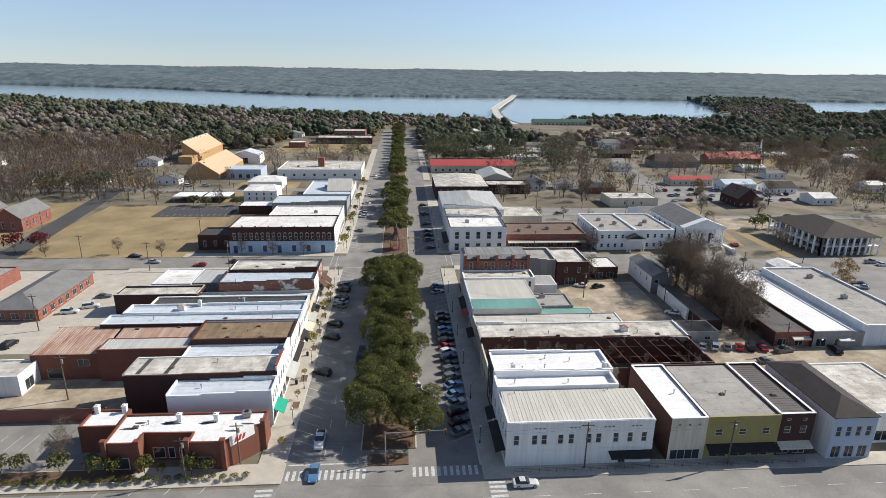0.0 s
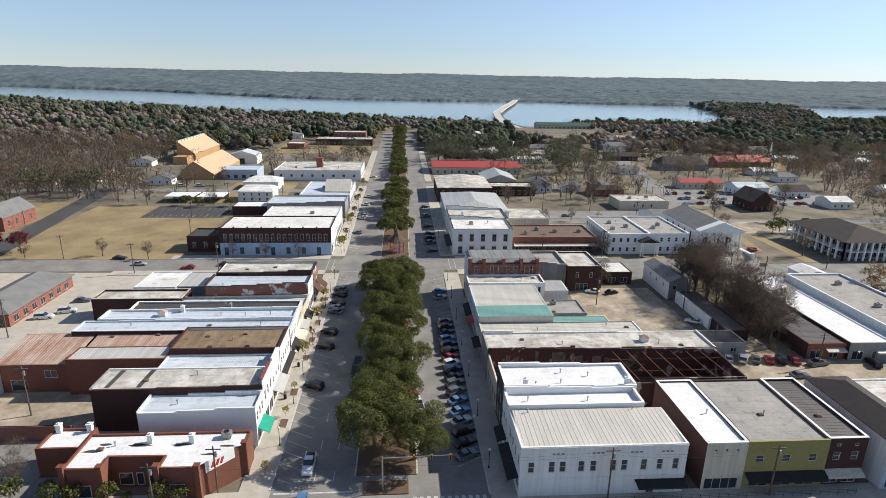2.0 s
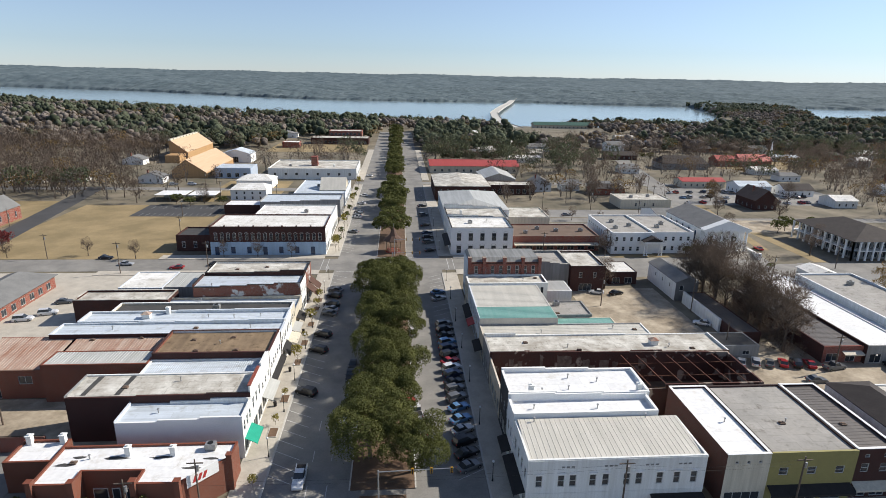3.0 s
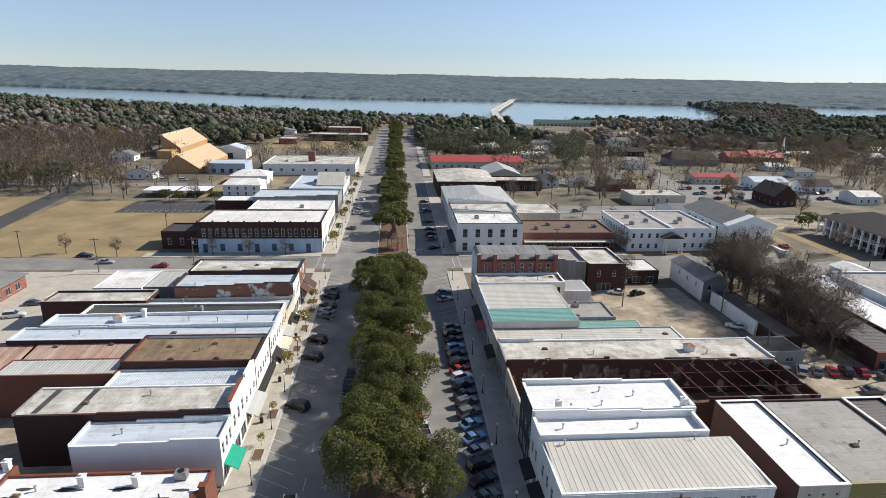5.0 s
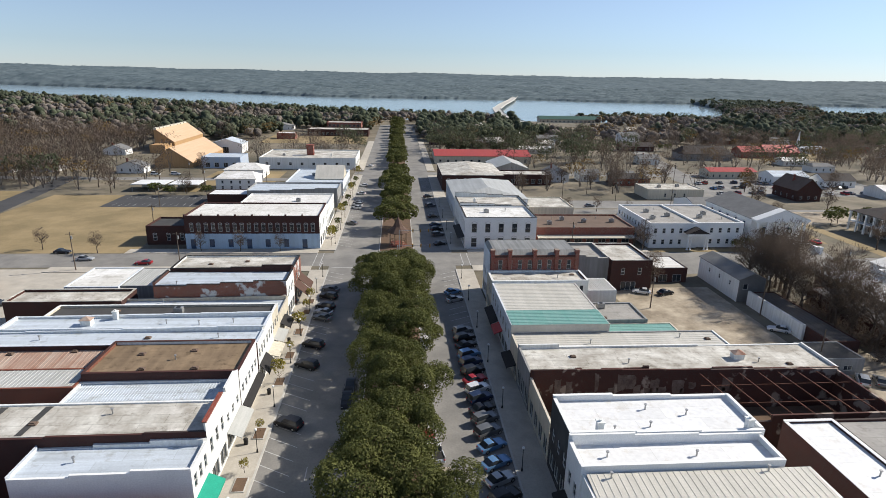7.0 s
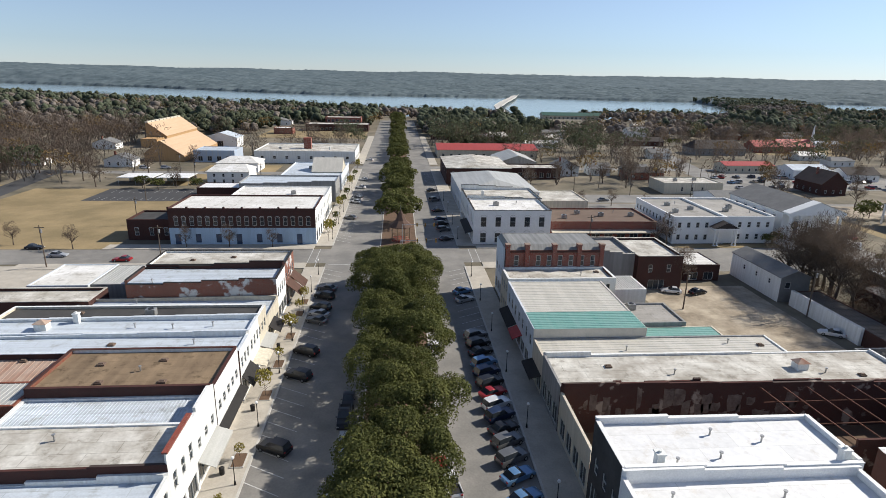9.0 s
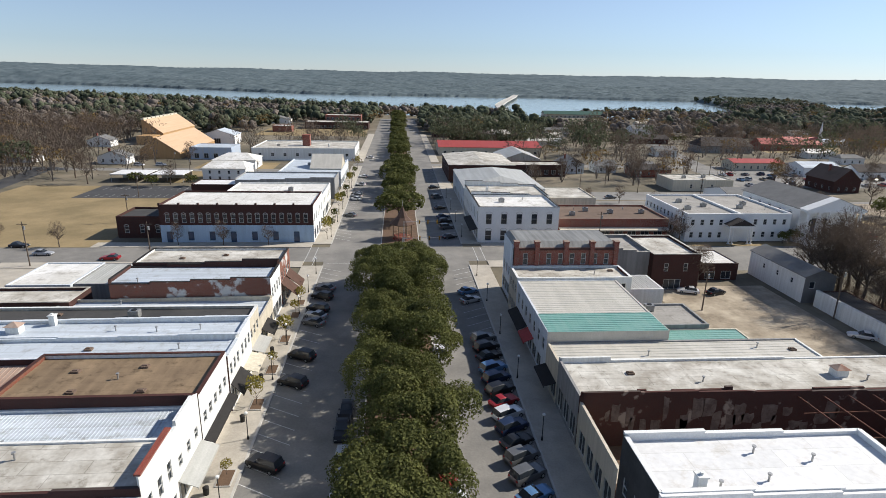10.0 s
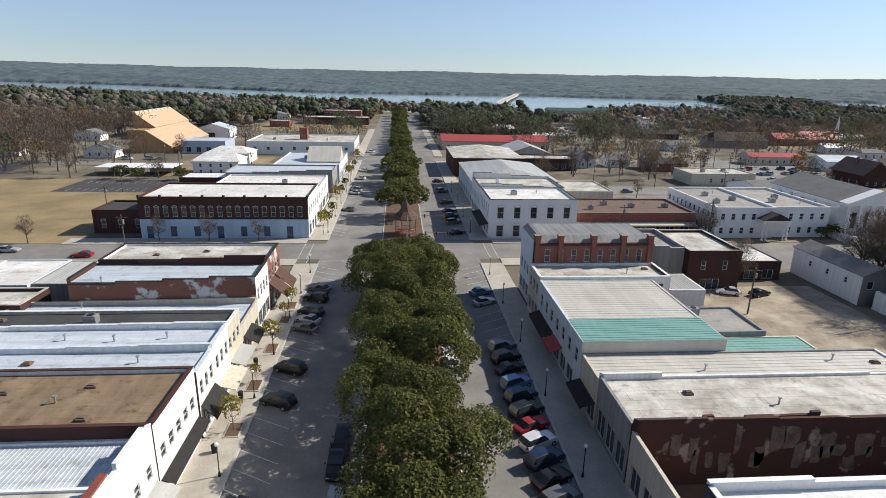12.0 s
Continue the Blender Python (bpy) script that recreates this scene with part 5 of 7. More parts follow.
box(bm, -2.4, 23.8, -2.4, -0.01, 3.5, 3.8), box(bm, -2.4, -0.01, -2.4, 31.8, 3.504, 3.796)
part("balcony", bm, M["white_clean"], bk)

shop(117, 144, 287, 303, 4.9, "cream", "roof_white_dirty", "low tan flat-roofed office", 0.4, name="tan_office", group="", win={"S": row(3, 6, 20, 1.2, 1.0, 1.8)}, vents=((8, 7, "unit"), (18, 9, "unit")))
for x, y, w, d, h, r, wm, rm, lab in ((115, 326, 12, 11, 3.6, 6.4, "grey_wall", "shingle_grey", "small grey house with porch"), (99, 334, 11, 10, 3.4, 6.0, "white", "shingle_grey", "small white house with grey roof"),
                                   (80, 331, 12, 12, 4.6, 8.0, "white_blue", "shingle_grey", "pale blue two-storey gabled house"), (205, 327, 20, 14, 4.6, 6.8, "white_clean", "roof_blue", "white chapel with pale roof"),
                                   (188, 284, 12, 18, 5.0, 10.5, "brick_dark", "shingle_brown", "dark brick church hall with steep roof"), (229, 320, 18, 12, 3.6, 6.8, "white_clean", "shingle_dark", "white house with dark roof"),
                                   (200, 420, 36, 18, 4.5, 9.5, "grey_wall", "shingle_dark", "long low house with dark hipped roof"), (253, 437, 18, 14, 4.4, 8.0, "brick", "metal_red", "brick chapel wing with red roof"),
                                   (271.6, 437, 26, 14, 4.4, 9.2, "brick", "metal_red", "brick church with red sheet roof"), (192, 516, 16, 14, 7.0, 10.0, "white_clean", "shingle_grey", "tall white house among bare trees"),
                                   (175, 470, 26, 12, 3.6, 6.5, "brick_dark", "shingle_dark", "low brick house under bare trees"), (179, 346, 28, 12, 4.0, 5.6, "cream", "metal_red", "low store with dull red roof"),
                                   (322, 469, 21, 9, 3.4, 5.2, "white_clean", "roof_blue", "long white house with pale roof"), (90, 450, 24, 10, 3.4, 5.0, "white", "roof_white", "low white shed with white roof"), (120, 520, 20, 12, 4.0, 6.6, "white_blue", "shingle_grey", "pale house among winter trees"),
                                   (62, 480, 16, 9, 3.6, 5.8, "cream", "shingle_grey", "pale house among winter trees"), (330, 520, 18, 12, 4, 7, "white_clean", "shingle_grey", "white house among bare trees"), (160, 400, 14, 10, 3.5, 6, "white", "shingle_grey", "small white house under bare trees"), (350, 330, 18, 14, 4, 7, "brick", "shingle_grey", "brick house among bare trees"), (260, 240, 24, 14, 4, 7, "brick_dark", "shingle_dark", "low brick house under bare trees")):
    axis = "x" if w > d else "y"
    gable(x, x + w, y, y + d, h, r, wm, rm, lab, axis, 0.5, {"S": row(max(2, int(w / 4)), 0.5, w - 0.5, 1.0, 1.1, 1.5), "W": row(max(2, int(d / 4)), 0.5, d - 0.5, 1.0, 1.1, 1.5)}, chimney=(w * 0.3, d * 0.5) if w < 18 else None, hip=4 if "hip" in lab else 0)
hr = random.Random(17)
placed = []
while len(placed) < 30:
    x, y = hr.uniform(62, 430), hr.uniform(285, 640)
    w, d = hr.uniform(10, 20), hr.uniform(8, 13)
    if any(abs(x - a) < 26 and abs(y - c) < 22 for a, c in placed) or 150 < x + w and x < 235 and y < 360 or x < 110 and y < 432 or 135 < x + w and x < 225 and y < 540 or 180 < x < 350 and 400 < y < 490 or 345 < y + d and y < 365:
        continue
    placed.append((x, y))
    wm, rm, lab = hr.choice((("white_clean", "shingle_grey", "white house with grey roof under trees"), ("cream", "roof_white_dirty", "cream store with pale roof"), ("brick", "shingle_dark", "brick house with dark roof under trees"), ("white", "roof_white", "white building with a pale roof"), ("white_blue", "shingle_brown", "pale house with brown roof under trees")))
    h_ = hr.uniform(3.2, 5.2)
    gable(x, x + w, y, y + d, h_, h_ + hr.uniform(1.6, 3.2), wm, rm, lab, "x", 0.5, {"S": row(max(2, int(w / 4)), 0.5, w - 0.5, 1.0, 1.1, 1.5)}, hip=hr.choice((0, 3)), group="houses among the trees")
sp = thing("steeple", 300, 444, 0, "slender white steeple beside the red roof", "steeple")
bm = bmesh.new()
box(bm, -1.2, 1.2, -1.2, 1.2, 0, 9.5), tube(bm, (0, 0, 9.5), (0, 0, 20), 1.3, 0.05, 8)
part("spire", bm, M["white_clean"], sp)

# ---- west row ----
def east_win(D, n, floors=((0.5, 2.6, "shop"), (5.0, 1.9, "sash"))):
    return west_win(D, n, floors)


def outline_building(b, pts, h, zr, wall, roof, th=0.35):
    """Walls with a thick parapet round any outline (counter-clockwise), and a roof sheet inside."""
    n = len(pts)
    P = [Vector((*p, 0)) for p in pts]
    inner = []
    for k in range(n):
        d0, d1 = (P[k] - P[k - 1]).normalized(), (P[(k + 1) % n] - P[k]).normalized()
        n0, n1 = Vector((-d0.y, d0.x, 0)), Vector((-d1.y, d1.x, 0))
        m_ = (n0 + n1).normalized()
        inner.append(P[k] + m_ * th / max(0.3, m_.dot(n1)))
    for k in range(n):
        j = (k + 1) % n
        bm = bmesh.new()
        up, zi = Vector((0, 0, h)), Vector((0, 0, zr - 0.2))
        vs = [bm.verts.new(v) for v in (P[k], P[j], P[j] + up, P[k] + up, inner[k] + up, inner[j] + up, inner[j] + zi, inner[k] + zi)]
        for f in ((0, 1, 2, 3), (3, 2, 5, 4), (4, 5, 6, 7)):
            bm.faces.new([vs[i] for i in f])
        part("wall", bm, M[wall], b)
    bm = bmesh.new()
    top, bot = [bm.verts.new(v + Vector((0, 0, zr))) for v in inner], [bm.verts.new(v + Vector((0, 0, zr - 0.25))) for v in inner]
    bm.faces.new(top), bm.faces.new(bot[::-1])
    for k in range(n):
        bm.faces.new((bot[k], bot[(k + 1) % n], top[(k + 1) % n], top[k]))
    part("roof", bm, M[roof], b)


lc = thing("brick_corner_building", 0, 0, 0, "low orange brick corner building with recessed porch and white roof", "building", "west row")
outline_building(lc, [(-51, 79.3), (-45, 79.2), (-45, 82.2), (-36.2, 82.0), (-36.2, 79.0), (-29.8, 78.8), (-23.7, 84.6), (-23.7, 88.6), (-51, 88.6)], 5.9, 5.55, "brick_orange", "roof_snow")
for x, y in ((-45.3, 78.6), (-30.2, 78.2), (-24.3, 84.0), (-36.6, 78.5), (-51.2, 78.8)):
    bm = bmesh.new()
    box(bm, x, x + 0.8, y, y + 0.8, 0, 6.5), box(bm, x - 0.1, x + 0.9, y - 0.1, y + 0.9, 6.5, 6.7)
    part("brick_pier", bm, M["brick_orange"], lc)
for x, y, w in ((-43.8, 82.15, 2.2), (-41.0, 82.1, 1.2), (-39.0, 82.05, 2.2), (-49.4, 79.25, 2.6), (-34.6, 78.95, 2.6)):
    bm = bmesh.new()
    box(bm, x, x + w, y - 0.14, y + 0.1, 0.5, 0.6), box(bm, x, x + w, y - 0.12, y + 0.1, 2.7, 2.8), box(bm, x, x + 0.1, y - 0.12, y + 0.1, 0.6, 2.7), box(bm, x + w - 0.1, x + w, y - 0.12, y + 0.1, 0.6, 2.7)
    wn_ = part("window", bm, M["frame"], lc)
    bm = bmesh.new()
    box(bm, x + 0.1, x + w - 0.1, y - 0.09, y, 0.6, 2.7)
    part("pane", bm, M["glass"], wn_)
# sign board on the cut corner, with red slanted shapes
bm = bmesh.new()
D1 = Vector((6.1, 5.8, 0)).normalized()
N1 = Vector((D1.y, -D1.x, 0))
A1 = Vector((-29.8, 78.8, 0))
bc = [A1 + D1 * u + N1 * o + Vector((0, 0, z)) for o in (0.05, 0.2) for u, z in ((1.2, 4.3), (6.2, 4.6), (6.2, 6.6), (1.2, 6.3))]
vs = [bm.verts.new(v) for v in bc]
for f in ((0, 1, 2, 3), (7, 6, 5, 4), (0, 4, 5, 1), (1, 5, 6, 2), (2, 6, 7, 3), (3, 7, 4, 0)):
    bm.faces.new([vs[i] for i in f])
bmesh.ops.recalc_face_normals(bm, faces=bm.faces)
sb = part("sign_board", bm, M["white_clean"], lc, "white sign board with red slanted shapes")
for k in range(3):
    bm = bmesh.new()
    q0 = A1 + D1 * (2.0 + k * 0.75) + N1 * 0.21
    quad(bm, *[q0 + D1 * u + Vector((0, 0, z)) for u, z in ((0, 4.8), (0.5, 4.8), (0.95, 5.9), (0.45, 5.9))])
    part("red_shape", bm, M["red_paint"], sb)
for x, y, kd in ((-40, 86.3, "chimney"), (-33, 86.0, "chimney"), (-27.6, 87.2, "unit"), (-47.5, 84.6, "hatch"), (-45.5, 85.5, "pipe")):
    vent(lc, x, y, 5.55, kd)
for x, y, a_, w_ in ((-48.6, 84.2, 0.5, 2.2), (-47.4, 86.0, 1.0, 1.5), (-41.6, 85.6, 0.2, 2.6), (-34.6, 85.4, 0.3, 2.2), (-29.2, 82.6, 0.8, 1.8), (-27.0, 84.8, 0.7, 1.4)):
    bm = bmesh.new()
    bm.faces.new([bm.verts.new((x + math.cos(2 * math.pi * j / 10 + a_) * w_ * rng.uniform(0.5, 1.0), y + math.sin(2 * math.pi * j / 10 + a_) * 0.5 * rng.uniform(0.4, 1.0), 5.556)) for j in range(10)])
    part("tar_patch", bm, M["roof_dark"], lc, "ragged dark tar patch")
shop(-58.4, -51.05, 85.2, 91, 5.6, "brick_orange", "roof_snow", "low brick wing with white roof", 0.4, name="brick_wing", group="west row", vents=((1.2, 5.2, "chimney"), (6.4, 5.2, "chimney")))
shop(-92, -58.5, 95.6, 96.0, 3.0, "brick", "brick", "red brick wall between parking lot and yard", 0.02, name="yard_wall", cat="wall", group="")
shop(-44.6, -23.8, 92.0, 98.0, 8.0, {"S": "white_clean", "N": "white", "E": "white", "W": "white_blue"}, "roof_blue", "white painted shop with pale blue roof", 0.5, name="white_side_shop", group="west row",
     win={"E": row(3, 0.3, 5.7, 4.8, 0.9, 2.0) + row(2, 0.3, 5.7, 0.4, 2.0, 2.5, "shop")}, tops={"S": steps(20.8, 7.6, 8.3, 3), "N": steps(20.8, 8.4, 7.6, 3)}, aw=(("E", 0.6, 5.4, 2.6, 3.6, 2.0, "green_cloth"),), vents=((6, 3),))
shop(-55.5, -23.8, 98.0, 105.6, 9.3, {"S": "brick_dark", "N": "white", "E": "white", "W": "grey_wall"}, "roof_white_dirty", "shop with stained white roof and red coping", 0.35, name="stained_roof_shop", group="west row",
     win={"E": row(3, 0.3, 7.3, 5.2, 1.0, 2.2) + row(2, 0.3, 7.3, 0.4, 2.8, 2.6, "shop")}, tops={"S": [(0, 12, 8.9), (12, 24, 9.1), (24, 31.7, 9.3)], "E": [(0, 7.6, 10.4)]}, rise=0.15, vents=((9, 3, "hatch"), (18, 5)))
for x_ in (-53.2, -47.4):
    bm = bmesh.new()
    quad(bm, (x_, 98.6, 9.03), (x_ + 0.9, 98.6, 9.03), (x_ + 1.3, 105.0, 9.16), (x_ + 0.3, 105.0, 9.16))
    tagged(part("roof_patch", bm, M["roof_dark"]), "dark tar strip on a stained roof", "roof patch", kind="structure")
bm = bmesh.new()
box(bm, -24.3, -23.7, 98.2, 105.4, 10.41, 10.62)
tagged(part("red_coping", bm, M["brick"]), "dull red metal coping on a parapet", "coping", kind="structure")
shop(-47.2, -23.9, 105.6, 113.6, 8.0, {"S": "white", "N": "white", "E": "white", "W": "white"}, "roof_blue", "shop with corrugated pale blue sheet roof", 0.3, name="corrugated_roof_shop", group="west row", ribs=("y", 0.42),
     win={"E": row(2, 0.3, 7.7, 0.4, 3.0, 2.6, "shop") + row(3, 0.3, 7.7, 4.6, 1.0, 1.4)}, tops={"E": [(0, 1.5, 9.6), (1.5, 6.5, 10.2), (6.5, 8.0, 9.6)]}, aw=(("E", 0.3, 7.7, 2.8, 3.6, 2.0, "metal_grey"),), vents=((6, 1.2), (10, 1.0), (14, 1.2)))
shop(-67.5, -47.2, 111.6, 117.6, 8.2, "brick_orange", "metal_grey", "brick rear building with grey sheet roof", 0.1, name="rear_brick_building", group="west row", ribs=("y", 0.6))
shop(-83.5, -67.55, 113.2, 125.8, 6.3, "brick_orange", "roof_rust", "brick shed with rusty sheet roof", 0.05, name="rusty_shed", cat="shed", group="west row", ribs=("y", 0.6), rise=1.4, win={"S": [(3.2, 0.1, 3.4, 2.6, "plain"), (10.4, 3.2, 2.6, 1.8, "shop")]}, tops={"N": [(0, 15.95, 7.6)]})
shop(-67.5, -47.1, 117.7, 125.8, 7.0, "brick_orange", "roof_rust", "brick shed with rusty sheet roof and vents", 0.05, name="rusty_shed", cat="shed", group="west row", ribs=("y", 0.6), rise=0.9, tops={"N": [(0, 20.4, 7.8)]}, vents=((4, 6, "hatch"), (14, 6.5, "hatch")))
shop(-47.0, -23.8, 113.6, 124.6, 9.3, {"S": "brick_dark", "N": "white", "E": "white_clean", "W": "brick_orange"}, "roof_tan", "shop with a wide brown gravel roof", 0.5, name="brown_roof_shop", group="west row",
     win={"E": row(5, 0.5, 10.5, 4.8, 1.1, 1.5)}, vents=((8, 2, "hatch"), (16, 2, "hatch"), (14, 8, "hatch"), (6, 7, "hatch"), (12, 5)), aw=(("E", 0.2, 10.8, 2.8, 3.2, 1.2, "dark"),), coping="brick_dark")
shop(-73, -23.6, 124.6, 130.4, 8.6, {"S": "brick_dark", "N": "white", "E": "white", "W": "white_blue"}, "roof_blue", "long shop with pale blue coated roof", 0.35, name="blue_roof_shop", group="west row",
     win={"E": row(2, 0.3, 5.5, 0.4, 2.2, 2.6, "shop") + row(3, 0.3, 5.5, 5.2, 0.9, 1.8)}, rise=0.2, vents=((42, 3, "pipe"), (30, 3, "hatch"), (12, 3)), tops={"N": steps(49.4, 9.3, 8.6, 6)}, aw=(("E", 0.3, 5.5, 2.6, 4.2, 1.6, "dark"),), coping="white_blue")
shop(-70, -23.6, 130.4, 136.6, 9.0, "white", "roof_blue", "long shop with pale blue coated roof and stepped parapet", 0.5, name="blue_roof_shop", group="west row",
     win={"E": row(2, 0.3, 5.9, 0.4, 2.2, 2.6, "shop") + row(3, 0.3, 5.9, 5.2, 0.9, 1.8)}, vents=((14, 3, "cupola"), (28, 3), (34, 2.5), (40, 3.2), (18, 5.4, "chimney")), tops={"N": steps(46.4, 9.3, 8.8, 7)}, coping="white_blue", aw=(("E", 0.3, 5.9, 2.8, 3.3, 2.2, "cream"),))
shop(-66, -23.8, 136.6, 143.0, 8.4, "cream", "roof_dark", "shop with a dark felt roof", 0.4, name="dark_roof_shop", group="west row", win={"E": row(2, 0.3, 6, 0.4, 2.4, 2.6, "shop") + row(3, 0.3, 6, 4.8, 1.0, 1.6)}, vents=((24, 3, "unit"), (12, 4, "hatch")), coping="white", aw=(("E", 0.3, 6, 2.8, 3.3, 2.0, "metal_grey"),))
shop(-60, -23.8, 143.0, 153.4, 5.6, "cream", "roof_blue", "shop with a bluish flat roof", 0.5, name="blue_roof_shop", group="west row", win={"E": row(4, 0.3, 10, 0.4, 2.0, 2.6, "shop")}, vents=((16, 5, "hatch"), (10, 9)), tops={"N": steps(36.2, 6.0, 5.6, 4)}, aw=(("E", 1, 6, 2.6, 3.6, 2.0, "dark"),))
shop(-52.5, -24.0, 153.6, 162.4, 9.2, {"S": "brick_patch", "N": "brick_dark", "E": "white_clean", "W": "brick_dark"}, "roof_blue", "brick-sided shop with whitewashed front", 0.6, name="brick_side_shop", group="west row",
     win={"E": row(4, 0.4, 8.4, 5.0, 1.0, 2.0) + row(3, 0.4, 8.4, 0.4, 2.4, 2.6, "shop")}, tops={"S": steps(28.5, 8.3, 9.4, 4), "N": steps(28.5, 10.2, 8.8, 4)}, coping="dark", vents=((5, 0.3, "pipe"),))
shop(-52, -24.0, 162.4, 172.6, 9.4, {"S": "brick_dark", "N": "white", "E": "brick_patch", "W": "white"}, "roof_white_dirty", "corner shop with peeling white roof and brown awnings", 0.4, name="peeling_roof_shop", group="west row",
     win={"E": row(4, 0.4, 9.6, 5.0, 1.0, 2.0) + row(3, 0.4, 9.6, 0.4, 2.4, 2.6, "shop")}, aw=(("E", 0.2, 4.6, 2.4, 5.0, 3.0, "brown_cloth"), ("E", 5.2, 9.8, 2.4, 5.0, 3.0, "brown_cloth")), vents=((8, 4, "hatch"), (16, 6, "hatch")), coping="dark")
shop(-82, -58, 150.5, 158, 6.2, "brick_dark", "roof_white_dirty", "low dark brick store with stained roof", 0.5, name="dark_brick_store", group="west rear", coping="roof_white_dirty")
shop(-76, -64, 162, 176, 5.2, "white_blue", "roof_white", "low white store with white roof", 0.2, name="low_white_store", group="west rear", win={"S": [(9, 0.2, 1.1, 2.1, "plain"), (2, 0.2, 1.1, 2.1, "plain")]})
shop(-64, -52.6, 163, 176, 5.0, "grey_wall", "metal_grey", "low store with ribbed sheet roof", 0.1, name="sheet_roof_store", group="west rear", ribs=("y", 0.6))

# ---- west side beyond the crossing ----
W2 = "west side beyond the crossing"
lb = shop(-65.2, -24.0, 209, 228.5, 10.6, {"S": "brick_dark", "N": "brick_dark", "E": "white_clean", "W": "brick_dark"}, "roof_white", "long two-storey brick block with arched windows", 0.35, name="brick_block", group=W2, coping="brick_dark",
          win={"S": row(18, 1.0, 40.2, 5.6, 1.15, 2.4, "arch"), "E": row(5, 0.5, 19, 5.4, 1.2, 2.4) + row(4, 0.5, 19, 0.4, 3.0, 2.8, "shop")})
bm = bmesh.new()
box(bm, 0, 41.2, -0.10, -0.004, 0, 5.0)
wf = part("painted_ground_floor", bm, M["sky_blue"], lb, "pale blue painted ground floor front")
for k in range(7):
    bm = bmesh.new()
    box(bm, 1.5 + k * 5.7, 3.0 + k * 5.7, -0.16, -0.104, 0.7 if k % 3 else 0.0, 3.2)
    part("shop_window", bm, M["glass_blue"], lb)
for k in range(9):
    bm = bmesh.new()
    box(bm, k * 5.1, k * 5.1 + 0.5, -0.22, 0.4, 10.3, 11.1)
    part("parapet_block", bm, M["brick_dark"], lb)
shop(-79, -65.4, 214, 226, 6.2, "brick_dark", "roof_dark", "low pinkish brick annex with dark roof", 0.5, name="brick_annex", group=W2, win={"S": row(3, 0.5, 13, 1.4, 1.2, 2.0, "arch")})
shop(-56, -24.6, 229, 256, 8.4, "white", "roof_white", "shop with broad white roof", 0.4, name="white_roof_shop", group=W2, win={"E": east_win(27, 7)}, vents=((20, 14, "unit"),))
shop(-61, -24.4, 268, 284, 7.6, {"S": "grey_wall", "N": "grey_wall", "E": "grey_wall", "W": "grey_wall"}, "roof_blue", "grey rendered hall with pale roof", 0.5, name="grey_hall", group=W2, win={"E": row(3, 1, 15, 0.4, 3, 2.6, "shop")}, tops={"S": steps(36.6, 7.0, 8.2, 4)})
shop(-79, -61.5, 274, 285, 4.2, "brick_dark", "roof_snow", "low dark brick store with white roof", 0.2, name="dark_store", group=W2)
shop(-50, -24.4, 292, 330, 6.4, "white_blue", "roof_blue", "long low store with pale roof", 0.4, name="pale_store", group=W2, win={"E": east_win(38, 9, ((0.4, 2.6, "shop"),))}, vents=((10, 20, "unit"),))
pk = gable(-38, -25, 300, 318, 6.4, 11.5, "cream", "metal_cream", "pale peaked roof with a steep gable", "x", 0.2, {}, "peaked_store", "building", W2)
shop(-79, -24, 368, 406, 6.8, {"S": "white", "N": "white", "E": "white", "W": "white"}, "roof_white_dirty", "large store with stained white roof and many pilasters", 0.5, name="large_store", group=W2, win={"E": east_win(38, 8, ((0.4, 2.8, "shop"),)), "S": row(8, 1, 54, 2.4, 1.6, 1.6)}, vents=((40, 10, "chimney"), (12, 12, "unit"), (28, 22, "unit")))
tw = thing("brick_tower", -52, 384, 0, "slim red brick stair tower", "tower")
bm = bmesh.new()
box(bm, -2, 2, -2, 2, 0, 12), box(bm, -2.2, 2.2, -2.2, 2.2, 12, 12.4)
part("tower_wall", bm, M["brick"], tw)
gable(-84, -66, 303, 317, 5.6, 8.0, "white_clean", "roof_white", "white two-storey house with pale roof", "x", 0.5, {"S": row(4, 1, 17, 3.4, 1.0, 1.4) + row(4, 1, 17, 0.8, 1.0, 1.5)}, "house", "house", hip=3)
gable(-90, -70, 337, 352, 4.4, 7.0, "white_clean", "roof_white", "white cottage with hipped pale roof", "x", 0.5, {"S": row(3, 1, 19, 1.2, 1.2, 1.5)}, "cottage", "house", hip=6)
for x0, x1 in ((-121, -106), (-104.5, -91)):
    cp = thing("carport", x0, 300, 0, "open metal carport with white roof", "carport", "carports")
    bm = bmesh.new()
    box(bm, 0, x1 - x0, 0, 12, 3.2, 3.45)
    part("roof", bm, M["roof_snow"], cp)
    for px_ in (0.4, (x1 - x0) / 2, x1 - x0 - 0.4):
        for py_ in (0.4, 11.6):
            bm = bmesh.new()
            tube(bm, (px_, py_, 0), (px_, py_, 3.2), 0.1)
            part("post", bm, M["steel"], cp)
    bm = bmesh.new()
    box(bm, 0.2, x1 - x0 - 0.2, 11.0, 11.2, 0, 3.18)
    part("back_wall", bm, M["cream"], cp)
shop(-112, -90, 370, 388, 6.4, "pale_blue", "roof_blue", "store with blue metal walls", 0.2, name="blue_store", group=W2, win={"S": row(4, 1, 21, 0.6, 2.4, 2.6, "shop")})
gable(-127, -106, 436, 452, 6.2, 9.5, "white_clean", "roof_blue", "white metal barn with pale roof", "y", 0.4, {"S": [(8, 0.1, 4, 4, "shop")]}, "barn", "barn", W2)
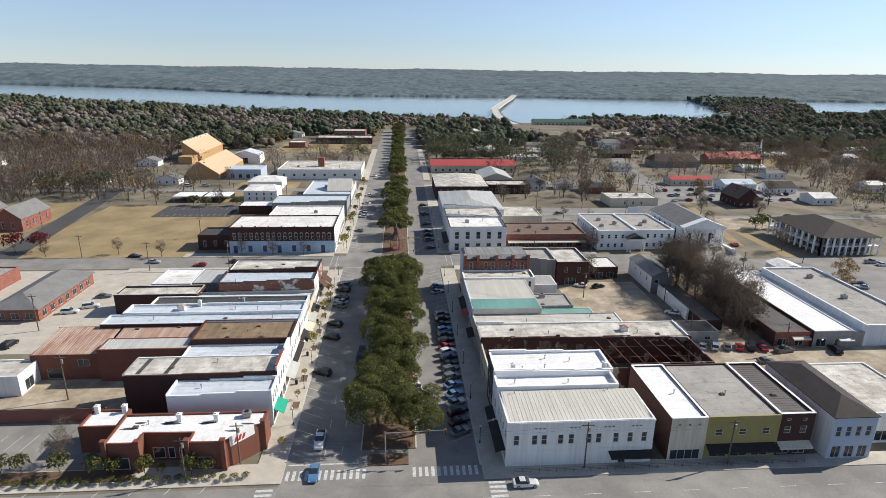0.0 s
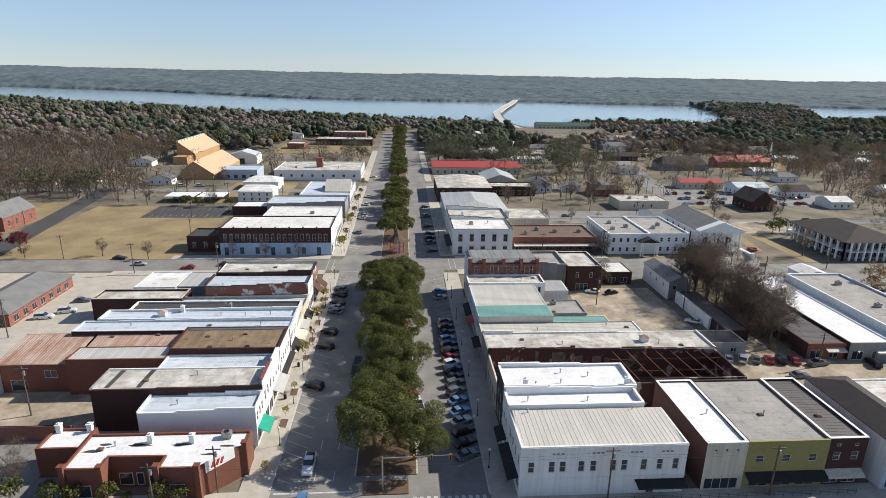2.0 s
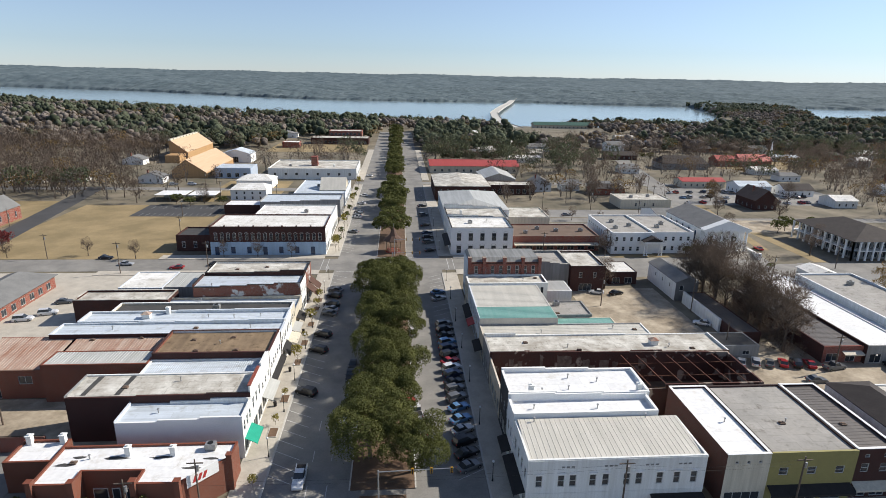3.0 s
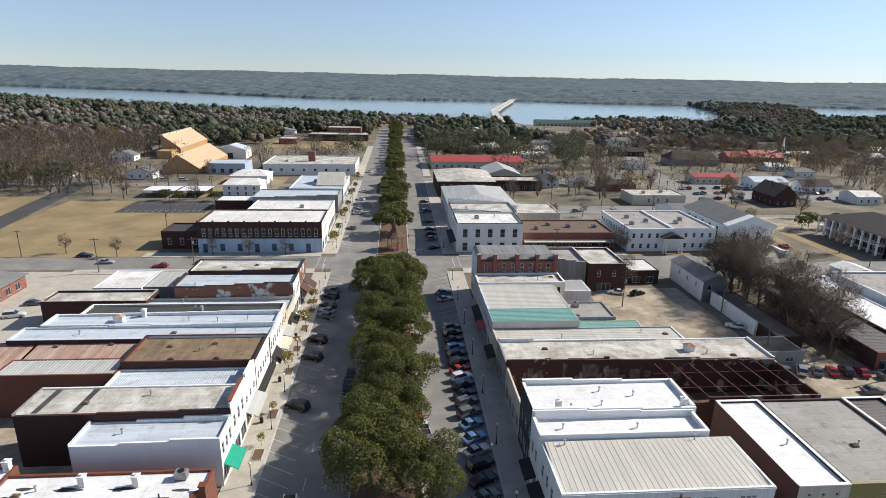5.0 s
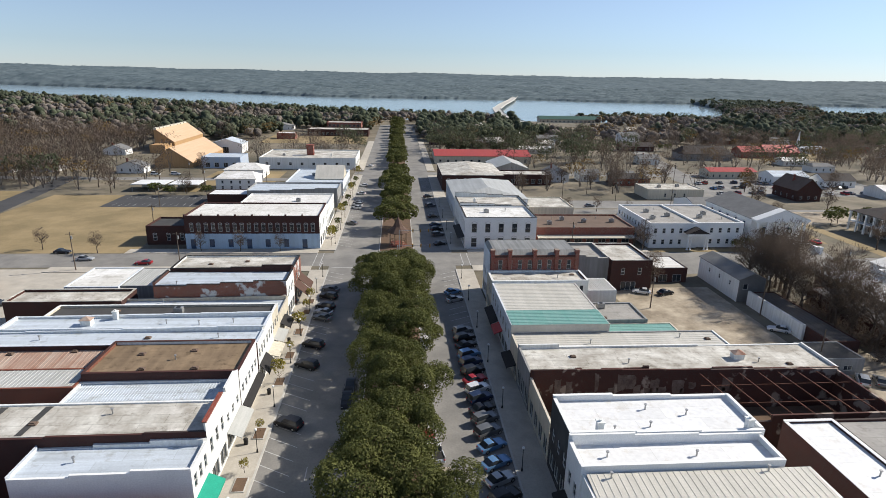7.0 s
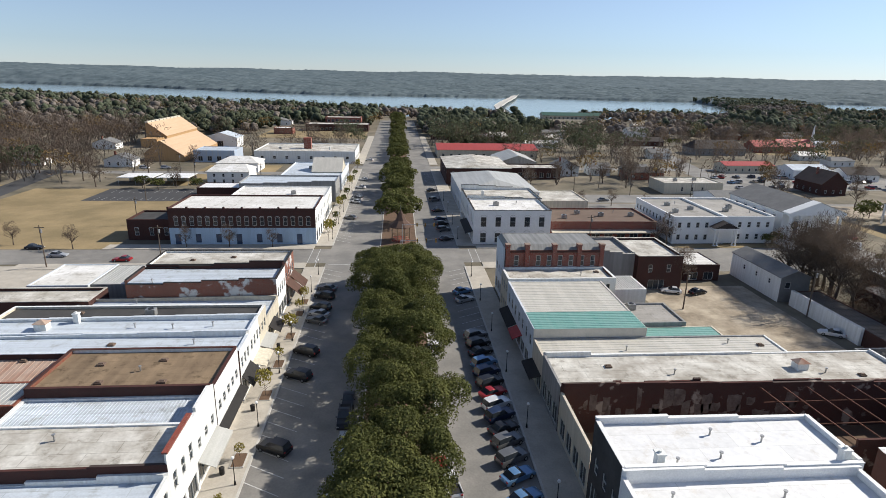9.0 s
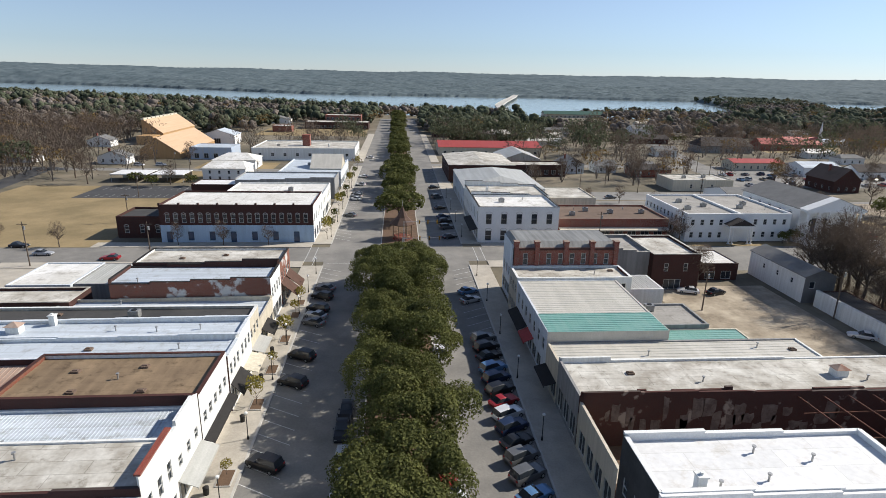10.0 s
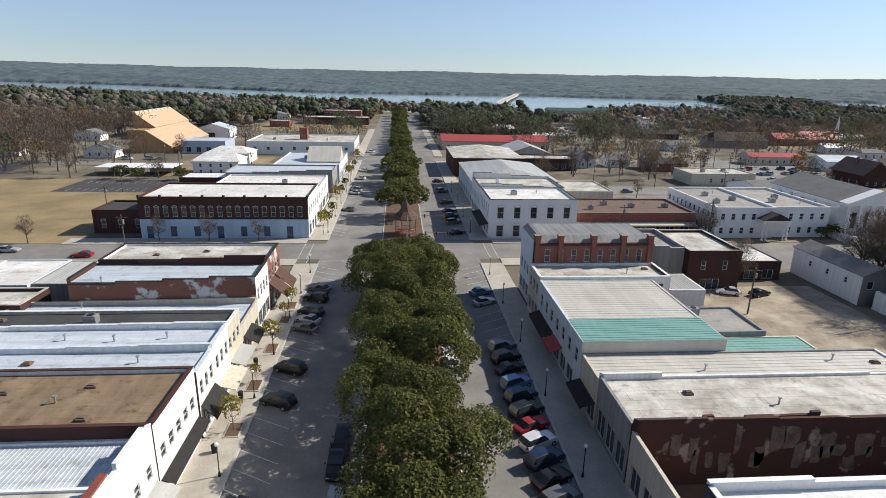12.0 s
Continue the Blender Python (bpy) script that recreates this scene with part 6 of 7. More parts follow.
# the golden auditorium: two great steep roofs
gd = thing("auditorium", -141, 368, 0, "golden-walled auditorium with two steep pale roofs", "auditorium")
for nm, prof, y0, y1 in (("low_hall", [(3, 0), (24, 0), (24, 3.2), (12.0, 11.2), (3, 4.2)], 2, 62), ("high_hall", [(-25.5, 0), (-12.5, 0), (-12.5, 6.0), (-24, 14.4), (-25.5, 14.4)], 76, 136)):
    bm = bmesh.new()
    a, c = [bm.verts.new((x, y0, z)) for x, z in prof], [bm.verts.new((x, y1, z)) for x, z in prof]
    bm.faces.new(a), bm.faces.new(c[::-1])
    for k in range(5):
        bm.faces.new((a[k], c[k], c[(k + 1) % 5], a[(k + 1) % 5]))
    bmesh.ops.recalc_face_normals(bm, faces=bm.faces)
    hall = part(nm, bm, M["gold"], gd)
    for k in ((2, 3) if nm == "low_hall" else (2,)):
        bm = bmesh.new()
        (xa, za), (xb, zb) = prof[k], prof[k + 1]
        n_ = Vector((za - zb, 0, xb - xa)).normalized() * (-0.25 if xb < xa else 0.25)
        lo = [Vector((x, y, z)) for x, z, y in ((xa, za, y0 - 0.5), (xb, zb, y0 - 0.5), (xb, zb, y1 + 0.5), (xa, za, y1 + 0.5))]
        vs = [bm.verts.new(v + n_ * 0.05) for v in lo] + [bm.verts.new(v + n_) for v in lo]
        for f in ((0, 1, 2, 3), (7, 6, 5, 4), (0, 4, 5, 1), (1, 5, 6, 2), (2, 6, 7, 3), (3, 7, 4, 0)):
            bm.faces.new([vs[i] for i in f])
        bmesh.ops.recalc_face_normals(bm, faces=bm.faces)
        part("roof", bm, M["gold_roof"], gd)
for k in range(9):
    bm = bmesh.new()
    box(bm, -25.7, -23.8, 76 + k * 6.7, 76 + k * 6.7 + 5.6, 14.41, 15.5)
    part("parapet_block", bm, M["cream"], gd)
bm = bmesh.new()
box(bm, -24, -14, 62.5, 75.9, 0, 5.5)
part("link", bm, M["gold"], gd)

lk = gable(196, 282, 824, 842, 5.0, 9.0, "cream", "metal_dark_green", "long lakeside lodge with dark green roof", "x", 1.0, {"S": row(14, 2, 84, 1.0, 2.4, 2.2, "shop")}, "lakeside_lodge", "building")
lk.location.z = -5.2
for u in (4.2, 9.0, 13.8):
    wr = thing("wreath", 119 + u, 210.36, 5.4, "round dark green winter wreath on the church front", "wreath", "wreaths of the church")
    bm = bmesh.new()
    rings = [[bm.verts.new((math.cos(q0) * (0.85 + 0.24 * math.cos(q1)), -0.1 + 0.24 * math.sin(q1), math.sin(q0) * (0.85 + 0.24 * math.cos(q1)))) for q1 in (0, 1.05, 2.1, 3.15, 4.2, 5.25)] for q0 in [2 * math.pi * j / 16 for j in range(16)]]
    for j in range(16):
        for i in range(6):
            bm.faces.new((rings[j][i], rings[(j + 1) % 16][i], rings[(j + 1) % 16][(i + 1) % 6], rings[j][(i + 1) % 6]))
    bmesh.ops.recalc_face_normals(bm, faces=bm.faces)
    part("greenery", bm, M["pine_far"], wr)
# low school at the street's end, sheds, cottages
shop(-80, -26, 558, 580, 6.0, "brick_dark", "roof_white_dirty", "low dark brick school with pale roof", 0.4, name="school", group="school", win={"S": row(14, 1, 53, 1.0, 2.4, 2.2, "shop")})
shop(-66, -34, 585, 605, 10.0, "brick", "roof_white_dirty", "taller brick school hall", 0.5, name="school", group="school", win={"S": row(8, 1, 31, 6, 2.4, 2.2, "shop")})
shop(-101, -86, 528, 540, 5.0, "brick", "roof_white", "small brick pavilion with white roof", 0.3, name="pavilion", group="")
shop(26, 40, 500, 506, 4.4, "brick_dark", "roof_tan", "small brown shed by the street", 0.2, name="street_shed", group="")
for x, y, w, d in ((-286, 330, 14, 10), (-262, 345, 12, 10), (-238, 352, 14, 11), (-214, 348, 12, 10), (-196, 352, 14, 10), (-190, 420, 14, 10), (-160, 620, 18, 12), (-124, 610, 22, 14), (-300, 420, 14, 10), (-330, 330, 14, 12), (-150, 350, 14, 9)):
    gable(x, x + w, y, y + d, 3.6, 6.4, "white_clean", "shingle_grey", "small white cottage among bare trees", "x" if (int(x) % 2) else "y", 0.5, {"S": row(3, 0.5, w - 0.5, 1, 1.0, 1.5)}, "cottage", "house", "cottages among the trees", chimney=(w * 0.3, d * 0.5))
for x, y, rz in ((-176, 243, 0), (-197, 246, 0)):
    gable(x, x + 12, y, y + 22, 5.6, 10.4, "brick", "shingle_grey", "brick chapel with steep dark roof beside the lawn", "y", 0.3, {"S": row(2, 2, 10, 1.4, 1.2, 2.6, "arch"), "E": row(4, 1, 21, 1.4, 1.2, 2.6)}, "brick_chapel", "chapel", "brick chapel")
gable(-114.5, -101.5, 146.5, 177, 3.8, 6.8, {"S": "brick", "N": "brick", "E": "brick", "W": "brick"}, "shingle_grey", "low brick store with grey hipped roof", "y", 0.8, {"E": row(7, 1, 29, 0.6, 2.0, 2.0, "shop"), "S": row(3, 0.6, 12.4, 0.6, 2.2, 2.0, "shop")}, "grey_roof_store", "building", hip=6)
shop(-150, -128, 152, 182, 4.6, "brick", "roof_grey", "low brick store beside the parking lot", 0.4, name="low_brick_store", group="", win={"S": row(5, 1, 21, 0.6, 2.2, 2.0, "shop")})
shop(-95, -82, 106, 114, 5.0, "white", "roof_white_dirty", "white rear shed with stained roof", 0.3, name="rear_shed", group="", win={"E": [(2, 0.2, 3, 2.6, "shop")]})


# ---- trees ----
def crown_arrays(kind, seed, leaves, size):
    """Leaf faces of one crown of unit size, as arrays of quads."""
    r = np.random.RandomState(seed)
    if kind == "oak":
        nc = 44
        a, h = r.uniform(0, 2 * math.pi, nc), r.uniform(-0.25, 0.75, nc)
        rad_ = np.sqrt(np.maximum(0.05, 1 - (h * 0.9) ** 2)) * r.uniform(0.1, 0.82, nc) ** 0.6 * 0.9
        cs = np.stack([np.cos(a) * rad_, np.sin(a) * rad_, h * 0.62], 1)
        cr = r.uniform(0.17, 0.34, nc)
    elif kind == "pine":
        nc = 14
        h = r.uniform(-0.8, 1.0, nc)
        a = r.uniform(0, 2 * math.pi, nc)
        rad_ = 0.5 * (1 - (h + 0.8) / 2.2) * r.uniform(0.4, 1.1, nc)
        cs = np.stack([np.cos(a) * rad_, np.sin(a) * rad_, h], 1)
        cr = r.uniform(0.22, 0.36, nc)
    else:
        nc = 18
        a, h = r.uniform(0, 2 * math.pi, nc), r.uniform(-0.7, 0.9, nc)
        rad_ = np.sqrt(np.maximum(0.05, 1 - h ** 2)) * r.uniform(0.2, 0.75, nc)
        cs = np.stack([np.cos(a) * rad_, np.sin(a) * rad_, h * 0.9], 1)
        cr = r.uniform(0.25, 0.42, nc)
    k = r.randint(0, nc, leaves)
    d = r.normal(size=(leaves, 3))
    d /= np.linalg.norm(d, axis=1)[:, None]
    d[:, 2] = np.where(d[:, 2] < -0.35, -d[:, 2], d[:, 2])
    pos = cs[k] + d * (cr[k] * r.uniform(0.75, 1.08, leaves))[:, None]
    if kind in ("oak", "pine"):
        keep = np.ones(leaves, bool)
        for c_, q_ in zip(cs, cr):
            keep &= np.linalg.norm(pos - c_, axis=1) > q_ * 0.72
        pos, d = pos[keep], d[keep]
        leaves = len(pos)
    nrm = d + r.normal(scale=0.55, size=d.shape)
    nrm /= np.linalg.norm(nrm, axis=1)[:, None]
    t = np.cross(nrm, r.normal(size=d.shape))
    t /= np.linalg.norm(t, axis=1)[:, None]
    s = np.cross(nrm, t)
    if kind in ("bare", "twig"):
        up = d * 0.8 + np.array([0, 0, 0.3]) + r.normal(scale=0.45, size=d.shape)
        t = up / np.linalg.norm(up, axis=1)[:, None]
        s = np.cross(t, nrm)
        s /= np.linalg.norm(s, axis=1)[:, None] + 1e-6
        L, Wd = (size * 1.7, size * 0.26) if kind == "bare" else (size * 3.0, size * 0.10)
    else:
        L, Wd = size, size * 0.6
    f = r.uniform(0.7, 1.3, (leaves, 1))
    q = np.stack([pos - t * L * f - s * Wd * f, pos - t * L * f * 0.4 + s * Wd * f, pos + t * L * f + s * Wd * f * 0.5, pos + t * L * f * 0.5 - s * Wd * f], 1)
    return q.reshape(-1, 3)


def quads_mesh(name, v, material):
    me = bpy.data.meshes.new(name)
    n = len(v)
    me.vertices.add(n)
    me.vertices.foreach_set("co", v.astype(np.float32).ravel())
    me.loops.add(n)
    me.loops.foreach_set("vertex_index", np.arange(n, dtype=np.int32))
    me.polygons.add(n // 4)
    me.polygons.foreach_set("loop_start", np.arange(0, n, 4, dtype=np.int32))
    me.update(calc_edges=True)
    me.materials.append(M[material])
    return me


def trunk_mesh(name, height, r, seed, limbs=7, spread=0.5, twigs=0):
    q = random.Random(seed)
    bm = bmesh.new()
    z = 0.0
    p = Vector((0, 0, -0.1))
    path = [p]
    for k in range(4):
        p = p + Vector((q.uniform(-0.12, 0.12) * height * 0.2, q.uniform(-0.12, 0.12) * height * 0.2, height * 0.17))
        path.append(p)
    for k in range(4):
        tube(bm, path[k], path[k + 1], r * (1 - 0.18 * k), r * (1 - 0.18 * (k + 1)), 7, False)
    for k in range(limbs):
        a = 2 * math.pi * k / limbs + q.uniform(-0.3, 0.3)
        s = path[2].lerp(path[4], q.random())
        e = s + Vector((math.cos(a) * spread * height, math.sin(a) * spread * height, height * q.uniform(0.2, 0.42))) * q.uniform(0.6, 1.0)
        mid = s.lerp(e, 0.5) + Vector((0, 0, 0.05 * height))
        tube(bm, s, mid, r * 0.42, r * 0.28, 5, False), tube(bm, mid, e, r * 0.28, r * 0.1, 5, False)
        for j in range(twigs):
            c = mid.lerp(e, q.random())
            t = c + Vector((q.uniform(-1, 1), q.uniform(-1, 1), q.uniform(0.1, 1.2))) * height * 0.17
            tube(bm, c, t, r * 0.11, r * 0.03, 3, False)
            for i in range(3):
                g = c.lerp(t, q.uniform(0.3, 1))
                tube(bm, g, g + Vector((q.uniform(-1, 1), q.uniform(-1, 1), q.uniform(0, 1))) * height * 0.08, r * 0.04, r * 0.02, 3, False)
    return mesh_of(name, bm, M["bark"])


def tree_kind(kind, n, leaves, size, rx, rz, zc, material, height, tr, limbs=7):
    out = []
    for s in range(n):
        v = crown_arrays(kind, 100 + s * 7 + len(material), leaves, size) * np.array([rx, rx, rz]) + np.array([0, 0, zc])
        out.append((quads_mesh("crown", v, material), trunk_mesh("trunk", height, tr, 40 + s, limbs)))
    return out


FAR_OAKS = tree_kind("oak", 3, 8000, 0.042, 8.0, 6.8, 6.2, "oak_leaf", 8.5, 0.45)
OAKS = tree_kind("oak", 4, 52000, 0.018, 8.6, 7.4, 6.6, "oak_leaf", 8.5, 0.45)


def plant(kinds, k, x, y, sc, rz, name, label, category, group="", z=0.0):
    cr, tr = kinds[k % len(kinds)]
    t = thing(name, x, y, z, label, category, group, rz)
    t.scale = (sc[0], sc[1], sc[2])
    part("trunk", tr, None, t)
    part("crown", cr, None, t)
    return t


for k, (x, y, s, sz) in enumerate(((-2.4, 91, 1.0, 1.0), (5.0, 87, 0.78, 0.84), (-0.5, 100, 0.95, 1.0), (1.4, 111, 0.95, 1.0), (-1.2, 120, 0.85, 0.95), (1.5, 131, 1.0, 1.1), (-1.5, 140, 0.85, 0.95), (1.0, 150, 0.95, 1.05),
                                   (-3.0, 160, 0.9, 1.0), (3.2, 164, 0.85, 0.95), (-0.8, 171, 1.0, 0.9), (4.0, 176, 0.72, 0.72), (-6.0, 175, 0.6, 0.7),
                                   (-0.5, 232, 1.1, 0.95), (-0.6, 268, 0.9, 0.85), (0.0, 288, 1.1, 1.0), (-1.5, 318, 0.8, 0.8), (1.0, 336, 0.8, 0.8), (-0.5, 374, 0.85, 0.8), (0.2, 396, 0.9, 0.8), (0.3, 420, 0.85, 0.8), (-0.5, 446, 0.8, 0.7), (0, 480, 0.8, 0.7), (-1, 508, 0.8, 0.7), (0.5, 254, 0.8, 0.75), (0.4, 278, 0.8, 0.8), (-0.4, 303, 0.85, 0.8), (0.6, 328, 0.75, 0.7), (0.3, 385, 0.8, 0.7), (-0.6, 408, 0.8, 0.7), (0.2, 433, 0.8, 0.7), (0.3, 463, 0.8, 0.7), (-0.3, 494, 0.8, 0.7), (0.6, 526, 0.9, 0.8), (-0.8, 548, 0.9, 0.8), (0.4, 574, 1.0, 0.9), (-0.5, 604, 1.0, 0.9), (0.5, 636, 1.1, 1.0), (0, 668, 1.1, 1.0))):
    plant(OAKS if y < 230 else FAR_OAKS, k, x, y, (s, s, sz), k * 67, "oak_tree", "old evergreen oak with dense dark crown on the median", "tree", "oaks of the median")

BARE = [(quads_mesh("crown", crown_arrays("twig", 5 + s, 2200, 0.035) * np.array([4.2, 4.2, 4.6]) + np.array([0, 0, 6.6]), "bare_twig"), trunk_mesh("trunk", 8.0, 0.28, 9 + s, 9, 0.45, 10)) for s in range(3)]
RED = tree_kind("oak", 1, 1600, 0.07, 4.2, 4.6, 4.6, "red_leaf", 5.0, 0.18)
YEL = tree_kind("oak", 2, 700, 0.09, 1.5, 2.2, 2.9, "yellow_leaf", 3.2, 0.07)
SHR = tree_kind("oak", 2, 900, 0.09, 1.5, 1.5, 1.6, "oak_leaf", 1.8, 0.07)
ORG = tree_kind("bare", 1, 1500, 0.05, 5.0, 5.4, 6.4, "tan_leaf", 7.0, 0.25)
PIN = tree_kind("pine", 3, 900, 0.075, 4.6, 6.2, 7.6, "pine_leaf", 12, 0.22)


def bare(x, y, s, k):
    cr, tr = BARE[k % 3]
    t = thing("bare_tree", x, y, 0, "leafless grey-brown winter tree with fine twigs", "tree", "bare trees", k * 71)
    t.scale = (s, s, s)
    part("trunk", tr, None, t)
    part("crown", cr, None, t)


q = random.Random(3)
for k in range(24):
    bare(95.5 + q.random() * 7.5, 126 + q.random() * 50, 1.0 + q.random() * 0.7, k)
for k, (x, y, s) in enumerate(((-60, 82, 0.8), (68, 172, 0.9), (-90, 205, 0.6), (-48, 206, 0.6), (-60, 206.4, 0.55), (-36, 206, 0.5), (82, 209, 0.8), (78, 207, 0.7), (126, 195, 0.8), (162, 206, 1.1), (148, 240, 0.8), (-108, 209, 0.6), (-134, 206.5, 0.6), (105, 300, 1.1), (112, 315, 1.2),
                                (98, 312, 1.0), (128, 320, 1.2), (145, 330, 1.0), (200, 300, 1.0), (170, 290, 1.0), (185, 260, 1.0), (88, 330, 1.1), (75, 312, 0.9), (160, 270, 0.9), (-95, 296, 0.9), (-128, 296, 1.1), (-140, 310, 1.2), (-120, 330, 1.1), (-150, 335, 1.2), (-170, 330, 1.3), (-190, 330, 1.2), (-215, 335, 1.2), (-105, 350, 1.0), (60, 300, 0.9), (210, 290, 1.2), (84, 262, 0.6), (96, 258, 0.5), (70, 258, 0.6))):
    bare(x, y, s, k)
for k, (x, y) in enumerate(((-149, 213), (-139.5, 213.5))):
    plant(RED, 0, x, y, (1, 1, 1), k * 80, "red_tree", "round dark red-leaved tree on the lawn", "tree", "red trees")
plant(RED, 0, -27.5, 292, (0.6, 0.6, 0.7), 30, "red_tree", "small dark red-leaved street tree", "tree")
plant(ORG, 0, 176, 306, (1, 1, 1), 0, "orange_tree", "tree with orange-brown winter leaves", "tree")
plant(ORG, 0, 153.5, 161, (0.95, 0.95, 1.0), 50, "orange_tree", "tree with thin brown winter leaves", "tree")
for k, (y, s) in enumerate(((101.5, 0.5), (111, 0.5), (126, 1.0), (137, 0.6), (147.5, 1.0), (158, 0.7), (164, 0.8), (84, 0.6))):
    plant(YEL, k, -20.6, y, (s, s, s), k * 50, "street_tree", "slim young street tree with yellow-green leaves", "tree", "street trees", 0.17)
for k, y in enumerate((212, 222, 234, 246, 262, 276, 290, 306, 322, 340)):
    plant(SHR if k % 3 else YEL, k, -20.8, y, (1, 1, 1.5), k * 50, "street_tree", "small bushy street tree in the pavement", "tree", "street trees", 0.17)
for k, (x, y, h_) in enumerate(((-73, 79.0, 1.5), (-69.3, 79.2, 1.5), (-65.8, 79.2, 1.5), (-58.8, 78.5, 1.75), (-52.6, 78.2, 1.55), (-49.0, 77.8, 1.45), (-43.6, 77.6, 1.5), (-35.5, 77.6, 1.5), (-32.5, 77.4, 1.2), (-40.8, 77.8, 0.85), (-77, 79, 1.4), (-81, 79, 1.5))):
    plant(SHR, k, x, y, (h_ * 0.8, h_ * 0.8, h_), k * 63, "small_tree", "small bushy evergreen tree in a planting bed", "tree", "small trees of the planting bed", 0.17)
for k in range(30):
    x = -82 + k * 1.95
    if -31 < x < -29.4:
        continue
    plant(SHR, k, x, 75.6 + 0.25 * (k % 3), (0.62, 0.5, 0.42), k * 63, "shrub", "low clipped dark shrub along the kerb", "shrub", "shrubs along the pavement", 0.17)
for k, (x, y, s) in enumerate(((112.5, 206.5, 1.5), (117, 208.4, 1.6), (135.5, 190, 1.0), (170, 238, 2.6), (176, 242, 2.8), (183, 240, 2.4), (190, 243, 2.6), (-100, 290, 2.0), (-108, 294, 2.2), (-85, 292, 2.0), (206, 472, 2.4), (214, 474, 2.5))):
    plant(SHR, k, x, y, (s, s, s * 0.9), k * 63, "evergreen_bush", "dense dark evergreen bush", "shrub", "evergreen bushes")

# woods: crowds of trees nobody could count
built = []
for o in list(scene.objects):
    if o.parent is None and o.type == "EMPTY":
        ws = [c for c in o.children if c.name.startswith("wall")]
        if ws:
            pts = [o.matrix_basis @ v.co for w in ws for v in w.data.vertices]
            built.append((min(p.x for p in pts) - 4, max(p.x for p in pts) + 4, min(p.y for p in pts) - 6, max(p.y for p in pts) + 4))
built += [(-160, -92, 290, 372), (-178, -100, 360, 512), (-21, 21, 200, 720), (130, 262, 600, 1100), (-152, -24, 200, 300), (-100, -24, 300, 366), (22, 100, 200, 300), (80, 165, 176, 262), (-290, -150, 196, 304), (22, 60, 300, 430), (60, 160, 255, 290), (153, 262, 292, 348), (140, 162, 150, 300), (160, 188, 300, 530), (-110, -24, 500, 600), (150, 250, 700, 1100), (-24, 300, 348, 364), (190, 300, 425, 470)]


def wood_spots(seed, tries):
    r = random.Random(seed)
    out = []
    for _ in range(tries):
        y = 205 + (r.random() ** 1.15) * 1450
        x = (r.random() * 2 - 1) * (200 + y * 0.85)
        if y < 300 and x > -150:
            continue
        if any(a < x < b2 and c < y < d for a, b2, c, d in built):
            continue
        east_town = 24 < x < 330 and y < 520
        mid_town = -100 < x < 24 and y < 560
        if (east_town and r.random() > 0.6) or (mid_town and r.random() > 0.25):
            continue
        if x > 330 and y < 420 and r.random() > 0.75:
            continue
        z = land_z(x, y)
        if z < -13.2:
            continue
        out.append((x, y, z, r, east_town or mid_town))
    return out


def wood(name, spots, kind, leaves, size, rx, rz, zc, material, label):
    protos = [crown_arrays(kind, 300 + s + len(name), leaves, size) * np.array([rx, rx, rz]) + np.array([0, 0, zc]) for s in range(5)]
    vs = []
    for k, (x, y, z, r, *_) in enumerate(spots):
        a, s = r.random() * 6.28, 0.65 + r.random() * 0.75
        c, d = math.cos(a) * s, math.sin(a) * s
        p = protos[k % 5]
        vs.append(np.stack([p[:, 0] * c - p[:, 1] * d + x, p[:, 0] * d + p[:, 1] * c + y, p[:, 2] * (s * (0.85 + 0.3 * r.random())) + z - 0.3], 1))
    tagged(part(name, quads_mesh(name, np.concatenate(vs), material), None), label, "woods", kind="stuff")


bmx = bmesh.new()
bmesh.ops.create_icosphere(bmx, subdivisions=1, radius=1.0)
ICO_V = np.array([v.co[:] for v in bmx.verts])
ICO_F = np.array([[v.index for v in f.verts] for f in bmx.faces])
bmx.free()


def round_wood(name, spots, lobes, rx, rz, zc, material, label):
    """Crowds of far crowns, each of several uneven rounded clumps."""
    r = np.random.RandomState(5 + len(name))
    vs, fs, k = [], [], 0
    for x, y, z, q_, *_ in spots:
        s = 0.65 + q_.random() * 0.7
        for j in range(lobes):
            o = r.normal(size=3) * (0.42, 0.42, 0.34) if lobes > 1 else np.zeros(3)
            f = r.uniform(0.4, 0.68) if lobes > 1 else 1.0
            v = (ICO_V * r.uniform(0.75, 1.22, (len(ICO_V), 1)) * f + o) * (rx * s, rx * s, rz * s) + (x, y, z + zc * s)
            vs.append(v)
            fs.append(ICO_F + k)
            k += len(ICO_V)
    v, f = np.concatenate(vs), np.concatenate(fs)
    me = bpy.data.meshes.new(name)
    me.vertices.add(len(v))
    me.vertices.foreach_set("co", v.astype(np.float32).ravel())
    me.loops.add(f.size)
    me.loops.foreach_set("vertex_index", f.astype(np.int32).ravel())
    me.polygons.add(len(f))
    me.polygons.foreach_set("loop_start", np.arange(0, f.size, 3, dtype=np.int32))
    me.polygons.foreach_set("use_smooth", np.ones(len(f), bool))
    me.update(calc_edges=True)
    me.materials.append(M[material])
    tagged(part(name, me, None), label, "woods", kind="stuff")


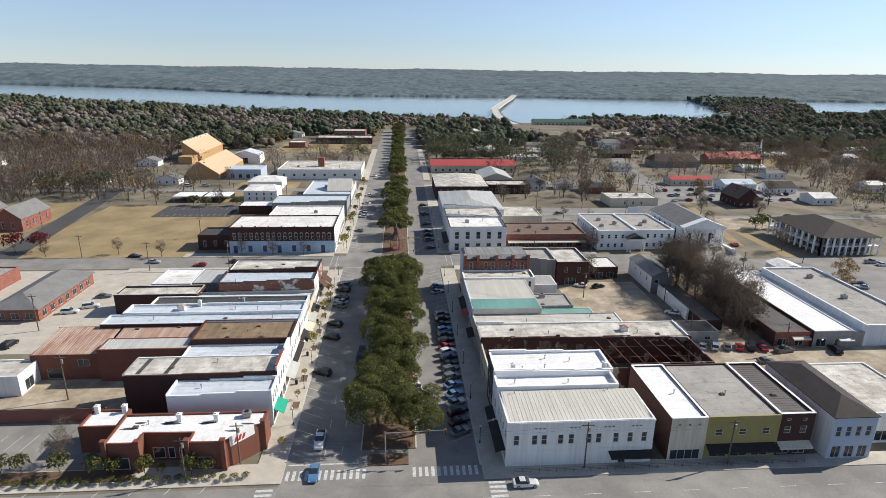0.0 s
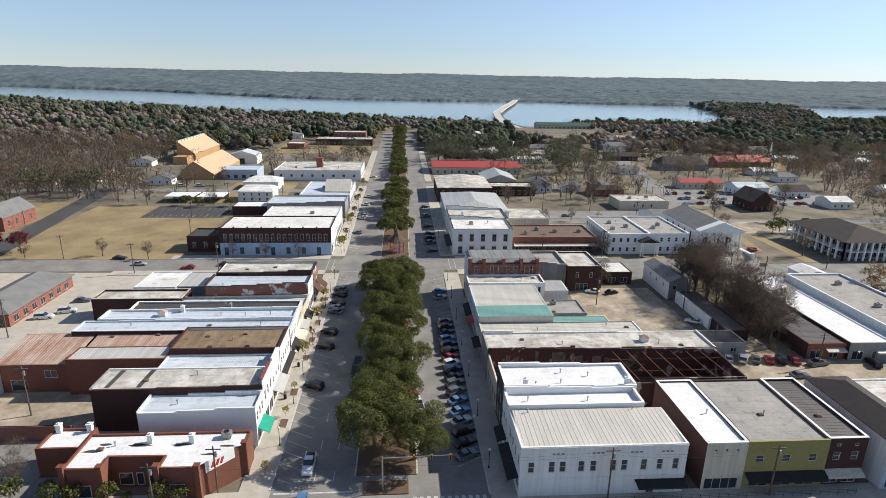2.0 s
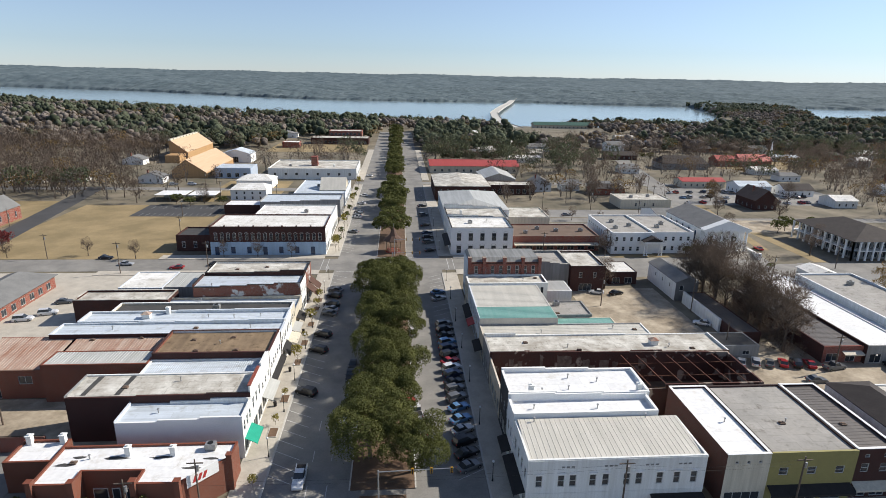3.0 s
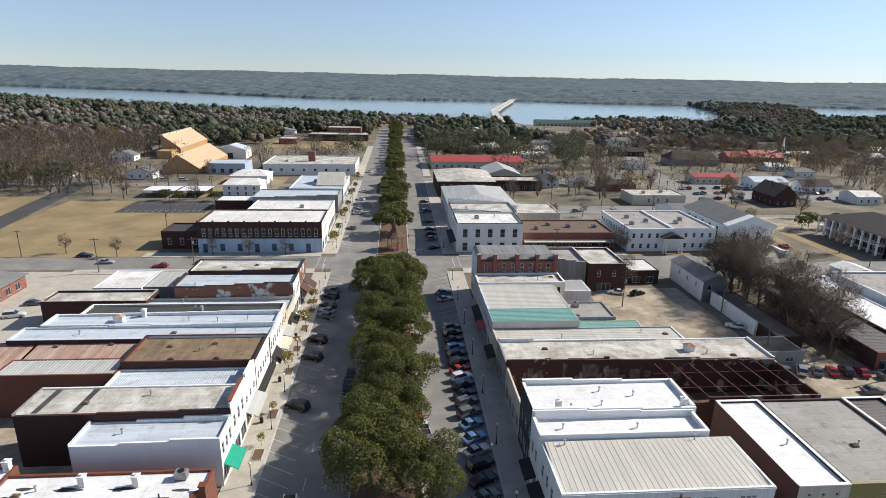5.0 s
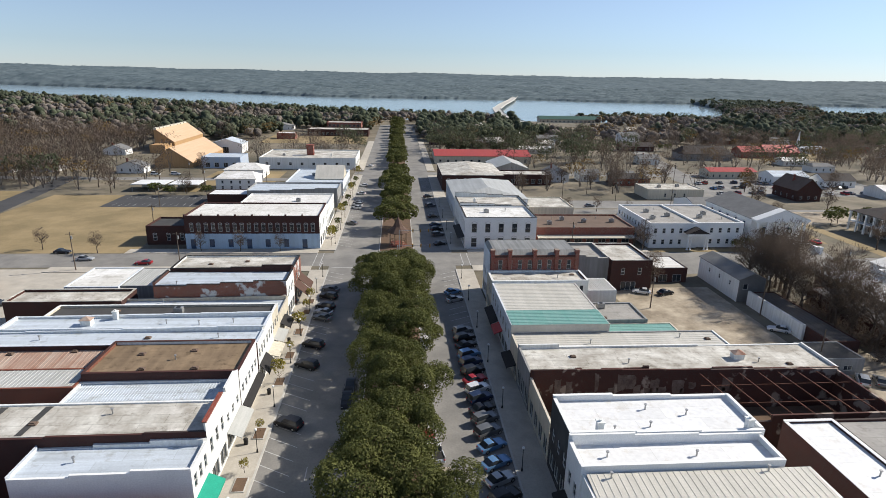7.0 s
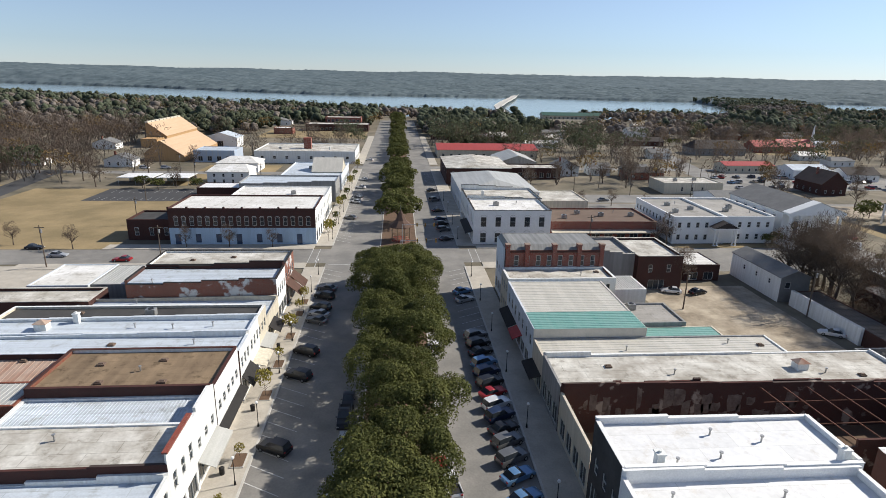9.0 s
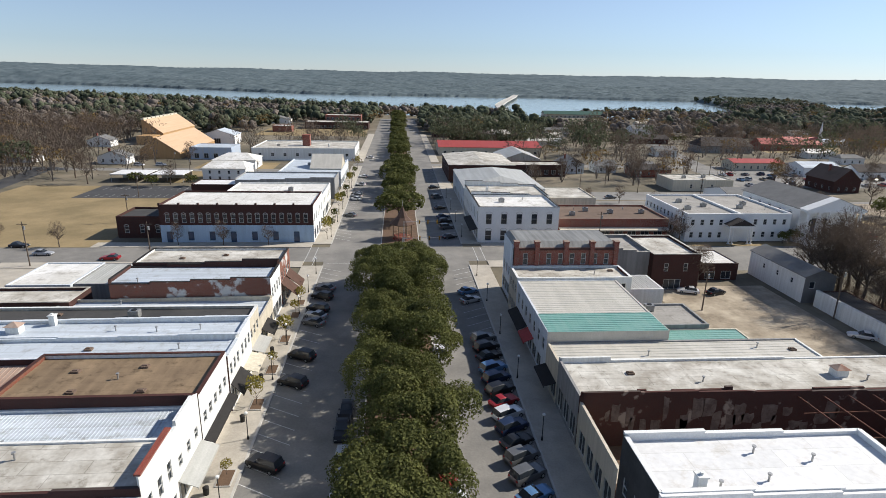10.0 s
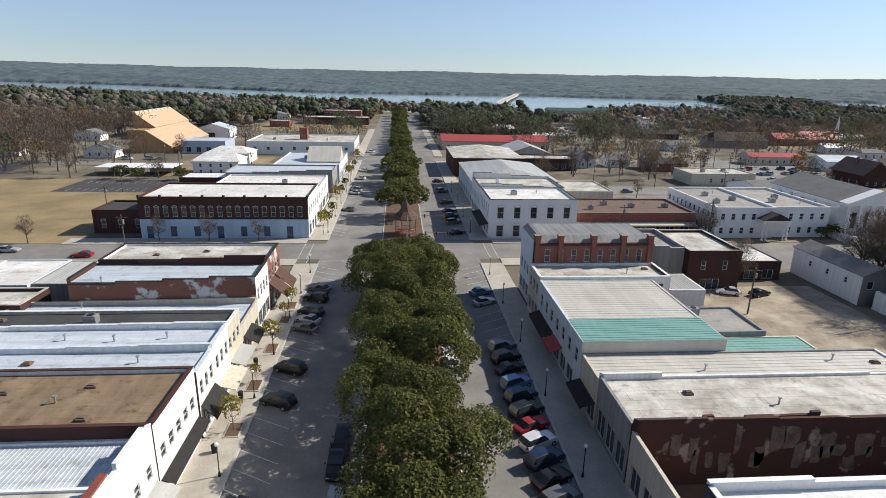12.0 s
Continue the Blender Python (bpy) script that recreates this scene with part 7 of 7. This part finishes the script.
spots = wood_spots(11, 11500) + [s for s in wood_spots(12, 7500) if s[1] < 620]
r9 = random.Random(31)
for _ in range(560):
    y = r9.uniform(1250, 1800)
    x = y * (0.63 - 0.00012 * (y - 1500) + r9.uniform(-0.09, 0.09))
    spots.append((x, y, max(land_z(x, y), -13.5), r9, False))
pine = [s for s in spots if noise.noise(Vector((s[0] * 0.006, s[1] * 0.006, 5))) + (s[1] - 750) * 0.00035 + s[3].uniform(-0.4, 0.4) > (0.42 if s[4] else 0.16)]
for _ in range(110):
    x, y = r9.uniform(-330, -122), r9.uniform(298, 366)
    spots.append((x, y, 0.0, r9, False))
for _ in range(420):
    x, y = r9.uniform(235, 520), r9.uniform(235, 600)
    if not any(a < x < b2 and c < y < d for a, b2, c, d in built):
        spots.append((x, y, 0.0, r9, False))
        if r9.random() < 0.3:
            pine.append(spots[-1])
for _ in range(90):
    y = r9.uniform(432, 720)
    x = r9.choice((-1, 1)) * r9.uniform(25, 44)
    if x > 0 or not 498 < y < 612:
        pine.append((x, y, land_z(x, y), r9, False))
pset = {id(s) for s in pine}
rest = [s for s in spots if id(s) not in pset]
NEAR = 520
wood("bare_woods", [s for k, s in enumerate(rest) if k % 7 and s[1] < NEAR], "bare", 210, 0.052, 6.4, 7.2, 7.4, "bare_twig", "crowd of leafless grey-brown winter trees")
vs = []
for x, y, z, r, *_ in [s for k, s in enumerate(rest) if k % 7 and s[1] < NEAR]:
    for j in range(4):
        a, h_, w_ = r.random() * 6.28, r.uniform(6, 11.5), r.uniform(0.12, 0.24)
        lean = r.uniform(0.2, 0.5) * h_ if j else 0.5
        tx_, ty_ = math.cos(a) * lean, math.sin(a) * lean
        vs.append([(x - w_, y, z - 0.2), (x + w_, y, z - 0.2), (x + tx_ + w_ * 0.3, y + ty_, z + h_), (x + tx_ - w_ * 0.3, y + ty_, z + h_)])
tagged(part("bare_trunks", quads_mesh("bare_trunks", np.array(vs).reshape(-1, 3), "bare_trunk"), None), "pale trunks and limbs of the leafless woods", "woods", kind="stuff")
farbare = [s for k, s in enumerate(rest) if k % 7 and s[1] >= NEAR]
round_wood("bare_woods", farbare, 4, 5.4, 4.4, 5.4, "bare_far", "far crowd of leafless grey-brown winter trees")
wood("bare_twigs", farbare, "bare", 30, 0.075, 6.6, 6.2, 6.8, "bare_twig", "twigs of the far leafless trees")
wood("tan_woods", [s for k, s in enumerate(rest) if k % 7 == 0], "oak", 180, 0.075, 5.0, 5.8, 6.0, "tan_leaf", "scattered trees with tan winter leaves")
wood("pine_woods", [s for s in pine if s[1] < NEAR], "oak", 400, 0.07, 6.4, 8.0, 8.4, "pine_leaf", "dark evergreen trees among the bare woods")
farpine = [s for s in pine if s[1] >= NEAR]
round_wood("pine_woods", farpine, 8, 5.2, 5.2, 7.4, "pine_far", "dark evergreen trees near the lake")
wood("pine_sprays", farpine, "oak", 100, 0.075, 6.0, 6.2, 7.6, "pine_leaf", "leaf sprays of the far evergreen trees")
# thicket at ground level under the bare trees of the yard
r3 = random.Random(21)
wood("yard_thicket", [(95.5 + r3.random() * 7, 124 + r3.random() * 52, 0, r3) for _ in range(90)], "bare", 160, 0.06, 2.2, 1.8, 1.6, "bare_twig", "tangle of brown winter brush in the yard")
wood("hedge_woods", [(36 + r3.random() * 62, 452 + r3.random() * 16, 0, r3) for _ in range(70)], "oak", 220, 0.13, 3.4, 3.6, 3.4, "pine_leaf", "dense dark evergreen hedge wood")

# ---- vehicles ----
def paint(name, col, metal=0.3):
    return mat("car_" + name, col, None, 0.28, metal, 1.0, 20.0, 0.0, 0.2, spec=0.5)


def loft(bm, secs):
    """Join cross-sections (lists of points) into a closed hull."""
    rings = [[bm.verts.new(p) for p in s] for s in secs]
    for a, b2 in zip(rings, rings[1:]):
        for k in range(len(a)):
            bm.faces.new((a[k], a[(k + 1) % len(a)], b2[(k + 1) % len(a)], b2[k]))
    bm.faces.new(rings[0][::-1]), bm.faces.new(rings[-1])
    bmesh.ops.recalc_face_normals(bm, faces=bm.faces)


CARS = {}
PROFILES = {  # length, width, belt height, roof height, bonnet, windscreen foot, roof start, roof end, tail foot
    "sedan": (4.7, 1.82, 0.92, 1.46, 0.78, 0.65, -0.15, -1.2, -1.85),
    "suv": (4.75, 1.92, 1.08, 1.76, 0.98, 0.85, 0.15, -2.0, -2.3),
    "pickup": (5.6, 1.95, 1.10, 1.82, 1.02, 0.95, 0.35, -0.75, -0.95),
}


def car(kind, colour, x, y, rz, label):
    key = (kind, colour)
    if key in CARS:
        c = copy_thing(CARS[key], pose(x, y, 0.035, 0, 0, rz))
        c["label"] = label
        return c
    L, W, belt, roof, bon, ws, r0, r1, tl = PROFILES[kind]
    c = thing("pickup_truck" if kind == "pickup" else "car", x, y, 0.035, label, "truck" if kind == "pickup" else "car", "parked cars", rz)
    hw = W / 2
    pm = COLOURS[colour]
    bm = bmesh.new()
    sec = lambda px_, z, w, lo=0.28: [(px_, -w, lo), (px_, w, lo), (px_, w * 1.0, z * 0.72), (px_, w * 0.93, z), (px_, -w * 0.93, z), (px_, -w, z * 0.72)]
    h = L / 2
    tail = belt if kind != "pickup" else belt * 0.98
    loft(bm, [sec(-h, tail * 0.72, hw * 0.86, 0.42), sec(-h + 0.12, tail * 0.96, hw * 0.97), sec(tl, tail, hw), sec(0, belt, hw), sec(ws, belt * 0.98, hw), sec(h - 0.55, bon, hw * 0.97), sec(h - 0.1, bon * 0.78, hw * 0.88), sec(h, bon * 0.6, hw * 0.78, 0.4)])
    body = part("body", bm, pm, c)
    bm = bmesh.new()
    sc = lambda px_, z, w: [(px_, -w, belt - 0.05), (px_, w, belt - 0.05), (px_, w * 0.84, z), (px_, -w * 0.84, z)]
    gw = hw * 0.9
    loft(bm, [sc(tl, belt, gw), sc(r1, roof - 0.03, gw), sc((r0 + r1) / 2, roof, gw), sc(r0, roof - 0.04, gw), sc(ws, belt, gw)])
    part("window_glass", bm, M["glass"], c)
    bm = bmesh.new()
    loft(bm, [[(p_, -gw * 0.85, z - 0.02), (p_, gw * 0.85, z - 0.02), (p_, gw * 0.78, z + 0.03), (p_, -gw * 0.78, z + 0.03)] for p_, z in ((r1, roof - 0.03), ((r0 + r1) / 2, roof), (r0, roof - 0.04))])
    part("roof", bm, pm, c)
    if kind == "pickup":
        bm = bmesh.new()
        box(bm, -h + 0.15, tl - 0.1, -hw * 0.8, hw * 0.8, belt - 0.02, belt + 0.012)
        part("bed", bm, M["dark"], c)
        for s in (-1, 1):
            bm = bmesh.new()
            box(bm, -h + 0.1, tl - 0.05, s * hw * 0.88 - 0.06, s * hw * 0.88 + 0.06, belt - 0.05, belt + 0.16)
            part("bed_side", bm, pm, c)
    for px_ in (-h + 0.9, h - 0.9):
        for s in (-1, 1):
            bm = bmesh.new()
            tube(bm, (px_, s * (hw - 0.22), 0.33), (px_, s * (hw + 0.02), 0.33), 0.33, n=14)
            w = part("wheel", bm, M["tyre"], c)
            bm = bmesh.new()
            tube(bm, (px_, s * (hw + 0.02), 0.33), (px_, s * (hw + 0.035), 0.33), 0.2, n=10)
            part("rim", bm, M["steel"], w)
    for s in (-1, 1):
        bm = bmesh.new()
        box(bm, h - 0.22, h - 0.06, s * hw * 0.66 - 0.17, s * hw * 0.66 + 0.17, bon * 0.62, bon * 0.76)
        part("headlight", bm, M["white_clean"], c)
        bm = bmesh.new()
        box(bm, -h + 0.0, -h + 0.14, s * hw * 0.74 - 0.14, s * hw * 0.74 + 0.14, tail * 0.72, tail * 0.9)
        part("tail_light", bm, M["red_paint"], c)
        bm = bmesh.new()
        box(bm, ws - 0.25, ws - 0.1, s * (hw + 0.08) - 0.09, s * (hw + 0.08) + 0.09, belt, belt + 0.13)
        part("mirror", bm, pm, c)
    CARS[key] = c
    return c


COLOURS = {k: paint(k, v) for k, v in dict(white=(0.7, 0.7, 0.7), silver=(0.42, 0.43, 0.44), grey=(0.14, 0.145, 0.15), black=(0.018, 0.018, 0.02), blue=(0.12, 0.24, 0.42), red=(0.35, 0.02, 0.025), tan=(0.4, 0.34, 0.25), navy=(0.02, 0.035, 0.08)).items()}
WORDS = {"white": "white", "silver": "silver", "grey": "dark grey", "black": "black", "blue": "light blue", "red": "red", "tan": "beige", "navy": "dark navy"}


def park(kind, col, x, y, rz, where):
    car(kind, col, x, y, rz, f"{WORDS[col]} {kind.replace('suv', 'wagon')} parked {where}")


ROW_E = "at an angle to the shaded kerb"
for y, k, c in ((87.5, "sedan", "grey"), (91, "sedan", "black"), (94.5, "suv", "black"), (98, "sedan", "silver"), (101.5, "sedan", "blue"), (105.5, "sedan", "blue"), (109, "suv", "grey"), (112.4, "suv", "grey"), (115.4, "sedan", "black"), (118.6, "suv", "navy"),
                (121.6, "suv", "white"), (124.9, "sedan", "red"), (128, "suv", "black"), (131.4, "suv", "navy"), (134.6, "suv", "blue"), (138.8, "sedan", "black"), (142, "suv", "black"), (145.4, "suv", "grey"), (164, "sedan", "silver"), (169, "sedan", "blue")):
    park(k, c, 14.6, y, 28, ROW_E)
ROW_W = "at an angle to the sunny kerb"
for y, k, c in ((112.5, "suv", "black"), (131.5, "suv", "black"), (140, "suv", "black"), (153.5, "sedan", "grey"), (156.8, "sedan", "silver"), (160, "suv", "black"), (166.5, "suv", "black"), (171.5, "sedan", "grey")):
    park(k, c, -16.6, y, 152, ROW_W)
for y, k, c in ((213, "sedan", "black"), (224, "suv", "grey"), (231, "suv", "black"), (238, "sedan", "navy"), (251, "sedan", "black"), (270, "suv", "grey"), (290, "sedan", "black")):
    park(k, c, 14.4, y, 28, ROW_E)
for y, k, c in ((266, "sedan", "white"), (271, "suv", "silver"), (276, "sedan", "grey"), (296, "sedan", "white"), (316, "sedan", "white"), (380, "sedan", "white"), (240, "sedan", "grey")):
    park(k, c, -16.6, y, 152, ROW_W)
MED = "beside the oaks of the median"
for x, y, rz, k, c in ((7.2, 98.5, 90, "sedan", "tan"), (6.0, 104.5, 100, "pickup", "white"), (6.4, 141, 92, "sedan", "white"), (-7.6, 103.5, -96, "suv", "white"), (-7.4, 112, -90, "suv", "silver"), (-8.0, 119, -90, "pickup", "black"), (-7.8, 123.5, -90, "sedan", "black"), (5.2, 107.5, 100, "sedan", "red")):
    park(k, c, x, y, rz, MED)
park("pickup", "white", -13.6, 85.8, -90, "on the main street near the crossing")
park("sedan", "blue", -13.4, 76.2, -90, "on the main street at the zebra crossing")
park("sedan", "white", 24.6, 71.6, 0, "on the cross street beside the white shop")
park("pickup", "black", 27, 63, 0, "on the cross street")
for x, y, rz, k, c in ((-104, 148, 20, "sedan", "silver"), (-96, 152, 10, "suv", "white"), (-92, 156, 15, "suv", "white"), (-92, 164, 10, "sedan", "grey"), (-116, 134, 80, "sedan", "red"), (-108, 131, 80, "pickup", "black"), (-100, 131, 85, "suv", "black")):
    park(k, c, x, y, rz, "in the worn parking lot")
for x, y, rz, k, c in ((64, 168, 160, "sedan", "white"), (70, 167, 20, "sedan", "black"), (85.6, 144, 150, "sedan", "white"), (96, 113, 0, "sedan", "grey"), (104.5, 118.6, 10, "pickup", "grey"), (99.6, 120.4, 75, "sedan", "red"), (96.4, 120.8, 70, "suv", "black"), (93.4, 121, 65, "sedan", "red"), (90.2, 121.2, 60, "sedan", "grey"), (87, 121.6, 60, "suv", "white"), (83.6, 121.8, 60, "sedan", "silver"), (80.4, 122, 55, "sedan", "white"), (118.5, 118.2, 80, "suv", "black"), (154, 157, 150, "pickup", "white"), (164, 166, 150, "sedan", "black"), (162.5, 163, 150, "sedan", "silver"), (188, 189, 0, "pickup", "silver")):
    park(k, c, x, y, rz, "on the sandy lot")
for k in range(34):
    park(("sedan", "suv")[k % 2], list(COLOURS)[(k * 5) % 8], 160 + (k % 12) * 7 + (k * 37 % 5), 300 + (k // 12) * 14 + (k * 13 % 4), 85 + (k * 29 % 20), "in the crowded far lot")
for x, y, rz, k, c in ((-90, 198, 0, "sedan", "silver"), (-72, 194, 180, "sedan", "red"), (-100, 205, 0, "sedan", "black"), (-60, 197, 0, "sedan", "black"), (190, 186, 0, "sedan", "white"), (200, 188, 20, "suv", "black"), (62, 272, 0, "sedan", "grey"), (95, 248, 0, "pickup", "tan"), (84, 271, 10, "sedan", "grey"), (148, 262, 90, "sedan", "tan"), (92, 352.5, 0, "suv", "black"), (-128, 345, 0, "suv", "white"), (-118, 346, 0, "suv", "white"), (146, 214, 92, "sedan", "red")):
    park(k, c, x, y, rz, "on a side street")

# ---- gazebo on the median ----
gz = thing("gazebo", 0.6, 212.5, 0.19, "open eight-sided wooden bandstand with brown shingled peaked roof", "gazebo")
OCT = [(math.cos(math.pi / 8 + k * math.pi / 4), math.sin(math.pi / 8 + k * math.pi / 4)) for k in range(8)]
bm = bmesh.new()
lo, hi = [bm.verts.new((c * 3.0, s * 3.0, 0)) for c, s in OCT], [bm.verts.new((c * 3.0, s * 3.0, 0.7)) for c, s in OCT]
bm.faces.new(hi), bm.faces.new(lo[::-1])
for k in range(8):
    bm.faces.new((lo[k], lo[(k + 1) % 8], hi[(k + 1) % 8], hi[k]))
part("floor", bm, M["brick"], gz)
for k, (c, s) in enumerate(OCT):
    bm = bmesh.new()
    box(bm, c * 2.8 - 0.14, c * 2.8 + 0.14, s * 2.8 - 0.14, s * 2.8 + 0.14, 0.7, 4.6)
    part("post", bm, M["gazebo_wood"], gz)
    c2, s2 = OCT[(k + 1) % 8]
    for z in (1.0, 1.7, 4.2):
        bm = bmesh.new()
        tube(bm, (c * 2.8, s * 2.8, z), (c2 * 2.8, s2 * 2.8, z), 0.07, n=6)
        part("rail", bm, M["gazebo_wood"], gz)
    for j in range(1, 6):
        bm = bmesh.new()
        x, y = c * 2.8 + (c2 - c) * 2.8 * j / 6, s * 2.8 + (s2 - s) * 2.8 * j / 6
        tube(bm, (x, y, 0.7), (x, y, 1.7), 0.035, n=5)
        part("baluster", bm, M["gazebo_wood"], gz)
bm = bmesh.new()
levels = [(3.7, 4.45), (3.7, 4.6), (1.7, 6.3), (0.55, 8.6), (0.05, 9.6)]
rings = [[bm.verts.new((c * r_, s * r_, z)) for c, s in OCT] for r_, z in levels]
for ra, rb in zip(rings, rings[1:]):
    for k in range(8):
        bm.faces.new((ra[k], ra[(k + 1) % 8], rb[(k + 1) % 8], rb[k]))
bm.faces.new(rings[0][::-1]), bm.faces.new(rings[-1])
part("roof", bm, M["shingle_gazebo"], gz)
bm = bmesh.new()
tube(bm, (0, 0, 9.55), (0, 0, 11.2), 0.07, 0.03)
part("finial", bm, M["steel"], gz)


# ---- street furniture ----
def street_lamp(x, y):
    t = thing("street_lamp", x, y, 0.17, "black ornamental street lamp with a globe", "lamp", "street lamps")
    bm = bmesh.new()
    tube(bm, (0, 0, 0), (0, 0, 0.5), 0.16, 0.1), tube(bm, (0, 0, 0.5), (0, 0, 3.6), 0.06, 0.05)
    part("post", bm, M["black_metal"], t)
    bm = bmesh.new()
    bmesh.ops.create_uvsphere(bm, u_segments=10, v_segments=8, radius=0.22, matrix=Matrix.Translation((0, 0, 3.8)))
    part("globe", bm, M["white_clean"], t)
    return t


lamp = street_lamp(-19.9, 92)
for y in (106, 118, 133, 145, 158, 170, 182, 214, 232, 250, 270, 290):
    copy_thing(lamp, pose(-19.9, y, 0.17))
for y in (84, 100, 116, 132, 148, 164, 180, 214, 232, 250, 270):
    copy_thing(lamp, pose(18.0, y, 0.17))
for k, y in enumerate((99, 110.5, 126, 136, 147, 157.5, 164)):
    pl = thing("planter_bed", -20.6, y, 0.17, "square mulched planting bed cut in the pavement", "planter", "planting beds")
    bm = bmesh.new()
    box(bm, -0.9, 0.9, -1.5, 1.5, -0.05, 0.12, 0.03)
    part("edge", bm, M["kerb"], pl)
    bm = bmesh.new()
    box(bm, -0.75, 0.75, -1.35, 1.35, 0.1, 0.135)
    part("soil", bm, M["mulch"], pl)
for k, (x, y) in enumerate(((-22, 108), (-21.6, 122), (-21.6, 133), (-21.8, 142), (-21.6, 152))):
    bn = thing("litter_bin", x, y, 0.17, "dark round pavement litter bin", "bin", "litter bins")
    bm = bmesh.new()
    tube(bm, (0, 0, 0), (0, 0, 0.9), 0.3, 0.34, 12)
    part("drum", bm, M["black_metal"], bn)
    bm = bmesh.new()
    tube(bm, (0, 0, 0.9), (0, 0, 1.05), 0.36, 0.2, 12)
    part("lid", bm, M["dark"], bn)
# traffic signal mast at the front crossing
def signal_mast(x, y, arm, lab):
    t = thing("traffic_signal", x, y, 0.1, lab, "traffic light")
    bm = bmesh.new()
    tube(bm, (0, 0, 0), (0, 0, 6.6), 0.14, 0.11)
    part("mast", bm, M["steel"], t)
    bm = bmesh.new()
    tube(bm, (0, 0, 6.3), (arm, 0, 6.6), 0.09, 0.06)
    part("arm", bm, M["steel"], t)
    for f in (0.45, 0.7, 0.97):
        bm = bmesh.new()
        box(bm, arm * f - 0.18, arm * f + 0.18, -0.3, -0.08, 5.9, 6.95, 0.03)
        s = part("signal_head", bm, M["signal_yellow"], t)
        for j in range(3):
            bm = bmesh.new()
            tube(bm, (arm * f, -0.30, 6.1 + j * 0.32), (arm * f, -0.42, 6.1 + j * 0.32), 0.12, n=10)
            part("lens", bm, M["black_metal"], s)


signal_mast(-0.5, 79.2, 11.5, "steel traffic signal mast with three yellow signal heads")
signal_mast(0.5, 190.4, 9.5, "steel traffic signal mast at the far crossing")
signal_mast(1.0, 207, 9.5, "steel traffic signal mast with long arm")
islet = slab("median", -3.6, 3.8, 78.2, 81.5, 0.20, "mulch", "mulched median nose with low brick edge", "median")


def utility_pole(x, y, h, arms=True, lamp_arm=0):
    t = thing("utility_pole", x, y, 0, "weathered wooden utility pole", "pole", "utility poles")
    bm = bmesh.new()
    tube(bm, (0, 0, 0), (0, 0, h), 0.16, 0.11)
    part("shaft", bm, M["wood_pole"], t)
    if arms:
        bm = bmesh.new()
        box(bm, -1.2, 1.2, -0.06, 0.06, h - 0.7, h - 0.55)
        part("crossarm", bm, M["wood_pole"], t)
        bm = bmesh.new()
        tube(bm, (0.3, 0, h - 2.0), (0.3, 0, h - 1.1), 0.22, n=10)
        part("transformer", bm, M["steel"], t)


for x, y, h in ((-36, 76, 9), (36.5, 75.5, 10), (64, 75, 10), (-71, 104, 11), (-27.5, 80, 9), (87, 153, 11), (62, 158, 9), (-98, 140, 11), (-88, 189, 11), (-60, 189, 11), (-120, 205.5, 9), (80, 205.5, 11), (56, 204.5, 10), (100, 283, 10), (75, 283, 10), (116, 262, 10), (92, 300, 11), (-88, 300, 11), (-96, 268, 9), (-84, 232, 9), (128, 178, 9), (104, 118, 9), (160, 190, 9), (140, 300, 10), (-60, 300, 10), (-105, 330, 10), (150, 330, 10), (83, 128, 8), (-160, 250, 8), (56, 132.5, 5)):
    utility_pole(x, y, h, h > 8.5)
# wires along the front street
for z in (8.6, 8.0):
    bm = bmesh.new()
    pts = [Vector((-36, 76, z)), Vector((36.5, 75.5, z + 0.6)), Vector((64, 75, z + 0.9))]
    for a, b2 in zip(pts, pts[1:]):
        prev = a
        for k in range(1, 9):
            c = a.lerp(b2, k / 8) - Vector((0, 0, 0.9 * (1 - (2 * k / 8 - 1) ** 2)))
            tube(bm, prev, c, 0.012, n=3, cap=False)
            prev = c
    tagged(part("overhead_wire", bm, M["black_metal"]), "thin sagging black overhead wire", "wire")
# iron railing in front of the white shop
rl = thing("railing", 23, 74.6, 0.17, "thin black iron railing along the pavement", "railing")
for k in range(36):
    bm = bmesh.new()
    tube(bm, (k * 1.6, 0, 0), (k * 1.6, 0, 1.0), 0.03, n=5)
    part("post", bm, M["black_metal"], rl)
for z in (0.4, 0.7, 1.0):
    bm = bmesh.new()
    tube(bm, (0, 0, z), (56, 0, z), 0.022, n=5)
    part("rail", bm, M["black_metal"], rl)
